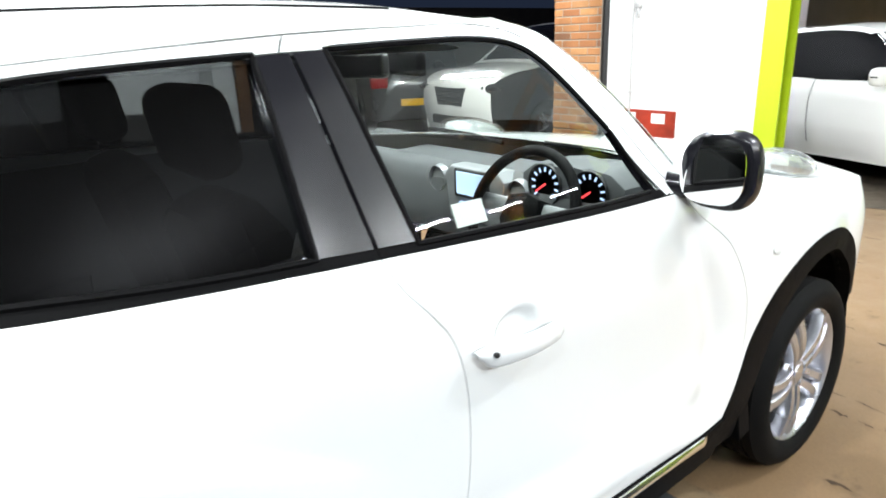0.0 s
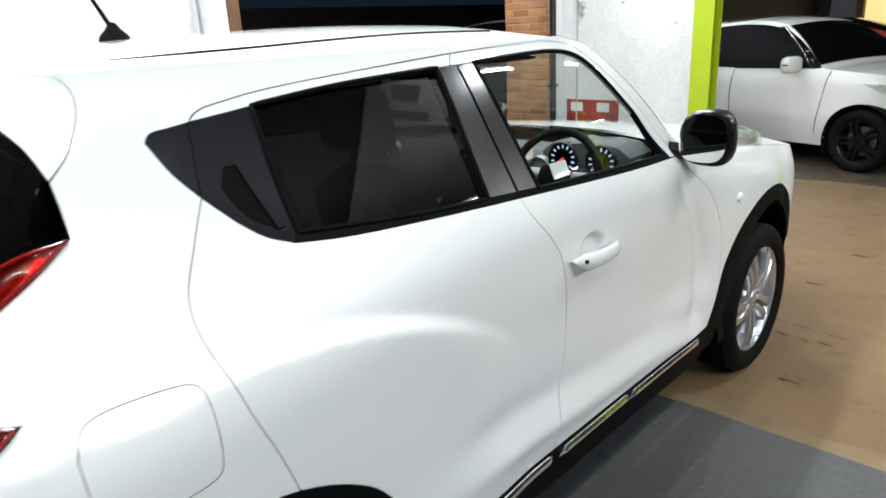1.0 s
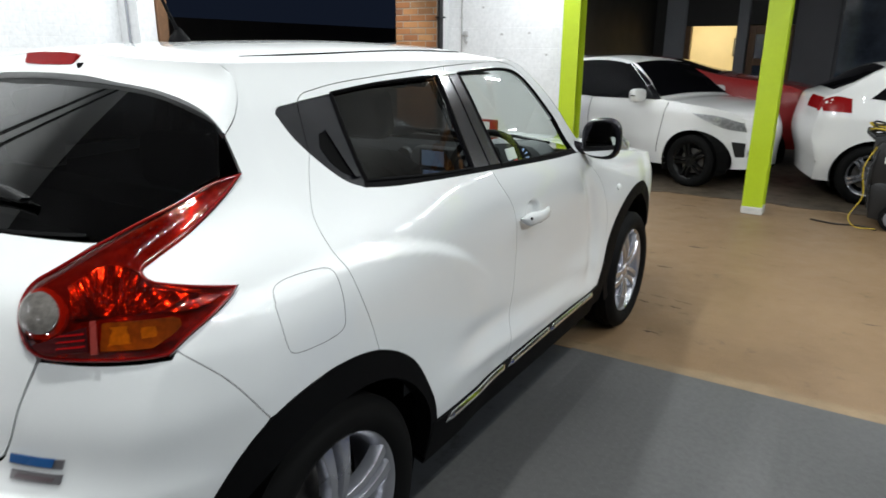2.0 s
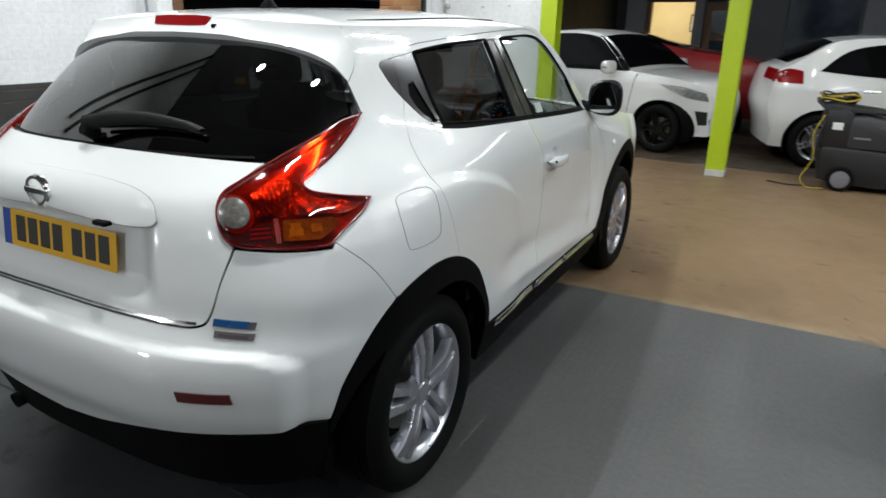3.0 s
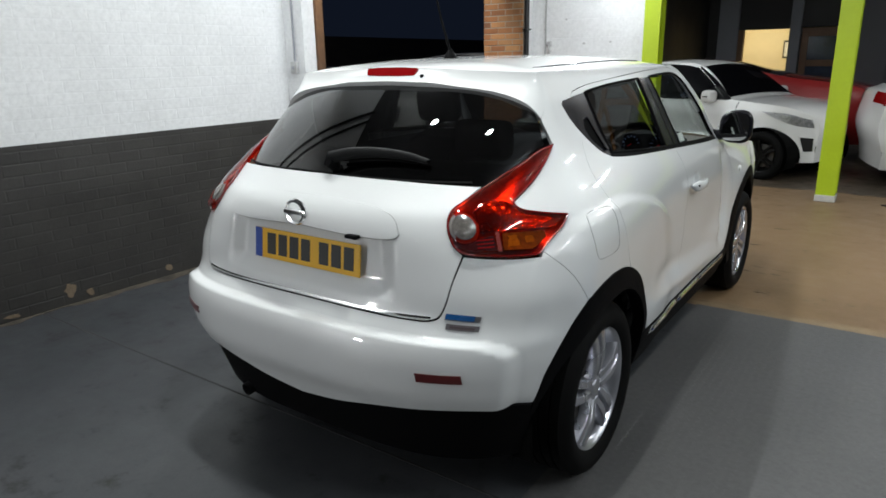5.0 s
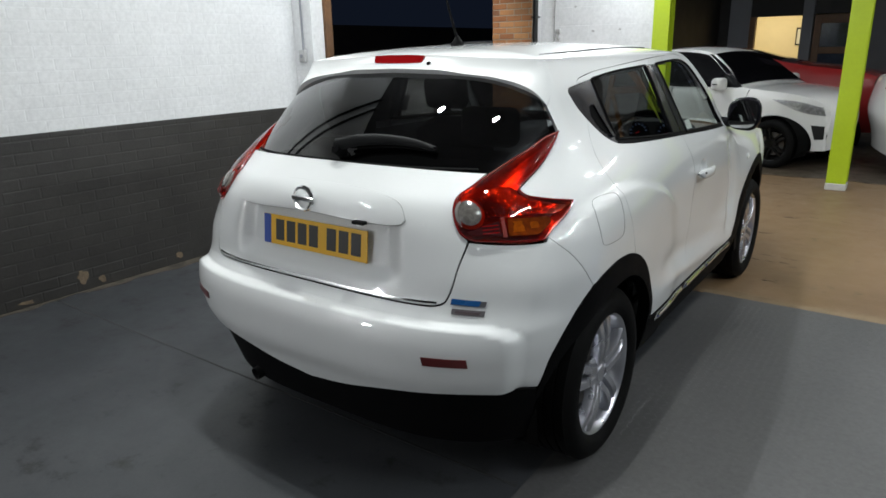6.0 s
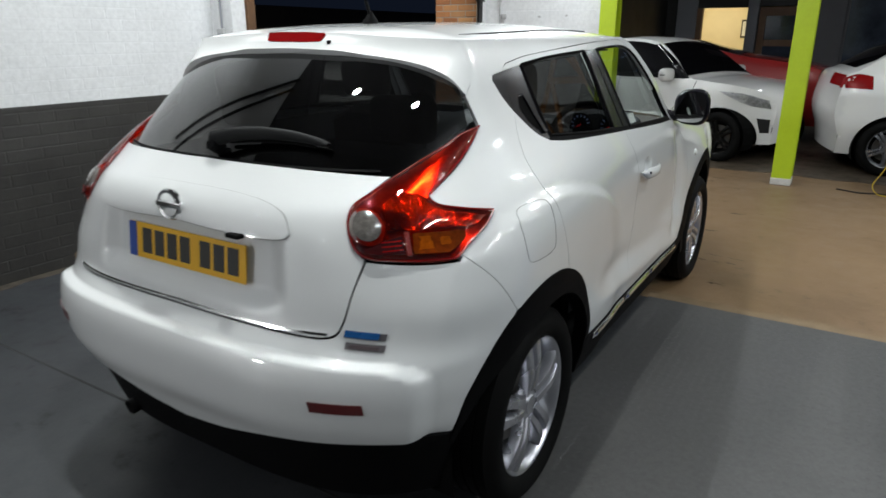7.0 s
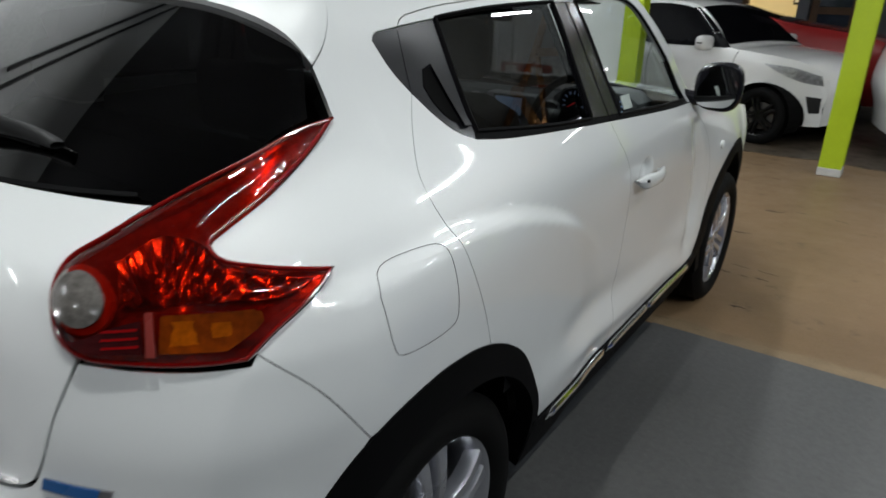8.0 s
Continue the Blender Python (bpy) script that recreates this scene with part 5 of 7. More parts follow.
def road_wheel(parent, x, y, side, alloy, radius=0.334, width=0.21, rim=0.234, arms=5, spread=0.215, turn=0.0, spoke=0.0265, m=None):
    """Rim with tyre, spokes, hub and brake disc, drawn with its face to +x."""
    place = Matrix.Translation((x, y, radius)) @ (Matrix.Rotation(math.pi, 4, "Z") if side < 0 else Matrix.Identity(4)) @ Matrix.Rotation(radians(turn), 4, "X")

    def done(name, bm, material, holder, label="", smooth=True):
        bmesh.ops.transform(bm, matrix=place, verts=bm.verts)
        return part(name, bm, material, holder, label, smooth)

    h = width / 2
    bm = bmesh.new()
    revolve(bm, [(rim - 0.012, -h * 0.8), (rim - 0.03, -h * 0.7), (rim - 0.035, h * 0.1), (rim - 0.020, h * 0.55), (rim - 0.004, h * 0.80), (rim + 0.002, h * 0.84), (rim + 0.006, h * 0.78), (rim - 0.002, h * 0.70), (rim - 0.008, -h * 0.8)], 64, close=True)
    w = done("wheel", bm, alloy, parent)
    bm = bmesh.new()
    r = radius
    side_wall = [(rim + 0.001, h * 0.80), (rim + 0.012, h * 0.93), (rim + 0.035, h * 1.02), (rim + 0.06, h * 1.03), (r - 0.030, h * 0.98), (r - 0.014, h * 0.88), (r - 0.006, h * 0.76)]
    tread = [(r, h * 0.72), (r, h * 0.42), (r - 0.008, h * 0.41), (r - 0.008, h * 0.33), (r, h * 0.32), (r, h * 0.05), (r - 0.008, h * 0.04)]
    profile = side_wall + tread + [(a, -b) for a, b in tread[::-1]] + [(a, -b) for a, b in side_wall[::-1]]
    revolve(bm, profile, 72)
    done("tyre", bm, M_RUBBER, w, "black road tyre")
    for k in range(arms):
        bm = bmesh.new()
        base = 2 * math.pi * k / arms
        for d in (-1, 1) if spread else (0,):
            steps = []
            for u in np.linspace(0, 1, 9):
                rr = 0.045 + (rim - 0.055) * u
                a = base
                off = d * spread * (0.105 + 0.055 * u * u)
                xx = h * (0.66 + 0.12 * math.sin(math.pi * u) + 0.02 * u)
                ww = spoke * (0.88 + 0.30 * u + 0.25 * max(0.0, u - 0.8) * 5)
                dirn, tang = Vector((0, math.cos(a), math.sin(a))), Vector((0, -math.sin(a), math.cos(a)))
                c = dirn * rr + tang * off + Vector((xx, 0, 0))
                steps.append([bm.verts.new(c + tang * (ww * p) + Vector((q, 0, 0))) for p, q in ((-0.62, 0.0), (-0.45, 0.008), (0.45, 0.008), (0.62, 0.0), (0.7, -0.030), (-0.7, -0.030))])
            for p, q in zip(steps, steps[1:]):
                for j in range(6):
                    bm.faces.new((p[j], p[(j + 1) % 6], q[(j + 1) % 6], q[j]))
            bm.faces.new(steps[0][::-1])
            bm.faces.new(steps[-1])
        done("spoke", bm, alloy, w)
    bm = bmesh.new()
    revolve(bm, [(0.085, h * 0.50), (0.080, h * 0.64), (0.055, h * 0.69), (0.034, h * 0.70), (0.031, h * 0.74), (0.001, h * 0.755)], 32)
    hub = done("hub_cap", bm, alloy, w)
    for k in range(5):
        bm = bmesh.new()
        a = 2 * math.pi * (k + 0.5) / 5
        rod(bm, [(h * 0.55, 0.057 * math.cos(a), 0.057 * math.sin(a)), (h * 0.695, 0.057 * math.cos(a), 0.057 * math.sin(a))], 0.009, 8)
        done("wheel_nut", bm, M_MACHDARK, w)
    bm = bmesh.new()
    revolve(bm, [(0.02, h * 0.05), (0.145, h * 0.05), (0.145, -h * 0.05), (0.02, -h * 0.05)], 40)
    done("brake_disc", bm, M_STEEL, w)
    bm = bmesh.new()
    revolve(bm, [(0.145, -h * 0.3), (rim - 0.03, -h * 0.35), (0.01, -h * 0.36)], 32)
    done("wheel_back", bm, M_LINER, w)
    return w


for y in (0.0, 2.505):
    for side in (1, -1):
        road_wheel(car, side * (0.772 if y == 0 else 0.752), y, side, M_ALLOY, turn=18 if y == 0 else 40)

# mud flap behind the front wheel
for side in (1, -1):
    bm = bmesh.new()
    prism(bm, [(1.985, 0.46), (2.045, 0.46), (2.09, 0.31), (2.03, 0.30)], side * 0.72, side * 0.868, "yz", 0.004)
    part("mud_flap", bm, M_TRIM, car)
# ---- cabin ----
bm = bmesh.new()
prism(bm, [(1.76, 0.80), (1.77, 0.97), (1.80, 1.02), (1.83, 1.045), (1.86, 1.045), (1.87, 0.80)], -0.72, 0.72, "yz", 0.01)
prism(bm, [(1.84, 0.80), (1.84, 1.046), (2.00, 1.052), (2.02, 0.80)], -0.56, 0.56, "yz", 0.01)
dash = part("dashboard", bm, M_DASH, car, "dark grey dashboard", smooth=True)
bm = bmesh.new()  # binnacle with a hood
prism(bm, [(0.20, 0.985), (0.20, 1.06), (0.25, 1.095), (0.33, 1.105), (0.40, 1.088), (0.46, 1.105), (0.54, 1.095), (0.59, 1.06), (0.59, 0.985)], 1.79, 1.97, "xz", 0.012)
part("dial_hood", bm, M_DASH, dash, smooth=True)
for x in (0.305, 0.475):
    bm = bmesh.new()
    revolve(bm, [(0.064, 1.775), (0.066, 1.784), (0.058, 1.79), (0.0005, 1.79)], 36, "Y")
    bmesh.ops.translate(bm, vec=(x, 0, 1.035), verts=bm.verts)
    dial = part("dial", bm, M_MACHDARK, dash, "round instrument dial", smooth=True)
    bm = bmesh.new()
    for k in range(11):
        a = radians(-40 + 26 * k)
        box(bm, -0.003, 0.003, -0.001, 0.001, 0.040, 0.054, 0, Matrix.Translation((x, 1.782, 1.035)) @ Matrix.Rotation(a - math.pi / 2, 4, "Y"))
    part("dial_marks", bm, M_DIAL, dial)
    bm = bmesh.new()
    box(bm, -0.0025, 0.0025, -0.001, 0.001, -0.006, 0.042, 0, Matrix.Translation((x, 1.779, 1.035)) @ Matrix.Rotation(radians(-125), 4, "Y"))
    part("dial_needle", bm, M_NEEDLE, dial)
bm = bmesh.new()
prism(bm, [(-0.13, 0.86), (-0.15, 1.02), (-0.12, 1.05), (0.12, 1.05), (0.15, 1.02), (0.13, 0.86)], 1.76, 1.85, "xz", 0.015)
console = part("centre_panel", bm, M_SILVERDASH, dash, "silver centre panel", smooth=True)
bm = bmesh.new()
box(bm, -0.085, 0.085, 1.748, 1.762, 0.945, 1.045, 0.006)
unit = part("media_unit", bm, M_MACHDARK, console)
bm = bmesh.new()
box(bm, -0.068, 0.068, 1.744, 1.7485, 0.958, 1.036, 0.002)
part("map_screen", bm, M_SCREEN, unit, "lit map screen")
bm = bmesh.new()
box(bm, -0.06, 0.06, 1.746, 1.7605, 0.885, 0.93, 0.002)
part("climate_screen", bm, M_DIAL, unit, "blue lit climate display")
for x in (0.68, -0.68, 0.20, -0.20):
    bm = bmesh.new()
    revolve(bm, [(0.045, 1.765), (0.05, 1.79), (0.040, 1.79), (0.038, 1.78), (0.001, 1.782)], 28, "Y")
    bmesh.ops.translate(bm, vec=(x, 0.0, 0.99), verts=bm.verts)
    part("air_vent", bm, M_SILVERDASH, dash, smooth=True)
# steering wheel
lean = Matrix.Translation((0.395, 1.585, 1.00)) @ Matrix.Rotation(radians(-24), 4, "X")
bm = bmesh.new()
a = np.linspace(0, 2 * math.pi, 49)[:-1]
ring = [(0.183 * math.cos(k), 0.0, 0.180 * math.sin(k)) for k in a]
rod(bm, ring + [ring[0]], 0.0155, 12, False)
bmesh.ops.transform(bm, matrix=lean, verts=bm.verts)
wheel = part("steering_wheel", bm, M_TRIM, car, "black three-spoke steering wheel", smooth=True)
bm = bmesh.new()
prism(bm, [(-0.07, -0.03), (-0.06, 0.045), (0.0, 0.06), (0.06, 0.045), (0.07, -0.03), (0.04, -0.07), (-0.04, -0.07)], 0.0, 0.06, "xz", 0.012)
bmesh.ops.transform(bm, matrix=lean @ Matrix.Translation((0, -0.012, 0)), verts=bm.verts)
part("wheel_boss", bm, M_TRIM, wheel, smooth=True)
for p in ((-0.12, 0.012), (0.12, 0.012)):
    bm = bmesh.new()
    box(bm, p[0] - 0.055, p[0] + 0.055, 0.004, 0.022, p[1] - 0.026, p[1] + 0.026, 0.008)
    bmesh.ops.transform(bm, matrix=lean, verts=bm.verts)
    part("wheel_spoke", bm, M_SILVERDASH, wheel, smooth=True)
bm = bmesh.new()
box(bm, -0.018, 0.018, 0.004, 0.022, -0.175, -0.05, 0.008)
bmesh.ops.transform(bm, matrix=lean, verts=bm.verts)
part("wheel_spoke", bm, M_TRIM, wheel, smooth=True)
bm = bmesh.new()
rod(bm, [(0.385, 1.63, 0.98), (0.385, 1.85, 0.90)], 0.045, 14)
part("steering_column", bm, M_DASH, wheel, smooth=True)
# rear-view mirror on the screen
bm = bmesh.new()
box(bm, -0.125, 0.125, -0.018, 0.018, -0.034, 0.034, 0.014, Matrix.Translation((0.0, 1.32, 1.405)) @ Matrix.Rotation(radians(14), 4, "Z"), 3)
rod(bm, [(0, 1.33, 1.42), (0, 1.38, 1.465)], 0.012, 8)
part("rear_view_mirror", bm, M_MACHDARK, car, smooth=True)


def seat(x, y, z):
    bm = bmesh.new()
    box(bm, x - 0.25, x + 0.25, y - 0.02, y + 0.50, z - 0.10, z + 0.10, 0.06, None, 3)
    s = part("car_seat", bm, M_SEAT, car, "black cloth car seat", smooth=True)
    bm = bmesh.new()
    prism(bm, [(-0.25, 0.0), (-0.26, 0.30), (-0.20, 0.58), (-0.10, 0.63), (0.10, 0.63), (0.20, 0.58), (0.26, 0.30), (0.25, 0.0)], 0.0, -0.13, "xz", 0.035)
    bmesh.ops.transform(bm, matrix=Matrix.Translation((x, y + 0.06, z)) @ Matrix.Rotation(radians(17), 4, "X"), verts=bm.verts)
    part("backrest", bm, M_SEAT, s, smooth=True)
    bm = bmesh.new()
    box(bm, -0.125, 0.125, -0.05, 0.05, -0.085, 0.085, 0.04, Matrix.Translation((x, y - 0.20, z + 0.72)) @ Matrix.Rotation(radians(10), 4, "X"), 3)
    part("headrest", bm, M_SEAT, s, smooth=True)


for x in (0.37, -0.37):
    seat(x, 0.92, 0.60)
bm = bmesh.new()
box(bm, -0.62, 0.62, 0.12, 0.58, 0.50, 0.70, 0.06, None, 3)
bench = part("rear_bench", bm, M_SEAT, car, "black rear bench seat", smooth=True)
bm = bmesh.new()
prism(bm, [(-0.60, 0.0), (-0.60, 0.52), (-0.55, 0.57), (0.55, 0.57), (0.60, 0.52), (0.60, 0.0)], 0.0, -0.12, "xz", 0.03)
bmesh.ops.transform(bm, matrix=Matrix.Translation((0, 0.16, 0.62)) @ Matrix.Rotation(radians(16), 4, "X"), verts=bm.verts)
part("backrest", bm, M_SEAT, bench, smooth=True)
for x in (0.36, -0.36):
    bm = bmesh.new()
    box(bm, -0.12, 0.12, -0.045, 0.045, -0.075, 0.075, 0.035, Matrix.Translation((x, -0.02, 1.25)), 3)
    part("headrest", bm, M_SEAT, bench, smooth=True)
bm = bmesh.new()
box(bm, -0.60, 0.60, -0.50, 0.0, 0.97, 1.0, 0.01)
part("parcel_shelf", bm, M_LINER, car)
bm = bmesh.new()
box(bm, -0.70, 0.70, 0.0, 2.0, 0.40, 0.44, 0.01)
box(bm, -0.11, 0.11, 0.95, 1.62, 0.44, 0.72, 0.03)
part("cabin_floor", bm, M_LINER, car)
for side in (1, -1):  # inner door linings
    rows = []
    for z in np.linspace(0.55, 1.128, 12):
        s = np.linspace(0.30, 1.62, 30)
        p = body(s, np.full(30, z)) - body_normal(s, np.full(30, z)) * (0.055 - 0.02 * (z > 1.1))
        rows.append(p * (side, 1, 1))
    loft("door_lining", rows, M_DASH, car, "dark door lining")
bm = bmesh.new()  # sheet of paper inside the front door glass
c = body(1.02, 1.17)
box(bm, -0.001, 0.001, -0.035, 0.035, 0.0, 0.042, 0, Matrix.Translation((float(c[0]) - 0.022, 1.03, 1.158)) @ Matrix.Rotation(radians(-24), 4, "Y"))
part("window_sticker", bm, M_PAPER, car, "small pale sticker inside the glass")
bm = bmesh.new()  # inside mirror hung from the roof edge
box(bm, -0.125, 0.125, -0.014, 0.016, -0.034, 0.034, 0.014, Matrix.Translation((0.04, 1.47, 1.405)) @ Matrix.Rotation(radians(-14), 4, "Z"), 3)
inside_mirror = part("inside_mirror", bm, M_TRIM, car, "black inside mirror", smooth=True)
bm = bmesh.new()
rod(bm, [(0.02, 1.47, 1.43), (0.0, 1.46, 1.475)], 0.012, 8)
part("mirror_stem", bm, M_TRIM, inside_mirror)


# ---- the workshop ----
WALL_X, INNER_X = -2.80, -2.60
DOOR_A, DOOR_B, WHITE_END = 2.10, 5.80, 10.3
CROSS_Y = 6.05
FAR_Y, EAST_X, SOUTH_Y = 15.0, 8.5, -9.0


def structure(name, bm, material, label, category):
    return tagged(part(name, bm, material), label, category, kind="structure")


def slab(x0, x1, y0, y1, z0, z1, bevel=0.0):
    bm = bmesh.new()
    box(bm, x0, x1, y0, y1, z0, z1, bevel)
    return bm


bm = slab(-3.2, EAST_X, 2.02, 20.0, -0.30, 0.0)
floor_tan = structure("floor", bm, M_TAN, "worn tan concrete workshop floor with pits and marks", "floor")
bm = bmesh.new()
edge = [(x, 6.52 + 0.05 * math.sin(x * 2.1) + 0.03 * math.sin(x * 7.3 + 1) + 0.012 * math.sin(x * 23)) for x in np.linspace(-2.55, 8.45, 120)]
prism(bm, edge + [(8.45, 14.9), (-2.55, 14.9)], -0.05, 0.004, "xy")
structure("floor_back", bm, M_DIRTY, "darker grimy concrete floor beyond the green posts", "floor")
bm = slab(-3.2, EAST_X, SOUTH_Y, 2.02, -0.30, -0.001)
floor_grey = structure("floor_grey", bm, M_GREY, "grey painted concrete floor with dark stains", "floor")
bm = bmesh.new()
prism(bm, [(0.72, -3.4), (2.34, -3.4), (2.34, 1.70), (2.36, 1.72), (2.335, 2.025), (0.72, 2.02)], -0.0009, 0.006, "xy")
tread = structure("tread_plate_floor", bm, M_TREAD, "grey painted steel tread plate let into the floor", "floor plate")
# raised pattern of the plate: short bars, crossed by turns
verts, faces = [], []
P = 0.036
for i in range(int((2.30 - 0.80) / P)):
    for j in range(int(4.9 / P)):
        x, y = 0.82 + i * P, -2.95 + j * P
        a = radians(45 if (i + j) % 2 else -45)
        c, s = math.cos(a), math.sin(a)
        n = len(verts)
        for u, v, z in ((-1, 0, 0.006), (0, -1, 0.006), (1, 0, 0.006), (0, 1, 0.006), (-0.55, 0, 0.0070), (0.55, 0, 0.0070)):
            verts.append((x + c * u * 0.0125 - s * v * 0.0045, y + s * u * 0.0125 + c * v * 0.0045, z))
        faces += [(n, n + 1, n + 4), (n + 1, n + 5, n + 4), (n + 1, n + 2, n + 5), (n + 2, n + 3, n + 5), (n + 3, n + 4, n + 5), (n + 3, n, n + 4)]
tagged(mesh_object("tread_pattern", verts, faces, M_TREAD, tread, "raised bars of the tread plate", smooth=False), kind="stuff")
# joint across the grey floor
bm = slab(-2.78, 0.70, -0.392, -0.382, -0.004, 0.0005)
part("floor_joint", bm, M_JOINT, floor_grey)
# worn bare lip where the tan floor meets the plate
bm = bmesh.new()
lo, hi = [], []
for x in np.linspace(0.3, 4.4, 70):
    wob = 0.012 * math.sin(x * 9.0) + 0.008 * math.sin(x * 23.0 + 1)
    lo.append(bm.verts.new((x, 2.030, 0.0008)))
    hi.append(bm.verts.new((x, 2.125 + wob, 0.0008)))
for i in range(69):
    bm.faces.new((lo[i], lo[i + 1], hi[i + 1], hi[i]))
part("floor_lip", bm, M_TANPALE, floor_tan, "bare pale lip of the concrete")
# scuffs, pits and broken cracks in the tan floor
rng = random.Random(7)


def floor_pit(x, y, length, width, a):
    n = rng.randint(4, 7)
    bm = bmesh.new()
    lo, hi = [], []
    for i in range(n + 1):
        u = i / n - 0.5
        qx, qy = x + length * u * math.cos(a) + rng.uniform(-0.006, 0.006), y + length * u * math.sin(a) + rng.uniform(-0.008, 0.008)
        w = rng.uniform(0.3, 1.0) * width * (1 - abs(2 * u) ** 2) + 0.001
        lo.append(bm.verts.new((qx + w * math.sin(a), qy - w * math.cos(a), 0.0012)))
        hi.append(bm.verts.new((qx - w * math.sin(a), qy + w * math.cos(a), 0.0012)))
    for i in range(n):
        bm.faces.new((lo[i], lo[i + 1], hi[i + 1], hi[i]))
    part("floor_pit", bm, M_PIT, floor_tan, "dark pit in the concrete")


# runs of broken crack: from, to, share that is open
for x0, y0, x1, y1, share in ((0.72, 3.09, 1.9, 2.98, 0.6), (0.80, 2.96, 1.02, 2.93, 0.8), (1.55, 3.02, 3.2, 2.86, 0.4), (0.0, 5.58, 1.0, 5.47, 0.45), (0.35, 5.40, 0.72, 5.27, 0.7), (0.6, 4.52, 2.6, 4.38, 0.35), (0.5, 3.85, 1.6, 3.66, 0.35), (1.2, 3.45, 3.0, 3.40, 0.3), (1.6, 5.6, 3.6, 5.35, 0.3), (0.2, 5.98, 2.2, 5.9, 0.35)):
    run, a = math.hypot(x1 - x0, y1 - y0), math.atan2(y1 - y0, x1 - x0)
    u = 0.0
    while u < run:
        length = rng.uniform(0.05, 0.16)
        if rng.random() < 0.45 * share:
            floor_pit(x0 + (u + length / 2) * math.cos(a), y0 + (u + length / 2) * math.sin(a) + rng.uniform(-0.02, 0.02), length, rng.uniform(0.004, 0.009), a + rng.uniform(-0.15, 0.15))
        u += length + rng.uniform(0.0, 0.06)
for x, y, length in ((1.01, 2.47, 0.09), (0.76, 3.74, 0.12), (0.85, 4.41, 0.15)):
    floor_pit(x, y, length, 0.016, 0.1)
for k in range(20):
    floor_pit(rng.uniform(-0.3, 4.4), rng.uniform(2.3, 6.6), rng.uniform(0.03, 0.12), rng.uniform(0.003, 0.009), rng.uniform(-0.4, 0.3))


# dark spills on the grey floor
for k in range(16):
    x, y, r = rng.uniform(-2.4, -0.9) if k % 2 else rng.uniform(-0.8, 0.5), rng.uniform(-2.6, -0.9), rng.uniform(0.03, 0.13)
    bm = bmesh.new()
    ring = [bm.verts.new((x + r * rng.uniform(0.6, 1.2) * math.cos(a), y + 0.7 * r * rng.uniform(0.6, 1.2) * math.sin(a), 0.0003 if x < 0.55 else 0.0064)) for a in np.linspace(0, 2 * math.pi, 22, endpoint=False)]
    bm.faces.new(ring)
    part("floor_stain", bm, M_STAIN, floor_grey, "dark oily stain")


# bare dirty strip along the foot of the west wall
bm = bmesh.new()
lo, hi = [], []
for y in np.linspace(-6.0, 1.88, 160):
    w = 0.075 + 0.03 * math.sin(y * 3.1) + 0.02 * math.sin(y * 11.7 + 2) + 0.012 * math.sin(y * 31)
    lo.append(bm.verts.new((-2.8, y, 0.0009)))
    hi.append(bm.verts.new((-2.8 + max(0.02, w), y, 0.0009)))
for i in range(159):
    bm.faces.new((lo[i], hi[i], hi[i + 1], lo[i + 1]))
part("wall_foot_dirt", bm, M_GRIT, floor_grey, "brown grit along the wall foot")


def masonry(name, holder, material, a0, a1, z0, z1, length, height, joint, place, seed, depth=0.006, jitter=0.0015, near=None, along=None):
    """Bricks or blocks of a wall face; those within near (a0, a1, z0, z1) are pieces of their own, the rest are joined.
    place(a, z, out) gives the point, along is the turn of a piece round z."""
    r = random.Random(seed)
    verts, faces = [], []
    row, z, b = 0, z0, 0.005
    kinds = {}
    while z < z1 - 0.01:
        top = min(z + height - joint, z1)
        a = a0 - (length / 2 if row % 2 else 0)
        while a < a1:
            lo, hi = max(a, a0), min(a + length - joint, a1)
            if hi - lo > 0.02:
                o, n = r.uniform(-jitter, jitter), len(verts)
                if near and near[0] < lo and hi < near[1] and near[2] < z < near[3]:
                    key = (round(hi - lo, 3), round(top - z, 3))
                    if key not in kinds:
                        w, h = key
                        me = bpy.data.meshes.new(name[:-1])
                        v = [(u, -depth, k) for u, k in ((0, 0), (w, 0), (w, h), (0, h))] + [(u, 0, k) for u, k in ((b, b), (w - b, b), (w - b, h - b), (b, h - b))]
                        v = [(p[0], -p[1] - 0.0, p[2]) for p in v]
                        f = [(4, 5, 6, 7)] + [(i, (i + 1) % 4, 4 + (i + 1) % 4, 4 + i) for i in range(4)]
                        me.from_pydata(v, [], f)
                        me.materials.append(material)
                        kinds[key] = me
                    ob = new(name[:-1], kinds[key])
                    ob.parent = holder
                    ob.matrix_basis = Matrix.Translation(place(lo, z, o)) @ Matrix.Rotation(radians(along), 4, "Z")
                else:
                    for u, v in ((lo, z), (hi, z), (hi, top), (lo, top)):
                        verts.append(place(u, v, -depth))
                    for u, v in ((lo + b, z + b), (hi - b, z + b), (hi - b, top - b), (lo + b, top - b)):
                        verts.append(place(u, v, o + r.uniform(-jitter, jitter) * 0.5))
                    faces += [(n + 4, n + 5, n + 6, n + 7)] + [(n + i, n + (i + 1) % 4, n + 4 + (i + 1) % 4, n + 4 + i) for i in range(4)]
            a += length
        z += height
        row += 1
    if verts:
        tagged(mesh_object(name, verts, faces, material, holder, smooth=False), kind="stuff")


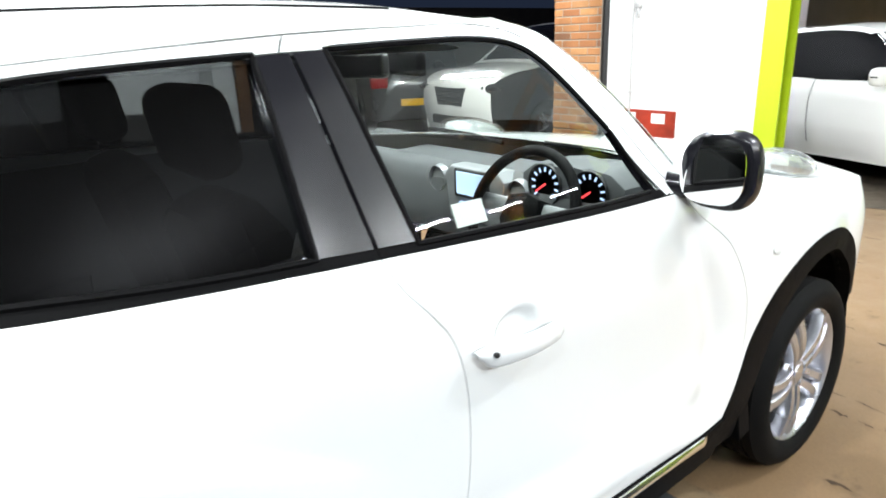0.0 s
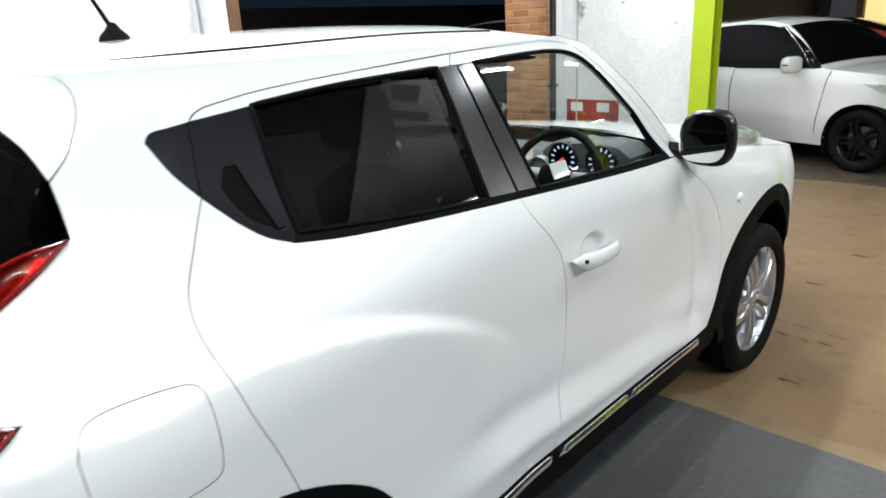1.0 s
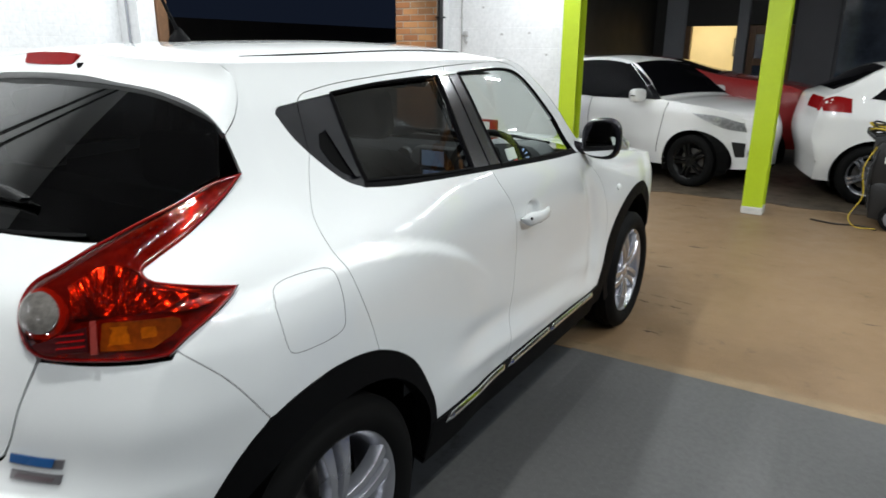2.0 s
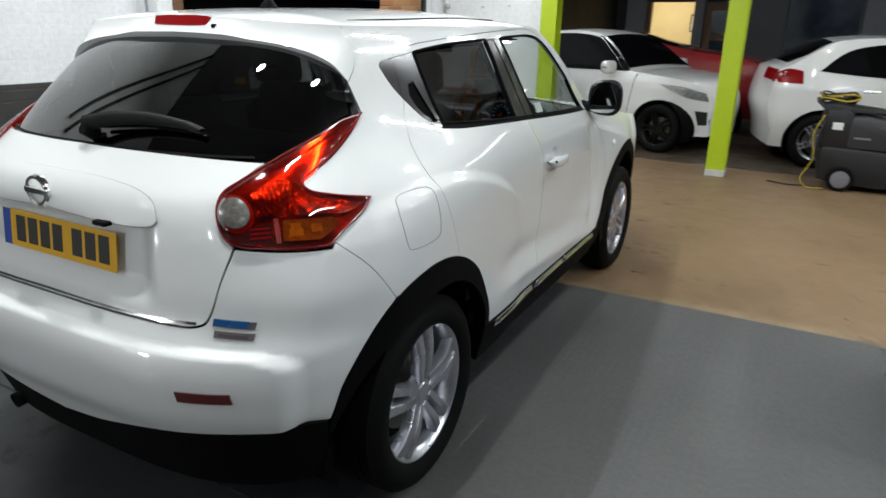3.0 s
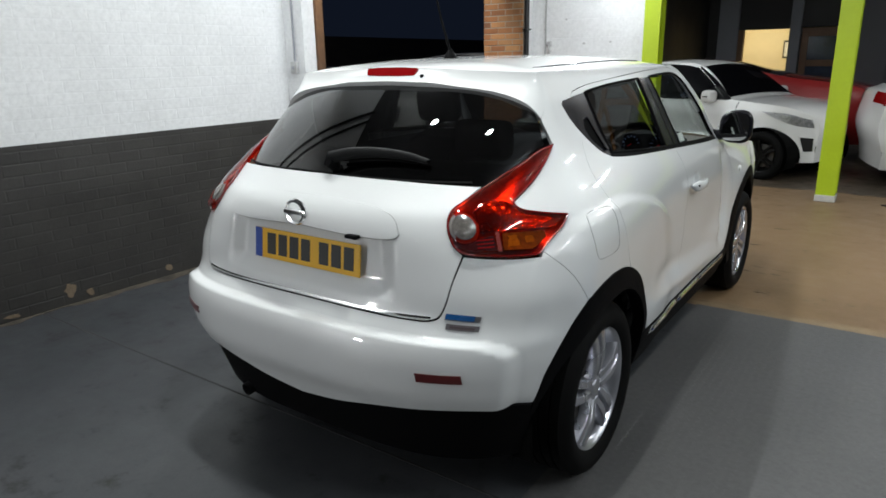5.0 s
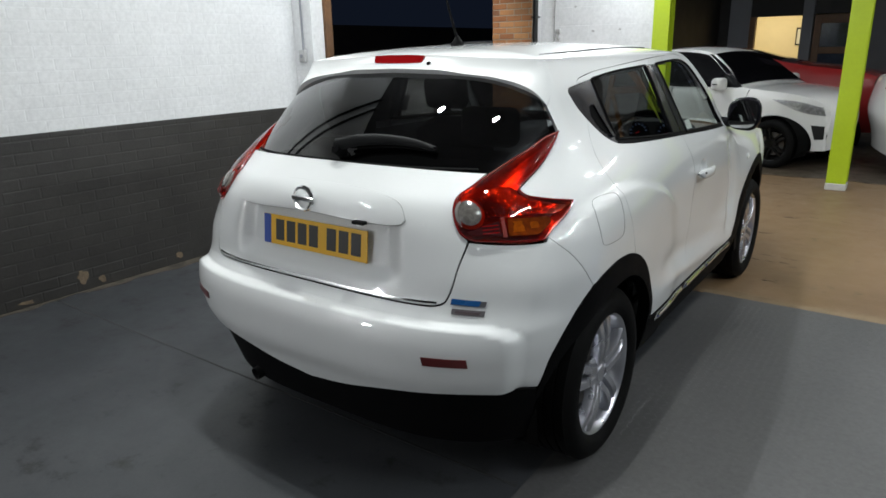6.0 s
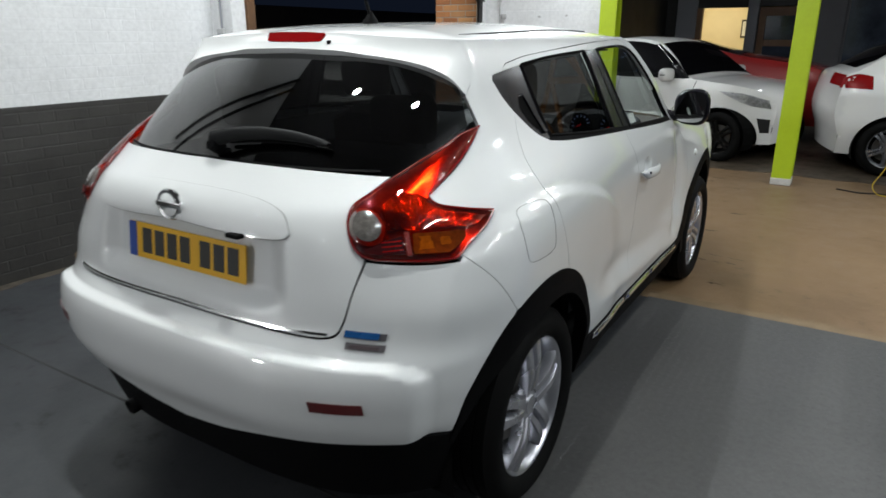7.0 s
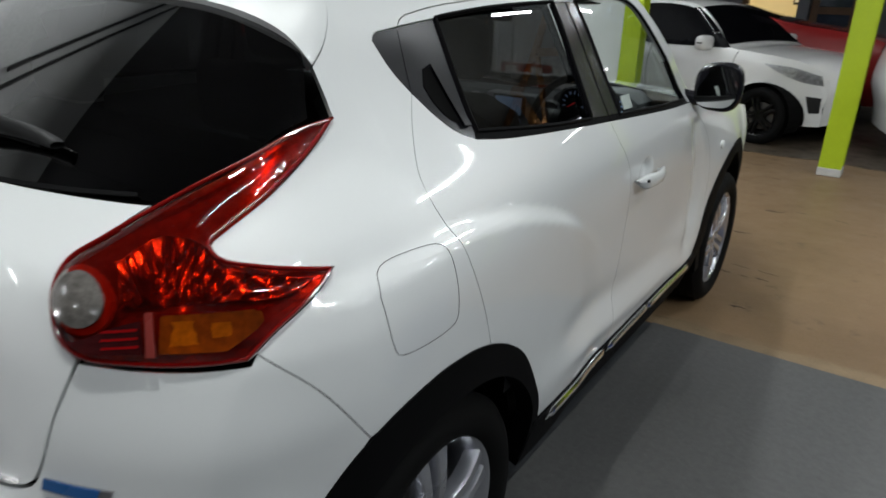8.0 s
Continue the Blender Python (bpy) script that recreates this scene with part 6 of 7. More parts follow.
# west wall with its painted band
bm = slab(WALL_X - 0.35, WALL_X - 0.0010, SOUTH_Y, 1.90, 0.0, 1.0825)
band = structure("wall_west_band", bm, M_WALLGREY, "dark grey painted lower part of the brick wall", "wall")
bm = slab(WALL_X - 0.35, WALL_X - 0.0006, SOUTH_Y, 1.90, 1.0825, CEILING)
west = structure("wall_west", bm, M_WALLWHITE, "white painted brick wall above a dark grey band", "wall")
masonry("bricks", band, M_WALLGREY, SOUTH_Y, 1.90, 0.0, 1.08, 0.225, 0.075, 0.005, lambda a, z, o: (WALL_X + o, a, z), 3, 0.0008, 0.0006, (-2.4, 1.7, 0.1, 1.1), 90)
masonry("bricks", west, M_WALLWHITE, SOUTH_Y, 1.90, 1.085, CEILING, 0.225, 0.075, 0.004, lambda a, z, o: (WALL_X + o, a, z), 4, 0.0004, 0.0003, (-1.6, 1.9, 1.08, 2.3), 90)
# bare chips in the band's paint
for y, z, a, b in ((-0.18, 0.10, 0.045, 0.055), (-0.05, 0.05, 0.03, 0.03), (-0.95, 0.09, 0.02, 0.05), (-1.55, 0.04, 0.05, 0.02), (-0.55, 0.03, 0.06, 0.018), (0.55, 0.06, 0.035, 0.03), (-2.0, 0.05, 0.05, 0.02)):
    bm = bmesh.new()
    ring = [(y + a * rng.uniform(0.5, 1.1) * math.cos(k), z + b * rng.uniform(0.5, 1.1) * math.sin(k)) for k in np.linspace(0, 2 * math.pi, 14, endpoint=False)]
    prism(bm, ring, WALL_X + 0.0005, WALL_X + 0.0022, "yz")
    part("paint_chip", bm, M_CHIP, band, "bare brick where the paint has gone")
# pier beside the opening
bm = slab(-3.20, INNER_X + 0.02, 1.9011, 2.04, 0.0, CEILING)
pier = structure("wall_pier", bm, M_WALLWHITE, "white painted pier beside the opening", "wall")
masonry("bricks", pier, M_WALLWHITE, WALL_X + 0.002, INNER_X + 0.02, 1.085, CEILING, 0.225, 0.075, 0.006, lambda a, z, o: (a, 1.900 - o, z), 5, 0.0004, 0.0003)
masonry("bricks", pier, M_WALLGREY, WALL_X + 0.002, INNER_X + 0.02, 0.0, 1.08, 0.225, 0.075, 0.008, lambda a, z, o: (a, 1.900 - o, z), 6, 0.0004, 0.0003)
bm = slab(-2.70, INNER_X + 0.045, 2.045, 2.125, 0.0, 3.1, 0.006)
post = structure("door_post", bm, M_WOOD, "brown stained timber door post", "door post")
bm = bmesh.new()
box(bm, -2.62, -2.552, 2.036, 2.044, 1.28, 1.42, 0.002)
part("latch_plate", bm, M_STEEL, post)
# lintel and the wall beyond
bm = slab(-3.20, INNER_X, 2.04, DOOR_B, 3.1, CEILING)
structure("wall_lintel", bm, M_WALLWHITE, "white painted wall over the opening", "wall")
bm = slab(-3.20, INNER_X - 0.001, DOOR_B + 0.11, WHITE_END, 0.0, CEILING)
west_b = structure("wall_west_beyond", bm, M_WALLWHITE, "white painted block wall", "wall")
# white block wall that runs from the corner to the first green post
bm = slab(INNER_X - 0.02, -1.073, CROSS_Y + 0.001, CROSS_Y + 0.20, 0.0, CEILING)
cross = structure("wall_cross", bm, M_WALLWHITE, "white painted block wall between the opening and a green post", "wall")
masonry("blocks", cross, M_WALLWHITE, INNER_X, -1.073, 0.0, CEILING, 0.45, 0.225, 0.006, lambda a, z, o: (a, CROSS_Y - o, z), 8, 0.0012, 0.0006, (-2.7, -1.0, -0.1, 4.6), 0)
bm = slab(-3.20, INNER_X - 0.006, DOOR_B + 0.006, DOOR_B + 0.11, 0.0, CEILING)
reveal = structure("brick_reveal", bm, M_MORTAR, "bare orange brick side of the opening", "wall")
shared = {}
row, z = 0, 0.0
while z < 3.08:
    cuts = [(-3.20, -2.99), (-2.98, -2.77), (-2.76, -2.61)] if row % 2 else [(-3.20, -3.10), (-3.09, -2.88), (-2.87, -2.66), (-2.65, -2.61)]
    for a, b in cuts:
        key = round(b - a, 3)
        if key not in shared:
            bmx = bmesh.new()
            box(bmx, 0, b - a, 0, 0.05, 0, 0.064, 0.004, None, 1)
            me = bpy.data.meshes.new("brick")
            bmesh.ops.recalc_face_normals(bmx, faces=bmx.faces)
            bmx.to_mesh(me)
            bmx.free()
            me.materials.append(M_BRICK)
            shared[key] = me
        ob = new("brick", shared[key])
        ob.parent = reveal
        ob.location = (a, DOOR_B + rng.uniform(-0.002, 0.002), z)
    z += 0.075
    row += 1
bm = slab(-3.20, INNER_X - 0.004, WHITE_END, FAR_Y, 0.0, CEILING)
structure("wall_west_far", bm, M_DARKPANEL, "dark wall past the white blocks", "wall")
# two dark pipes that climb the upper wall
for k in (0.0, 0.22):
    bm = bmesh.new()
    rod(bm, [(WALL_X + 0.04, -0.40 - k, 2.62), (WALL_X + 0.04, 0.46 - k, 4.59)], 0.034, 10)
    tagged(part("wall_pipe", bm, M_MACHDARK, smooth=True), "dark pipe climbing the upper white wall", "pipe")
# conduit at the corner and thin pipe on the white wall
for name, y, r, x, mat, word in (("corner_conduit", DOOR_B + 0.03, 0.032, INNER_X + 0.03, M_MACHDARK, "dark steel conduit up the corner"), ("wall_conduit", CROSS_Y - 0.014, 0.010, -2.40, M_SOCKET, "thin pale conduit on the white wall")):
    bm = bmesh.new()
    rod(bm, [(x, y, 0.0), (x, y, CEILING)], r, 10)
    for k in (0.9, 1.9, 2.8):
        box(bm, x - r * 1.1, x + r * 1.1, y - r * 1.8, y + r * 1.8, k, k + 0.02, 0.002)
    tagged(part(name, bm, mat, smooth=True), word, "conduit")
bm = bmesh.new()
box(bm, -0.035, 0.035, -0.035, 0.0, -0.05, 0.05, 0.008, Matrix.Translation((-2.685, 1.897, 1.505)))
sock = tagged(part("wall_switch", bm, M_SOCKET, smooth=True), "grey surface switch box on the white pier", "switch")
bm = bmesh.new()
box(bm, -0.012, 0.012, -0.042, -0.034, -0.015, 0.015, 0.003, Matrix.Translation((-2.685, 1.897, 1.505)))
part("rocker", bm, M_FARPILLAR, sock)
bm = bmesh.new()
rod(bm, [(-2.685, 1.888, 1.55), (-2.685, 1.888, CEILING)], 0.009, 8)
part("cable_duct", bm, M_FARPILLAR, sock)
# hook and marks on the block wall
bm = bmesh.new()
box(bm, -2.37, -2.31, CROSS_Y - 0.05, CROSS_Y - 0.001, 1.70, 1.76, 0.012, None, 3)
rod(bm, [(-2.34, CROSS_Y - 0.03, 1.70), (-2.34, CROSS_Y - 0.04, 1.65), (-2.335, CROSS_Y - 0.02, 1.62), (-2.33, CROSS_Y - 0.006, 1.64)], 0.012, 8)
tagged(part("wall_hook", bm, M_SOCKET, smooth=True), "grey steel hook on the white block wall", "hook")
for x, z in ((-1.87, 1.72), (-1.52, 1.73), (-1.30, 1.50), (-1.75, 1.36), (-2.12, 2.02)):
    bm = bmesh.new()
    w = rng.uniform(0.012, 0.03)
    prism(bm, [(x + w * rng.uniform(0.6, 1.1) * math.cos(k), z + 0.7 * w * rng.uniform(0.5, 1.1) * math.sin(k)) for k in np.linspace(0, 2 * math.pi, 11, endpoint=False)], CROSS_Y - 0.0028, CROSS_Y - 0.0012, "xz")
    part("paint_chip", bm, M_SOCKET, cross, "grey scuff in the white paint")
# red sign low on the block wall
bm = slab(-2.53, -1.88, CROSS_Y - 0.016, CROSS_Y - 0.003, 0.47, 0.745, 0.004)
sign = tagged(part("red_sign_board", bm, M_SIGNRED), "red sign board with two pale panels on the wall", "sign")
for x in (-2.47, -2.14):
    bm = slab(x, x + 0.15, CROSS_Y - 0.019, CROSS_Y - 0.017, 0.62, 0.715)
    part("pale_panel", bm, M_PAPER, sign)

# ceiling and closing walls
bm = slab(-3.2, EAST_X, SOUTH_Y, FAR_Y + 0.2, CEILING, CEILING + 0.2)
structure("ceiling", bm, M_CEIL, "dark sheeted workshop ceiling", "ceiling")
bm = slab(3.2, EAST_X, 2.6, 9.0, CEILING - 0.05, CEILING - 0.004)
structure("ceiling_bay", bm, M_PALESHEET, "pale roof sheets over the parking bay", "ceiling")
bm = slab(EAST_X, EAST_X + 0.3, SOUTH_Y, FAR_Y, 0.0, CEILING)
structure("wall_east", bm, M_DARKWALL, "unseen dark workshop wall", "wall")
# unseen south wall; shade is put into its colour so mirrors reflect dark
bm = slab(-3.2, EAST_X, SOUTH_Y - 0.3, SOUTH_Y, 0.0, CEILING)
structure("wall_south", bm, M_SHADEWALL, "unseen dark workshop wall", "wall")

# far wall: pale piers with dark glass, a lit office and an oak door between
for x0, x1 in ((-3.2, -2.95), (-2.36, -1.92), (-0.84, -0.62), (0.28, 1.06), (2.48, 2.92), (4.3, EAST_X)):
    bm = slab(x0, x1, FAR_Y - 0.05, FAR_Y + 0.22, 0.0, CEILING, 0.01)
    structure("wall_far_pier", bm, M_FARPILLAR if x1 - x0 < 0.6 else M_FARWALL, "pale grey wall pier", "wall")
for x0, x1, z0 in ((-2.95, -2.36, 0.0), (-1.92, -0.84, 2.1), (-0.62, 0.28, 2.12), (1.06, 2.48, 2.8), (2.92, 4.3, 2.8), (1.06, 2.48, 0.0), (2.92, 4.3, 0.0)):
    z1 = CEILING if z0 > 1 else (CEILING if x0 < -2 else 0.75)
    bm = slab(x0, x1, FAR_Y + 0.04, FAR_Y + 0.2, z0, z1)
    structure("wall_far_panel", bm, M_DARKPANEL if z0 != 0.0 or x0 < -2 else M_FARWALL, "dark infill panel", "wall")
for n, (x0, x1) in enumerate(((1.06, 2.48), (2.92, 4.3))):
    win = thing(f"window_{n + 1}", "dark office window in a grey frame", "window", kind="structure")
    for a, b, c, d in ((x0, x1, 0.75, 0.81), (x0, x1, 2.74, 2.8), (x0, x0 + 0.05, 0.81, 2.74), (x1 - 0.05, x1, 0.81, 2.74)):
        bm = slab(a, b, FAR_Y + 0.06, FAR_Y + 0.12, c, d)
        part("window_frame", bm, M_FARWALL, win)
    bm = slab(x0 + 0.05, x1 - 0.05, FAR_Y + 0.085, FAR_Y + 0.091, 0.81, 2.74)
    part("pane", bm, M_FARGLASS, win)
# office behind
bm = slab(-3.2, 5.0, FAR_Y + 3.2, FAR_Y + 3.3, 0.0, CEILING)
structure("office_wall", bm, M_CREAM, "cream office wall", "wall")
for x in (-3.2, -0.72, 5.0):
    bm = slab(x, x + 0.08, FAR_Y + 0.22, FAR_Y + 3.2, 0.0, CEILING)
    structure("office_partition", bm, M_CREAM, "cream office partition", "wall")
bm = slab(-3.2, 5.0, FAR_Y + 0.2, FAR_Y + 3.3, 2.7, 2.8)
structure("office_ceiling", bm, M_CREAM, "cream office ceiling", "ceiling")
bm = slab(-1.92, -1.80, FAR_Y + 0.0, FAR_Y + 0.16, 0.0, 2.1, 0.004)
structure("door_1", bm, M_OAK, "oak door lining of the lit office", "door frame")
bm = bmesh.new()
box(bm, -1.42, -1.18, FAR_Y + 3.17, FAR_Y + 3.2, 1.45, 1.90, 0.004)
pic = tagged(part("framed_print", bm, M_INK), "dark framed print on the cream wall", "picture")
bm = slab(-1.39, -1.21, FAR_Y + 3.16, FAR_Y + 3.168, 1.49, 1.86)
part("print_sheet", bm, M_PAPER, pic)
bm = bmesh.new()
box(bm, -1.75, -0.95, FAR_Y + 2.3, FAR_Y + 2.9, 0.70, 0.74, 0.004)
desk = tagged(part("office_desk", bm, M_OAK), "office desk with papers in the lit room", "desk")
for x in (-1.72, -1.02):
    bm = slab(x, x + 0.05, FAR_Y + 2.35, FAR_Y + 2.85, 0.0, 0.70)
    part("leg", bm, M_STEEL, desk)
# oak door with a glazed panel
door = thing("door_2", "oak door with a glass panel", "door", kind="structure")
for a, b, c, d in ((-0.60, -0.46, 0, 2.1), (0.12, 0.26, 0, 2.1), (-0.46, 0.12, 1.92, 2.1), (-0.46, 0.12, 1.28, 1.42), (-0.46, 0.12, 0.0, 0.35)):
    bm = slab(a, b, FAR_Y + 0.05, FAR_Y + 0.11, c, d, 0.004)
    part("rail", bm, M_OAK, door)
for c, d in ((1.42, 1.92), (0.35, 1.28)):
    bm = slab(-0.46, 0.12, FAR_Y + 0.075, FAR_Y + 0.081, c, d)
    part("pane", bm, M_FARGLASS, door)
lamp = bpy.data.lights.new("office_lamp", "AREA")
lamp.shape, lamp.size, lamp.size_y, lamp.energy, lamp.color = "RECTANGLE", 0.5, 1.2, 42, (1.0, 0.86, 0.58)
ob = new("office_lamp", lamp)
ob.matrix_basis = pose(-1.9, FAR_Y + 1.8, 2.66)

# lime green posts on pale feet
prev = None
for x, y in ((-0.975, 6.02), (1.03, 6.02), (3.07, 6.16), (5.11, 6.16)):
    if prev is None:
        prev = thing("steel_post", "lime green steel post on a pale concrete foot", "post", pose(x, y, 0), group="green posts")
        bm = bmesh.new()
        w, f = 0.095, 0.014
        prism(bm, [(-w, -w), (w, -w), (w, -w + f), (f / 2, -w + f), (f / 2, w - f), (w, w - f), (w, w), (-w, w), (-w, w - f), (-f / 2, w - f), (-f / 2, -w + f), (-w, -w + f)], 0.07, 3.25, "xy")
        part("shaft", bm, M_LIME, prev)
        bm = slab(-0.09, 0.09, -0.09, 0.09, 3.25, CEILING, 0.008)
        part("upper_shaft", bm, M_TIMBER, prev, "orange brown upper part")
        bm = slab(-0.10, 0.10, -0.10, 0.10, 0.0, 0.075, 0.008)
        part("foot", bm, M_CONC, prev, "pale concrete foot")
    else:
        copy_thing(prev, pose(x, y, 0))

# orange timber truss over the post line, mirrored in the side windows
truss = thing("roof_truss", "orange brown timber truss braced off the green posts", "truss", pose(0, 6.14, 0))
for x0, z0, x1, z1 in ((1.1, 4.42, 8.4, 4.42), (3.07, 3.35, 4.05, 4.34), (3.07, 3.35, 2.08, 4.34), (5.11, 3.35, 4.13, 4.34), (5.11, 3.35, 6.1, 4.34)):
    bm = bmesh.new()
    a = math.atan2(z1 - z0, x1 - x0)
    box(bm, 0.0, math.hypot(x1 - x0, z1 - z0), 0.102, 0.19, -0.07, 0.07, 0.006, Matrix.Translation((x0, 0, z0)) @ Matrix.Rotation(-a, 4, "Y"))
    part("timber", bm, M_TIMBER, truss)
# blue lift column
col = thing("lift_base", "blue painted steel lift base on the tread plate", "vehicle lift", pose(2.37, 0, 0))
bm = bmesh.new()
prism(bm, [(0, 0.86), (0.30, 0.86), (0.30, 1.69), (0.0, 1.69)], 0.012, 0.60, "xy", 0.006)
part("column_cover", bm, M_BLUE, col, "blue steel cover")
bm = slab(0.004, 0.34, 0.84, 1.70, 0.0, 0.012, 0.002)
part("base_plate", bm, M_BLUE, col)
for y in (0.79, 1.70):
    bm = bmesh.new()
    rod(bm, [(0.05, y + 0.02, 0.0), (0.05, y + 0.02, 0.03)], 0.011, 6)
    part("anchor_bolt", bm, M_STEEL, col)

# lamps under the ceiling
for x, y, length, z, share in TUBES:
    t = thing("tube_light", "lit fluorescent tube on a white batten, several of these added as fill", "ceiling light", pose(x, y, z), group="tube lights")
    bm = slab(-0.05, 0.05, -length / 2, length / 2, 0.02, 0.07, 0.006)
    part("batten", bm, M_FARPILLAR, t)
    bm = bmesh.new()
    rod(bm, [(0.0, -length / 2 + 0.03, 0.0), (0.0, length / 2 - 0.03, 0.0)], 0.0125, 10)
    part("tube", bm, M_TUBE, t, "lit white tube")
    for k in (-0.5, 0.5):
        bm = bmesh.new()
        rod(bm, [(0, k * length * 0.8, 0.07), (0, k * length * 0.8, CEILING - z)], 0.004, 6)
        part("hanger", bm, M_STEEL, t)
    for up, part_of, dz in ((0, 0.72, -0.02), (180, 0.28, 0.085)):
        li = bpy.data.lights.new("tube_glow", "AREA")
        li.shape, li.size, li.size_y, li.energy, li.color = "RECTANGLE", 0.02, length, TUBE_POWER * share * part_of, (0.92, 0.975, 1.0)
        lo = new("tube_glow", li)
        lo.matrix_basis = pose(x, y, z + dz, 0, up, 0)
for x, y, z in SPOTS:
    t = thing("round_light", "small lit round ceiling light on a drop rod", "ceiling light", pose(x, y, z), group="round lights")
    bm = bmesh.new()
    revolve(bm, [(0.07, 0.0), (0.075, 0.03), (0.05, 0.06), (0.01, 0.065), (0.008, CEILING - z)], 24, "Z")
    part("housing", bm, M_MACHDARK, t, smooth=True)
    bm = bmesh.new()
    revolve(bm, [(0.052, 0.002), (0.036, -0.006), (0.001, -0.008)], 24, "Z")
    part("diffuser", bm, M_SPOT, t, smooth=True)
    li = bpy.data.lights.new("spot_glow", "AREA")
    li.shape, li.size, li.energy, li.color = "DISK", 0.10, SPOT_POWER, (0.95, 0.985, 0.97)
    lo = new("spot_glow", li)
    lo.matrix_basis = pose(x, y, z - 0.012)
# added fill lamp on the west wall, out of view, to brighten the tail
for x, y, z, power in TAIL_FILL:
    t = thing("floodlight", "added fill lamp in a black floodlight housing on a wall bracket", "floodlight", look((x, y, z), (0.0, -0.6, 0.8)), group="floodlights")
    bm = slab(-0.16, 0.16, -0.12, 0.12, 0.012, 0.09, 0.012)
    part("housing", bm, M_MACHDARK, t)
    bm = slab(-0.14, 0.14, -0.10, 0.10, 0.004, 0.0125)
    part("lit_panel", bm, M_SPOT, t, "lit white panel")
    bm = bmesh.new()
    rod(bm, [(-0.17, 0.0, 0.05), (-0.17, 0.0, 0.2), (0.17, 0.0, 0.2), (0.17, 0.0, 0.05)], 0.012, 6)
    rod(bm, [(0.0, 0.0, 0.2), (-0.20, 0.0, 0.42)], 0.02, 8)
    part("bracket", bm, M_MACHDARK, t)
    li = bpy.data.lights.new("flood_glow", "AREA")
    li.shape, li.size, li.size_y, li.energy, li.color = "RECTANGLE", 0.28, 0.20, power, (0.97, 0.985, 1.0)
    lo = new("flood_glow", li)
    lo.matrix_basis = look((x, y, z), (0.0, -0.6, 0.8))

# lamp over the opening, outside
t = thing("yard_light", "lit bulkhead lamp over the opening outside", "wall light", pose(-3.26, 4.2, 3.35))
bm = slab(-0.05, 0.06, -0.14, 0.14, 0.0, 0.10, 0.02)
part("housing", bm, M_MACHDARK, t)
bm = slab(-0.04, 0.04, -0.12, 0.12, -0.02, -0.002, 0.006)
part("diffuser", bm, M_TUBE, t)
li = bpy.data.lights.new("yard_glow", "AREA")
li.shape, li.size, li.size_y, li.energy, li.color = "RECTANGLE", 0.10, 0.26, 90, (1.0, 0.97, 0.92)
lo = new("yard_glow", li)
lo.matrix_basis = pose(-3.28, 4.2, 3.31, 0, 35, 0)

# ground outside
bm = slab(-60, -3.2, -20, 60, -0.32, -0.002)
structure("ground", bm, M_ASPHALT, "dark yard outside the opening at night", "ground")
bm = slab(-16.0, -15.0, 2.0, 30.0, 0.0, 2.4)
structure("backdrop", bm, M_YARDWALL, "dark building across the yard", "building")


# ---- other cars ----
def car_side(half, belt, roof, tumble=0.20, low=0.25):
    """The flank of a simple car as half width over (along, height)."""
    def form(u, z):
        u, z = np.broadcast_arrays(np.asarray(u, float), np.asarray(z, float))
        w = half * pchip((low - 0.05, low + 0.15, 0.55, belt - 0.15, belt, roof), (0.90, 0.975, 1.0, 0.995, 0.955, 0.955 - tumble), z)
        return w, u, z
    return form


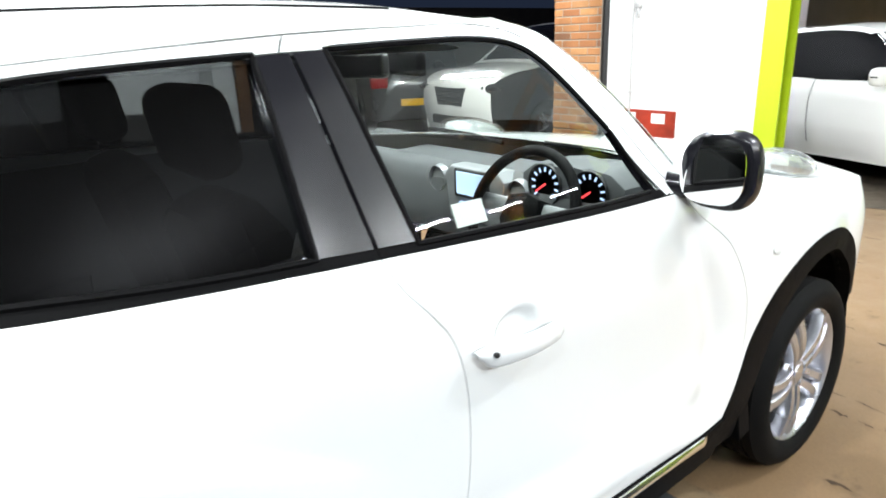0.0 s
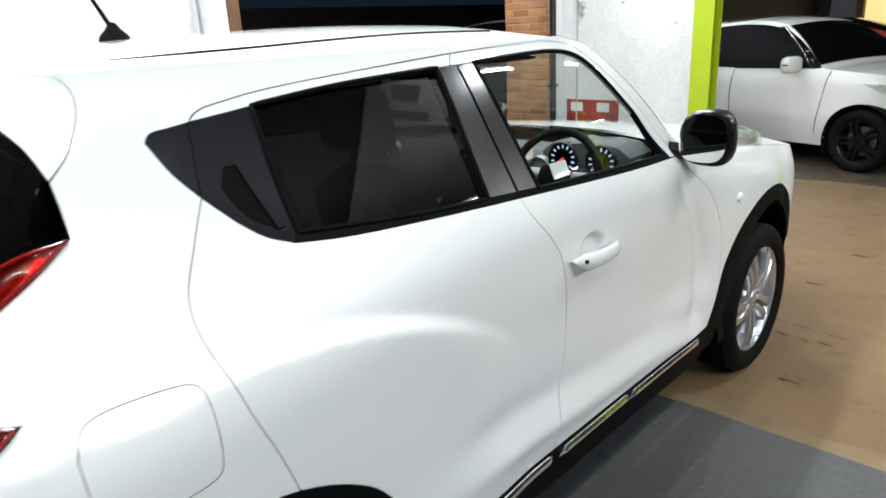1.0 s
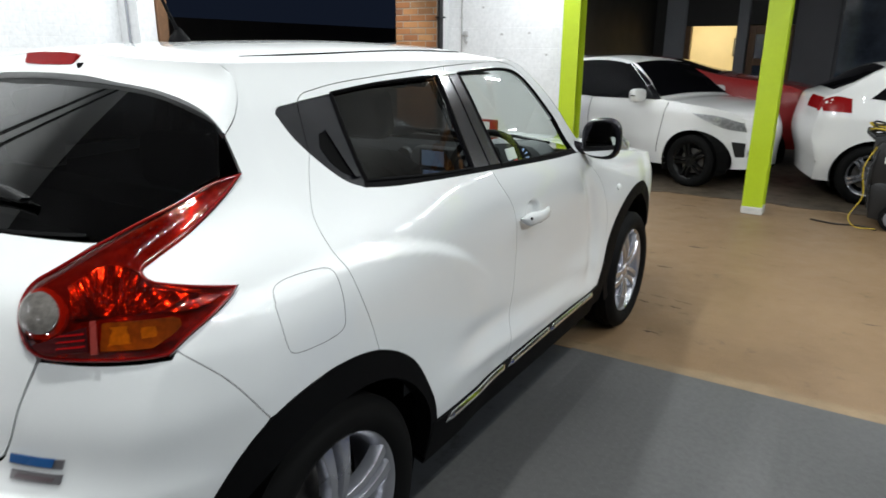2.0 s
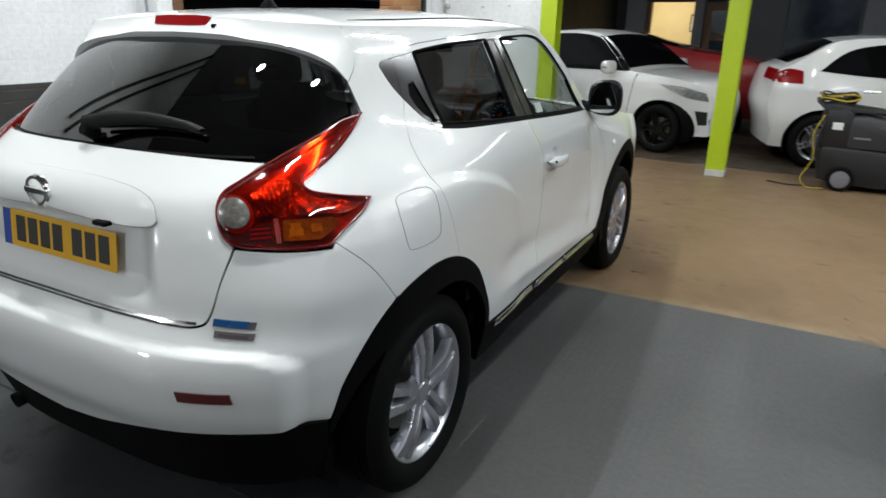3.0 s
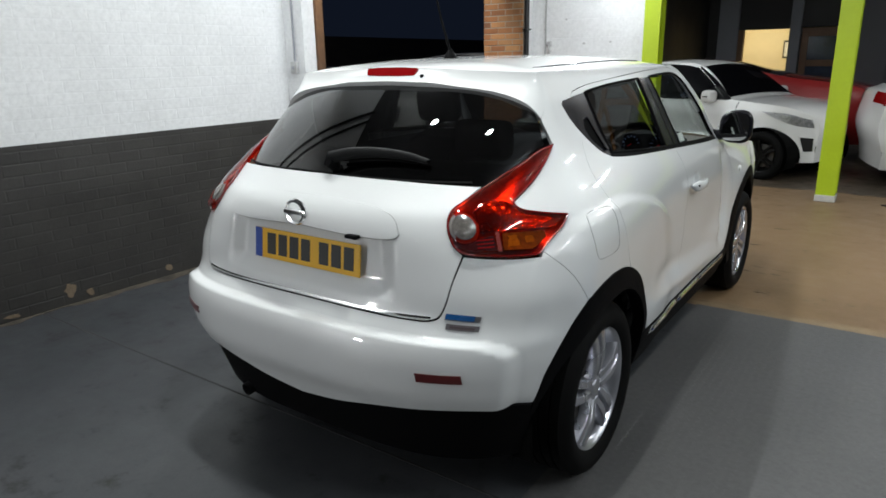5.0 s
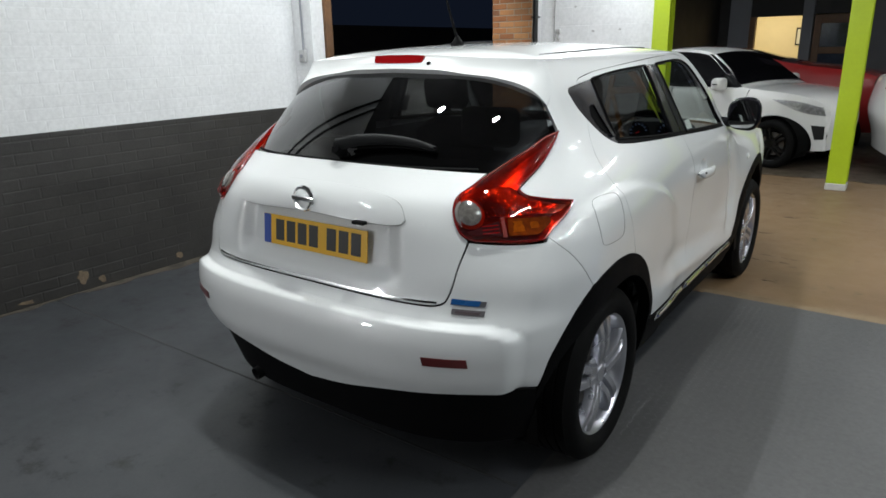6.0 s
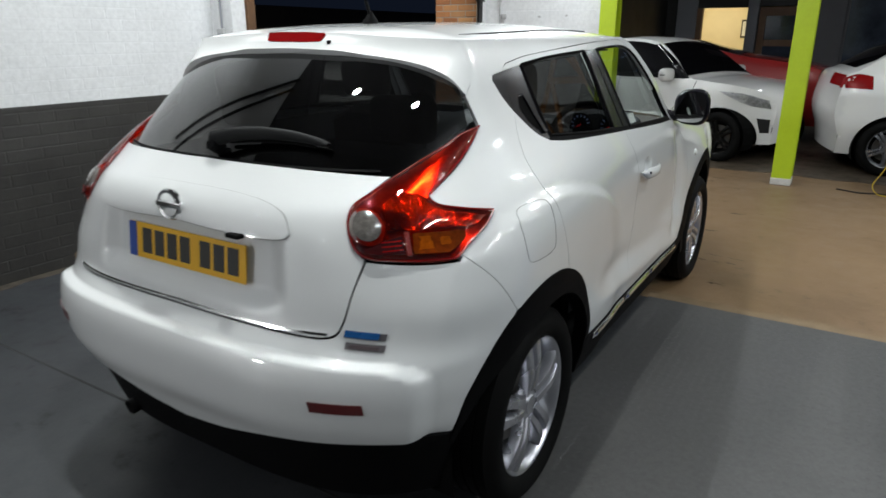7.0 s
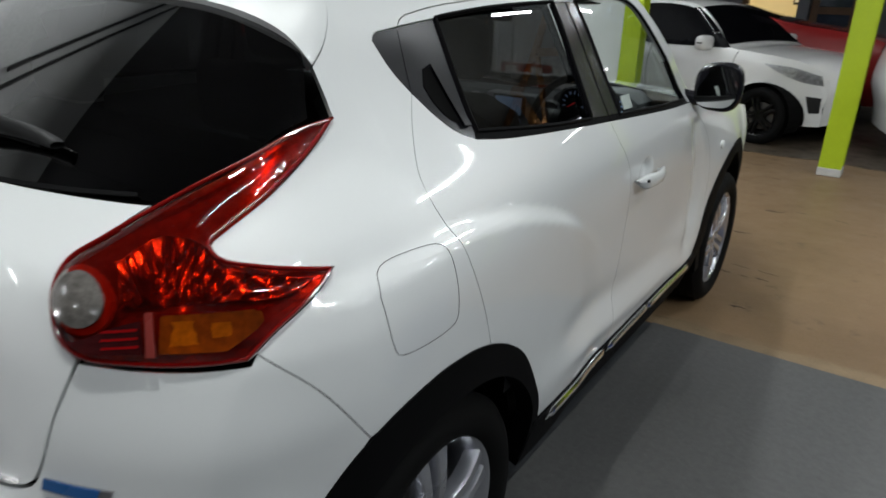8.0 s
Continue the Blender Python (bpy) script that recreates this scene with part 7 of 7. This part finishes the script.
def simple_car(name, label, paint, m, top, base, wheels, radius, half, belt, roof, windows, lamps, screens, alloy, spokes=7, spread=0.0, bits=(), mirror=None, taper=0.13, group="", nose=(0.13, 0.55), tumble=0.20, tail=()):
    """A parked car: top is its outline from nose to tail seen from the side (along, height), heading +u.
    windows and lamps lie on its flanks, screens are (from, to) stretches of the top line."""
    c = thing(name, label, "car", m, group)
    form = car_side(half, belt, roof, tumble)
    line = curve_through(top, 0.04)
    n0, n1 = line[0][0], line[-1][0]

    def width(u, z):
        w, _, _ = form(u, z)
        front, rear = n0 - np.asarray(u), np.asarray(u) - n1
        return w * (1 - taper * np.clip(1 - rear / 0.55, 0, 1) ** 2.2) * (1 - nose[0] * np.clip(1 - front / nose[1], 0, 1) ** 2.2)

    def place(side):
        def f(u, z):
            h = np.interp(-u, -line[:, 0], line[:, 1])
            edge = np.clip(1 - (h - z) / 0.09, 0, 1)
            return np.stack([u, -side * (width(u, z) - 0.025 * edge**2), z], -1)
        return f

    def normals(side):
        f = place(side)

        def g(u, z):
            e = 4e-3
            k = np.cross(f(u + e, z) - f(u - e, z), f(u, z + e) - f(u, z - e))
            return k / np.maximum(np.linalg.norm(k, axis=-1, keepdims=True), 1e-9) * side
        return g

    bottom = [(n1, base)]
    for wu in sorted(wheels):
        r = radius + 0.055
        a0 = math.asin(min(1, (base - radius) / r))
        bottom += [(wu - r * math.cos(a), radius + r * math.sin(a)) for a in np.linspace(a0, math.pi - a0, 20)]
    bottom.append((n0, base))
    shape = outline([tuple(p) for p in line], [tuple(line[-1]), (n1, base)], *[[a, b] for a, b in zip(bottom, bottom[1:])], [(n0, base), tuple(line[0])], step=0.05)
    for side in (1, -1):
        f, g = place(side), normals(side)
        flank = sheet("body_side", shape, lambda u, z: f(u, z), lambda u, z: g(u, z), paint, c, thick=0.01, grid=0.06)
        for w in windows:
            glass = sheet("side_window", outline(*w), f, g, M_GLOSSDARK, c, off=0.007, thick=0.008, grid=0.03, label="dark side window")
        for w, mat, word in lamps:
            sheet("lamp", outline(*w), f, g, mat, c, off=0.006, thick=0.008, grid=0.04, label=word, turn_in=0.004)
        for w, mat, word in bits:
            sheet("trim_piece", outline(*w), f, g, mat, c, off=0.004, thick=0.006, grid=0.05, label=word)
        for wu in wheels:
            bm = bmesh.new()
            revolve(bm, [(0.02, -half + 0.30), (radius + 0.05, -half + 0.30), (radius + 0.055, -half + 0.02)], 32, "Y")
            bmesh.ops.transform(bm, matrix=Matrix.Translation((wu, 0, radius)) @ Matrix.Diagonal((1, side, 1, 1)), verts=bm.verts)
            bmesh.ops.delete(bm, geom=[v for v in bm.verts if v.co.z < 0.15], context="VERTS")
            part("wheel_well", bm, M_LINER, c)
        if mirror:
            u, z = mirror
            bm = bmesh.new()
            box(bm, -0.06, 0.07, -0.12, 0.12, -0.075, 0.09, 0.055, Matrix.Translation((u, -side * (half + 0.07), z)), 3)
            part("door_mirror", bm, paint, c, smooth=True)
    # skin over the top, nose and tail
    whole = np.concatenate([[(n0 - 0.02, base)], line, [(n1 + 0.02, base)]])
    rows = []
    for u, z in whole:
        w = float(width(u, z)) - 0.025
        x = np.linspace(-1, 1, 15)
        bow = 0.10 * np.clip(1 - min(n0 - u, u - n1) / 0.35, 0, 1)
        out = bow if u > (n0 + n1) / 2 else -bow
        rows.append(np.stack([u + out * (1 - np.abs(x) ** 2.5), w * x, z + 0.03 * (1 - x**2)], -1))
    loft("top_skin", rows, paint, c)
    total = len(whole)
    for a, b, inner, word in screens:
        picked = [i for i in range(1, total - 1) if b <= whole[i][0] <= a]
        sub = []
        for i in picked:
            r = rows[i]
            along = rows[i + 1][7] - rows[i - 1][7]
            up = np.array((along[2], 0, -along[0]))
            up = up / np.linalg.norm(up) * 0.008
            sub.append((r - r[7]) * (1, inner, 1) + r[7] + (up if up[2] > 0 else -up))
        loft("window_screen", sub, M_GLOSSDARK, c, word)
    for high, low, mat, word in tail:  # lamps that wrap round onto the tail
        picked = [i for i in range(1, total - 1) if whole[i][0] < (n0 + n1) / 2 and low <= whole[i][1] <= high]
        for cols in (slice(0, 4), slice(11, 15)):
            loft("lamp", [rows[i][cols] - (0.009, 0, 0) for i in picked], mat, c, word)
    bm = bmesh.new()
    box(bm, n1 + 0.15, n0 - 0.15, -half + 0.30, half - 0.30, base - 0.02, belt - 0.1, 0.05)
    part("underbody", bm, M_LINER, c)
    for wu in wheels:
        for side in (1, -1):
            w = road_wheel(c, 0, 0, 1, alloy, radius, 0.19, radius * 0.68, spokes, spread, rng.uniform(0, 60), 0.022)
            w.matrix_basis = Matrix.Translation((wu, -side * (half - 0.115), 0)) @ Matrix.Rotation(-side * math.pi / 2, 4, "Z")
            for o in w.children:
                o.matrix_basis = Matrix.Identity(4)
    return c


M_GLOSSDARK = plain("dark_car_glass", (0.003, 0.003, 0.004), 0.04, gloss=0.09)
HEAD = plain("faceted_headlamp", (0.55, 0.56, 0.58), 0.34, metal=0.6, coat=1.0, vary=0.55, size=26, grain=0.8)


def seam(*p):
    """A thin joint along a line on a flank."""
    d = 0.006
    return [[(a, b) for a, b in p], [p[-1], (p[-1][0] + d, p[-1][1])], [(a + d, b) for a, b in p[::-1]], [(p[0][0] + d, p[0][1]), p[0]]]


def quad(*p):
    return [[p[i], p[(i + 1) % len(p)]] for i in range(len(p))]


# white supermini, heading +x; along is measured from its front axle
hatchback = simple_car(
    "white_hatchback_car", "white three-door hatchback with black wheels, parked behind a green post", M_WHITE2, pose(0.415, 7.79, 0, 0, 0, -19),
    [(0.47, 0.42), (0.49, 0.60), (0.46, 0.74), (0.34, 0.855), (0.12, 0.925), (-0.25, 0.970), (-0.48, 1.00), (-0.77, 1.23), (-1.08, 1.41), (-1.45, 1.465), (-1.9, 1.455), (-2.4, 1.40), (-2.58, 1.12), (-2.70, 0.85), (-2.72, 0.45)], 0.22, (0.0, -2.35), 0.305, 0.845, 0.96, 1.46,
    [[[(-0.52, 0.985), (-0.80, 1.205), (-1.10, 1.375), (-1.45, 1.425), (-1.9, 1.415), (-2.25, 1.375)], [(-2.25, 1.375), (-2.38, 1.27)], [(-2.38, 1.27), (-2.15, 1.03), (-1.5, 0.975)], [(-1.5, 0.970), (-0.52, 0.985)]]],
    [([[(-0.04, 0.860), (0.22, 0.832), (0.42, 0.755)], [(0.42, 0.765), (0.45, 0.655)], [(0.45, 0.655), (0.28, 0.695), (-0.04, 0.860)]], HEAD, "clear swept headlamp"),
     (quad((0.345, 0.545), (0.452, 0.527), (0.452, 0.365), (0.38, 0.365)), M_MACHDARK, "black fog lamp recess")],
    [(-0.49, -1.07, 0.985, "dark windscreen"), (-2.42, -2.60, 0.82, "dark rear window")], M_ALLOYDARK, 5, 0.2, [([[(-0.47, 0.993), (-0.77, 1.222), (-1.08, 1.400)], [(-1.08, 1.400), (-1.16, 1.385)], [(-1.16, 1.385), (-0.84, 1.195), (-0.56, 0.980)], [(-0.56, 0.980), (-0.47, 0.993)]], M_GLOSSDARK, "black screen pillar"), (seam((-0.36, 0.96), (-0.40, 0.70), (-0.46, 0.36)), M_DARKWALL, "door joint"), (seam((-1.50, 0.96), (-1.52, 0.70), (-1.50, 0.36)), M_DARKWALL, "door joint")], (-0.72, 1.02), nose=(0.55, 0.75), tumble=0.30)
for side in (1, -1):  # writing on the mirror cap, a chrome sill line by the screen
    bm = bmesh.new()
    box(bm, -0.735, -0.665, -side * 1.037 - 0.002, -side * 1.037 + 0.002, 1.022, 1.036, 0.001)
    part("mirror_mark", bm, M_MACHDARK, hatchback)
# white five-door, heading +x; along is measured from its rear axle
simple_car(
    "white_five_door_car", "white five-door hatchback with silver wheels beside a floor scrubber", M_WHITE2, pose(1.79, 7.84, 0, 0, 0, 12),
    [(3.36, 0.42), (3.38, 0.62), (3.25, 0.78), (2.9, 0.92), (2.3, 1.02), (1.75, 1.36), (1.3, 1.445), (0.6, 1.455), (0.22, 1.435), (0.02, 1.395), (-0.40, 1.135), (-0.49, 1.09), (-0.54, 0.93), (-0.57, 0.68), (-0.50, 0.42)], 0.22, (2.57, 0.0), 0.31, 0.86, 1.0, 1.45,
    [[[(-0.10, 1.09), (0.14, 1.29), (0.42, 1.37), (0.90, 1.39)], [(0.90, 1.39), (0.95, 1.025)], [(0.95, 1.025), (0.4, 1.045), (-0.10, 1.09)]], quad((1.06, 1.39), (1.5, 1.36), (1.95, 1.08), (1.9, 1.0), (1.09, 1.02)), quad((0.91, 1.39), (1.05, 1.39), (1.08, 1.02), (0.96, 1.025))],
    [([[(-0.525, 1.06), (-0.40, 1.105), (-0.26, 1.085)], [(-0.26, 1.085), (-0.25, 0.945)], [(-0.25, 0.945), (-0.56, 0.955)], [(-0.56, 0.955), (-0.525, 1.06)]], M_REDSOLID, "red tail lamp"),
     (quad((-0.50, 1.052), (-0.41, 1.082), (-0.34, 1.07), (-0.36, 1.022), (-0.50, 1.018)), M_PAPER, "clear upper section")],
    [(2.25, 1.72, 0.88, "dark windscreen"), (0.03, -0.39, 0.90, "dark rear window")], M_ALLOY, 5, 0.16, [(seam((0.985, 1.02), (0.995, 0.9), (0.99, 0.70), (0.96, 0.36)), M_DARKWALL, "door joint"), (quad((1.06, 0.90), (1.22, 0.905), (1.22, 0.88), (1.06, 0.875)), M_SATINCHROME, "door handle"), (quad((0.36, 0.90), (0.52, 0.905), (0.52, 0.88), (0.36, 0.875)), M_SATINCHROME, "door handle")], (1.55, 1.05), tail=[(1.10, 0.945, M_REDSOLID, "red tail lamp")])
# red car behind
simple_car(
    "red_car", "dark red saloon standing behind the white cars", M_RED, pose(0.22, 10.1, 0),
    [(0.98, 0.40), (1.02, 0.62), (0.98, 0.94), (0.72, 1.08), (0.2, 1.16), (-0.2, 1.21), (-0.62, 1.30), (-1.1, 1.42), (-1.8, 1.46), (-2.2, 1.38), (-2.5, 1.05), (-2.72, 0.95), (-2.75, 0.45)], 0.24, (0.10, -2.2), 0.31, 0.86, 1.0, 1.46,
    [quad((-0.85, 1.08), (-1.2, 1.36), (-1.75, 1.39), (-1.8, 1.04)), quad((-1.86, 1.04), (-1.82, 1.39), (-2.1, 1.34), (-2.3, 1.06))], [], [(-0.25, -1.05, 0.9, "dark windscreen")], M_ALLOY, 7, 0.0)
# cars outside in the yard
suv = simple_car(
    "white_suv_car", "white crossover parked outside in the dark yard", M_WHITE2, pose(-4.98, 6.88, 0, 0, 0, -95),
    [(0.84, 0.42), (0.88, 0.66), (0.84, 0.92), (0.60, 1.04), (0.15, 1.10), (-0.10, 1.14), (-0.5, 1.42), (-0.9, 1.60), (-1.5, 1.64), (-2.4, 1.60), (-2.95, 1.45), (-3.25, 1.1), (-3.35, 0.5)], 0.28, (0.0, -2.55), 0.345, 0.885, 1.08, 1.64,
    [quad((-0.5, 1.14), (-0.95, 1.52), (-1.5, 1.56), (-1.55, 1.10)), quad((-1.62, 1.10), (-1.57, 1.56), (-2.3, 1.54), (-2.6, 1.16))],
    [([[(0.36, 0.98), (0.62, 0.96), (0.80, 0.86)], [(0.80, 0.86), (0.78, 0.76)], [(0.78, 0.76), (0.55, 0.82), (0.36, 0.98)]], HEAD, "clear headlamp")],
    [(-0.12, -0.86, 0.9, "dark windscreen")], M_ALLOY, 5, 0.2)
dark = simple_car(
    "dark_car", "dark car standing in the yard behind the white crossover", M_DARKCAR, pose(-9.9, 8.56, 0, 0, 0, 150),
    [(0.80, 0.42), (0.82, 0.60), (0.74, 0.78), (0.1, 0.98), (-0.12, 1.02), (-0.78, 1.42), (-1.25, 1.465), (-1.9, 1.45), (-2.6, 1.38), (-2.95, 1.0), (-3.1, 0.85), (-3.12, 0.45)], 0.22, (0.0, -2.43), 0.305, 0.845, 0.98, 1.46,
    [quad((-0.42, 1.02), (-0.95, 1.38), (-1.45, 1.41), (-1.50, 0.985))], [], [], M_ALLOYDARK, 5, 0.0)
bm = bmesh.new()
prism(bm, [(-0.34, 0.88), (0.34, 0.88), (0.27, 0.64), (-0.27, 0.64)], 0.92, 0.985, "yz", 0.03)
part("grille", bm, M_MACHDARK, suv, "black grille", smooth=True)
for z in (0.70, 0.76, 0.82):
    bm = bmesh.new()
    box(bm, 0.98, 0.99, -0.26, 0.26, z, z + 0.012, 0.003)
    part("grille_bar", bm, M_CHROME, suv)
for y in (-0.64, 0.64):
    bm = bmesh.new()
    bmesh.ops.create_uvsphere(bm, u_segments=20, v_segments=12, radius=1.0)
    bmesh.ops.transform(bm, matrix=Matrix.Translation((0.74, y, 0.87)) @ Matrix.Rotation(radians(-38 if y > 0 else 38), 4, "Z") @ Matrix.Diagonal((0.13, 0.22, 0.085, 1)), verts=bm.verts)
    part("headlamp", bm, M_GLOSSDARK, suv, "clear headlamp with dark inner", smooth=True)
    bm = bmesh.new()
    bmesh.ops.create_uvsphere(bm, u_segments=16, v_segments=10, radius=0.05, matrix=Matrix.Translation((0.86, y * 0.93, 0.87)))
    part("lamp_bowl", bm, M_REFLECT, suv, smooth=True)
bm = bmesh.new()
box(bm, 0.90, 0.97, -0.42, 0.42, 0.40, 0.52, 0.02)
part("lower_grille", bm, M_MACHDARK, suv)
for y in (-0.60, 0.60):
    bm = bmesh.new()
    box(bm, -3.20, -3.10, y - 0.14, y + 0.14, 0.74, 0.94, 0.03)
    part("tail_lamp", bm, M_REDSOLID, dark, "red tail lamp", smooth=True)
bm = bmesh.new()
box(bm, -3.235, -3.20, -0.26, 0.26, 0.46, 0.57, 0.004)
part("number_plate", bm, M_PLATE, dark, "yellow number plate")

# ---- floor scrubber in front of the five-door car ----
mach = thing("floor_scrubber", "grey and black walk-behind floor scrubber with a coiled cable on top", "floor scrubber", pose(1.93, 6.16, 0))
bm = bmesh.new()
prism(bm, [(0.06, 0.10), (0.04, 0.40), (0.10, 0.44), (0.96, 0.40), (1.0, 0.34), (0.98, 0.08), (0.60, 0.06), (0.25, 0.06)], -0.26, 0.26, "xz", 0.03)
part("chassis", bm, M_MACHDARK, mach, "black lower housing", smooth=True)
bm = bmesh.new()
prism(bm, [(0.24, 0.42), (0.23, 0.66), (0.26, 0.735), (0.40, 0.745), (0.62, 0.715), (0.74, 0.66), (0.86, 0.57), (0.95, 0.47), (0.97, 0.41)], -0.25, 0.25, "xz", 0.045)
part("tank", bm, M_MACH, mach, "grey tank cover", smooth=True)
bm = bmesh.new()
prism(bm, [(0.03, 0.40), (0.03, 0.72), (0.07, 0.79), (0.22, 0.80), (0.29, 0.76), (0.28, 0.40)], -0.255, 0.255, "xz", 0.03)
part("control_column", bm, M_MACHDARK, mach, "black upright column", smooth=True)
bm = bmesh.new()
rod(bm, [tuple(p) for p in curve_through([(0.26, -0.10, 0.77), (0.45, -0.12, 0.79), (0.66, -0.10, 0.745), (0.82, -0.06, 0.66)], 0.04)], 0.028, 10)
part("suction_hose", bm, M_MACHDARK, mach, "black suction hose", smooth=True)
bm = bmesh.new()
prism(bm, [(0.02, 0.70), (0.02, 0.82), (0.10, 0.84), (0.56, 0.79), (0.56, 0.76), (0.10, 0.78)], -0.20, 0.20, "xz", 0.015)
part("lid", bm, M_MACHDARK, mach, smooth=True)
for y in (-0.27, 0.27):
    bm = bmesh.new()
    revolve(bm, [(0.02, -0.025), (0.07, -0.03), (0.12, -0.025), (0.122, 0.02), (0.05, 0.03), (0.02, 0.03)], 32, "Y")
    bmesh.ops.translate(bm, vec=(0.27, y, 0.122), verts=bm.verts)
    wl = part("wheel", bm, M_RUBBER, mach, smooth=True)
    bm = bmesh.new()
    revolve(bm, [(0.085, -0.034), (0.07, -0.040), (0.001, -0.036)], 28, "Y")
    bmesh.ops.translate(bm, vec=(0.27, y, 0.122), verts=bm.verts)
    part("rim", bm, M_FARWALL, wl, smooth=True)
bm = bmesh.new()
box(bm, 0.12, 0.21, -0.262, -0.252, 0.60, 0.67, 0.003)
part("label_plate", bm, M_PAPER, mach)
bm = bmesh.new()
box(bm, 0.32, 0.46, -0.262, -0.248, 0.52, 0.54, 0.002)
part("label_plate", bm, M_FARWALL, mach)
bm = bmesh.new()
rod(bm, [(0.05, -0.18, 0.78), (-0.04, -0.18, 0.86), (-0.04, 0.18, 0.86), (0.05, 0.18, 0.78)], 0.016, 8)
part("handle_bar", bm, M_MACHDARK, mach, smooth=True)
for k in range(7):
    bm = bmesh.new()
    r, z = 0.12 + 0.012 * (k % 3), 0.85 + 0.013 * k
    ring = [(0.14 + 1.25 * r * math.cos(a), 0.02 * (k % 2) + r * math.sin(a), z + 0.012 * math.sin(3 * a + k)) for a in np.linspace(0, 2 * math.pi, 30)]
    rod(bm, ring, 0.009, 6)
    part("cable_coil", bm, M_YELLOW if k in (2, 5) else M_MACHDARK, mach)
bm = bmesh.new()
rod(bm, [tuple(p) for p in curve_through([(0.04, -0.26, 0.74), (-0.03, -0.30, 0.55), (0.0, -0.31, 0.30), (-0.08, -0.33, 0.10), (-0.02, -0.36, 0.03), (0.14, -0.34, 0.025)], 0.03)], 0.005, 8)
part("yellow_hose", bm, M_YELLOW, mach, "yellow hose", smooth=True)
bm = bmesh.new()
rod(bm, [tuple(p) for p in curve_through([(0.06, -0.25, 0.72), (0.02, -0.29, 0.50), (0.05, -0.30, 0.20)], 0.03)], 0.010, 8)
part("hose", bm, M_MACHDARK, mach, smooth=True)
bm = bmesh.new()
rod(bm, [tuple(p) for p in curve_through([(1.55, 6.0, 0.008), (1.75, 5.92, 0.008), (1.95, 5.96, 0.008), (2.08, 5.85, 0.008)], 0.03)], 0.008, 6)
tagged(part("floor_cable", bm, M_MACHDARK), "black cable lying on the tan floor", "cable")
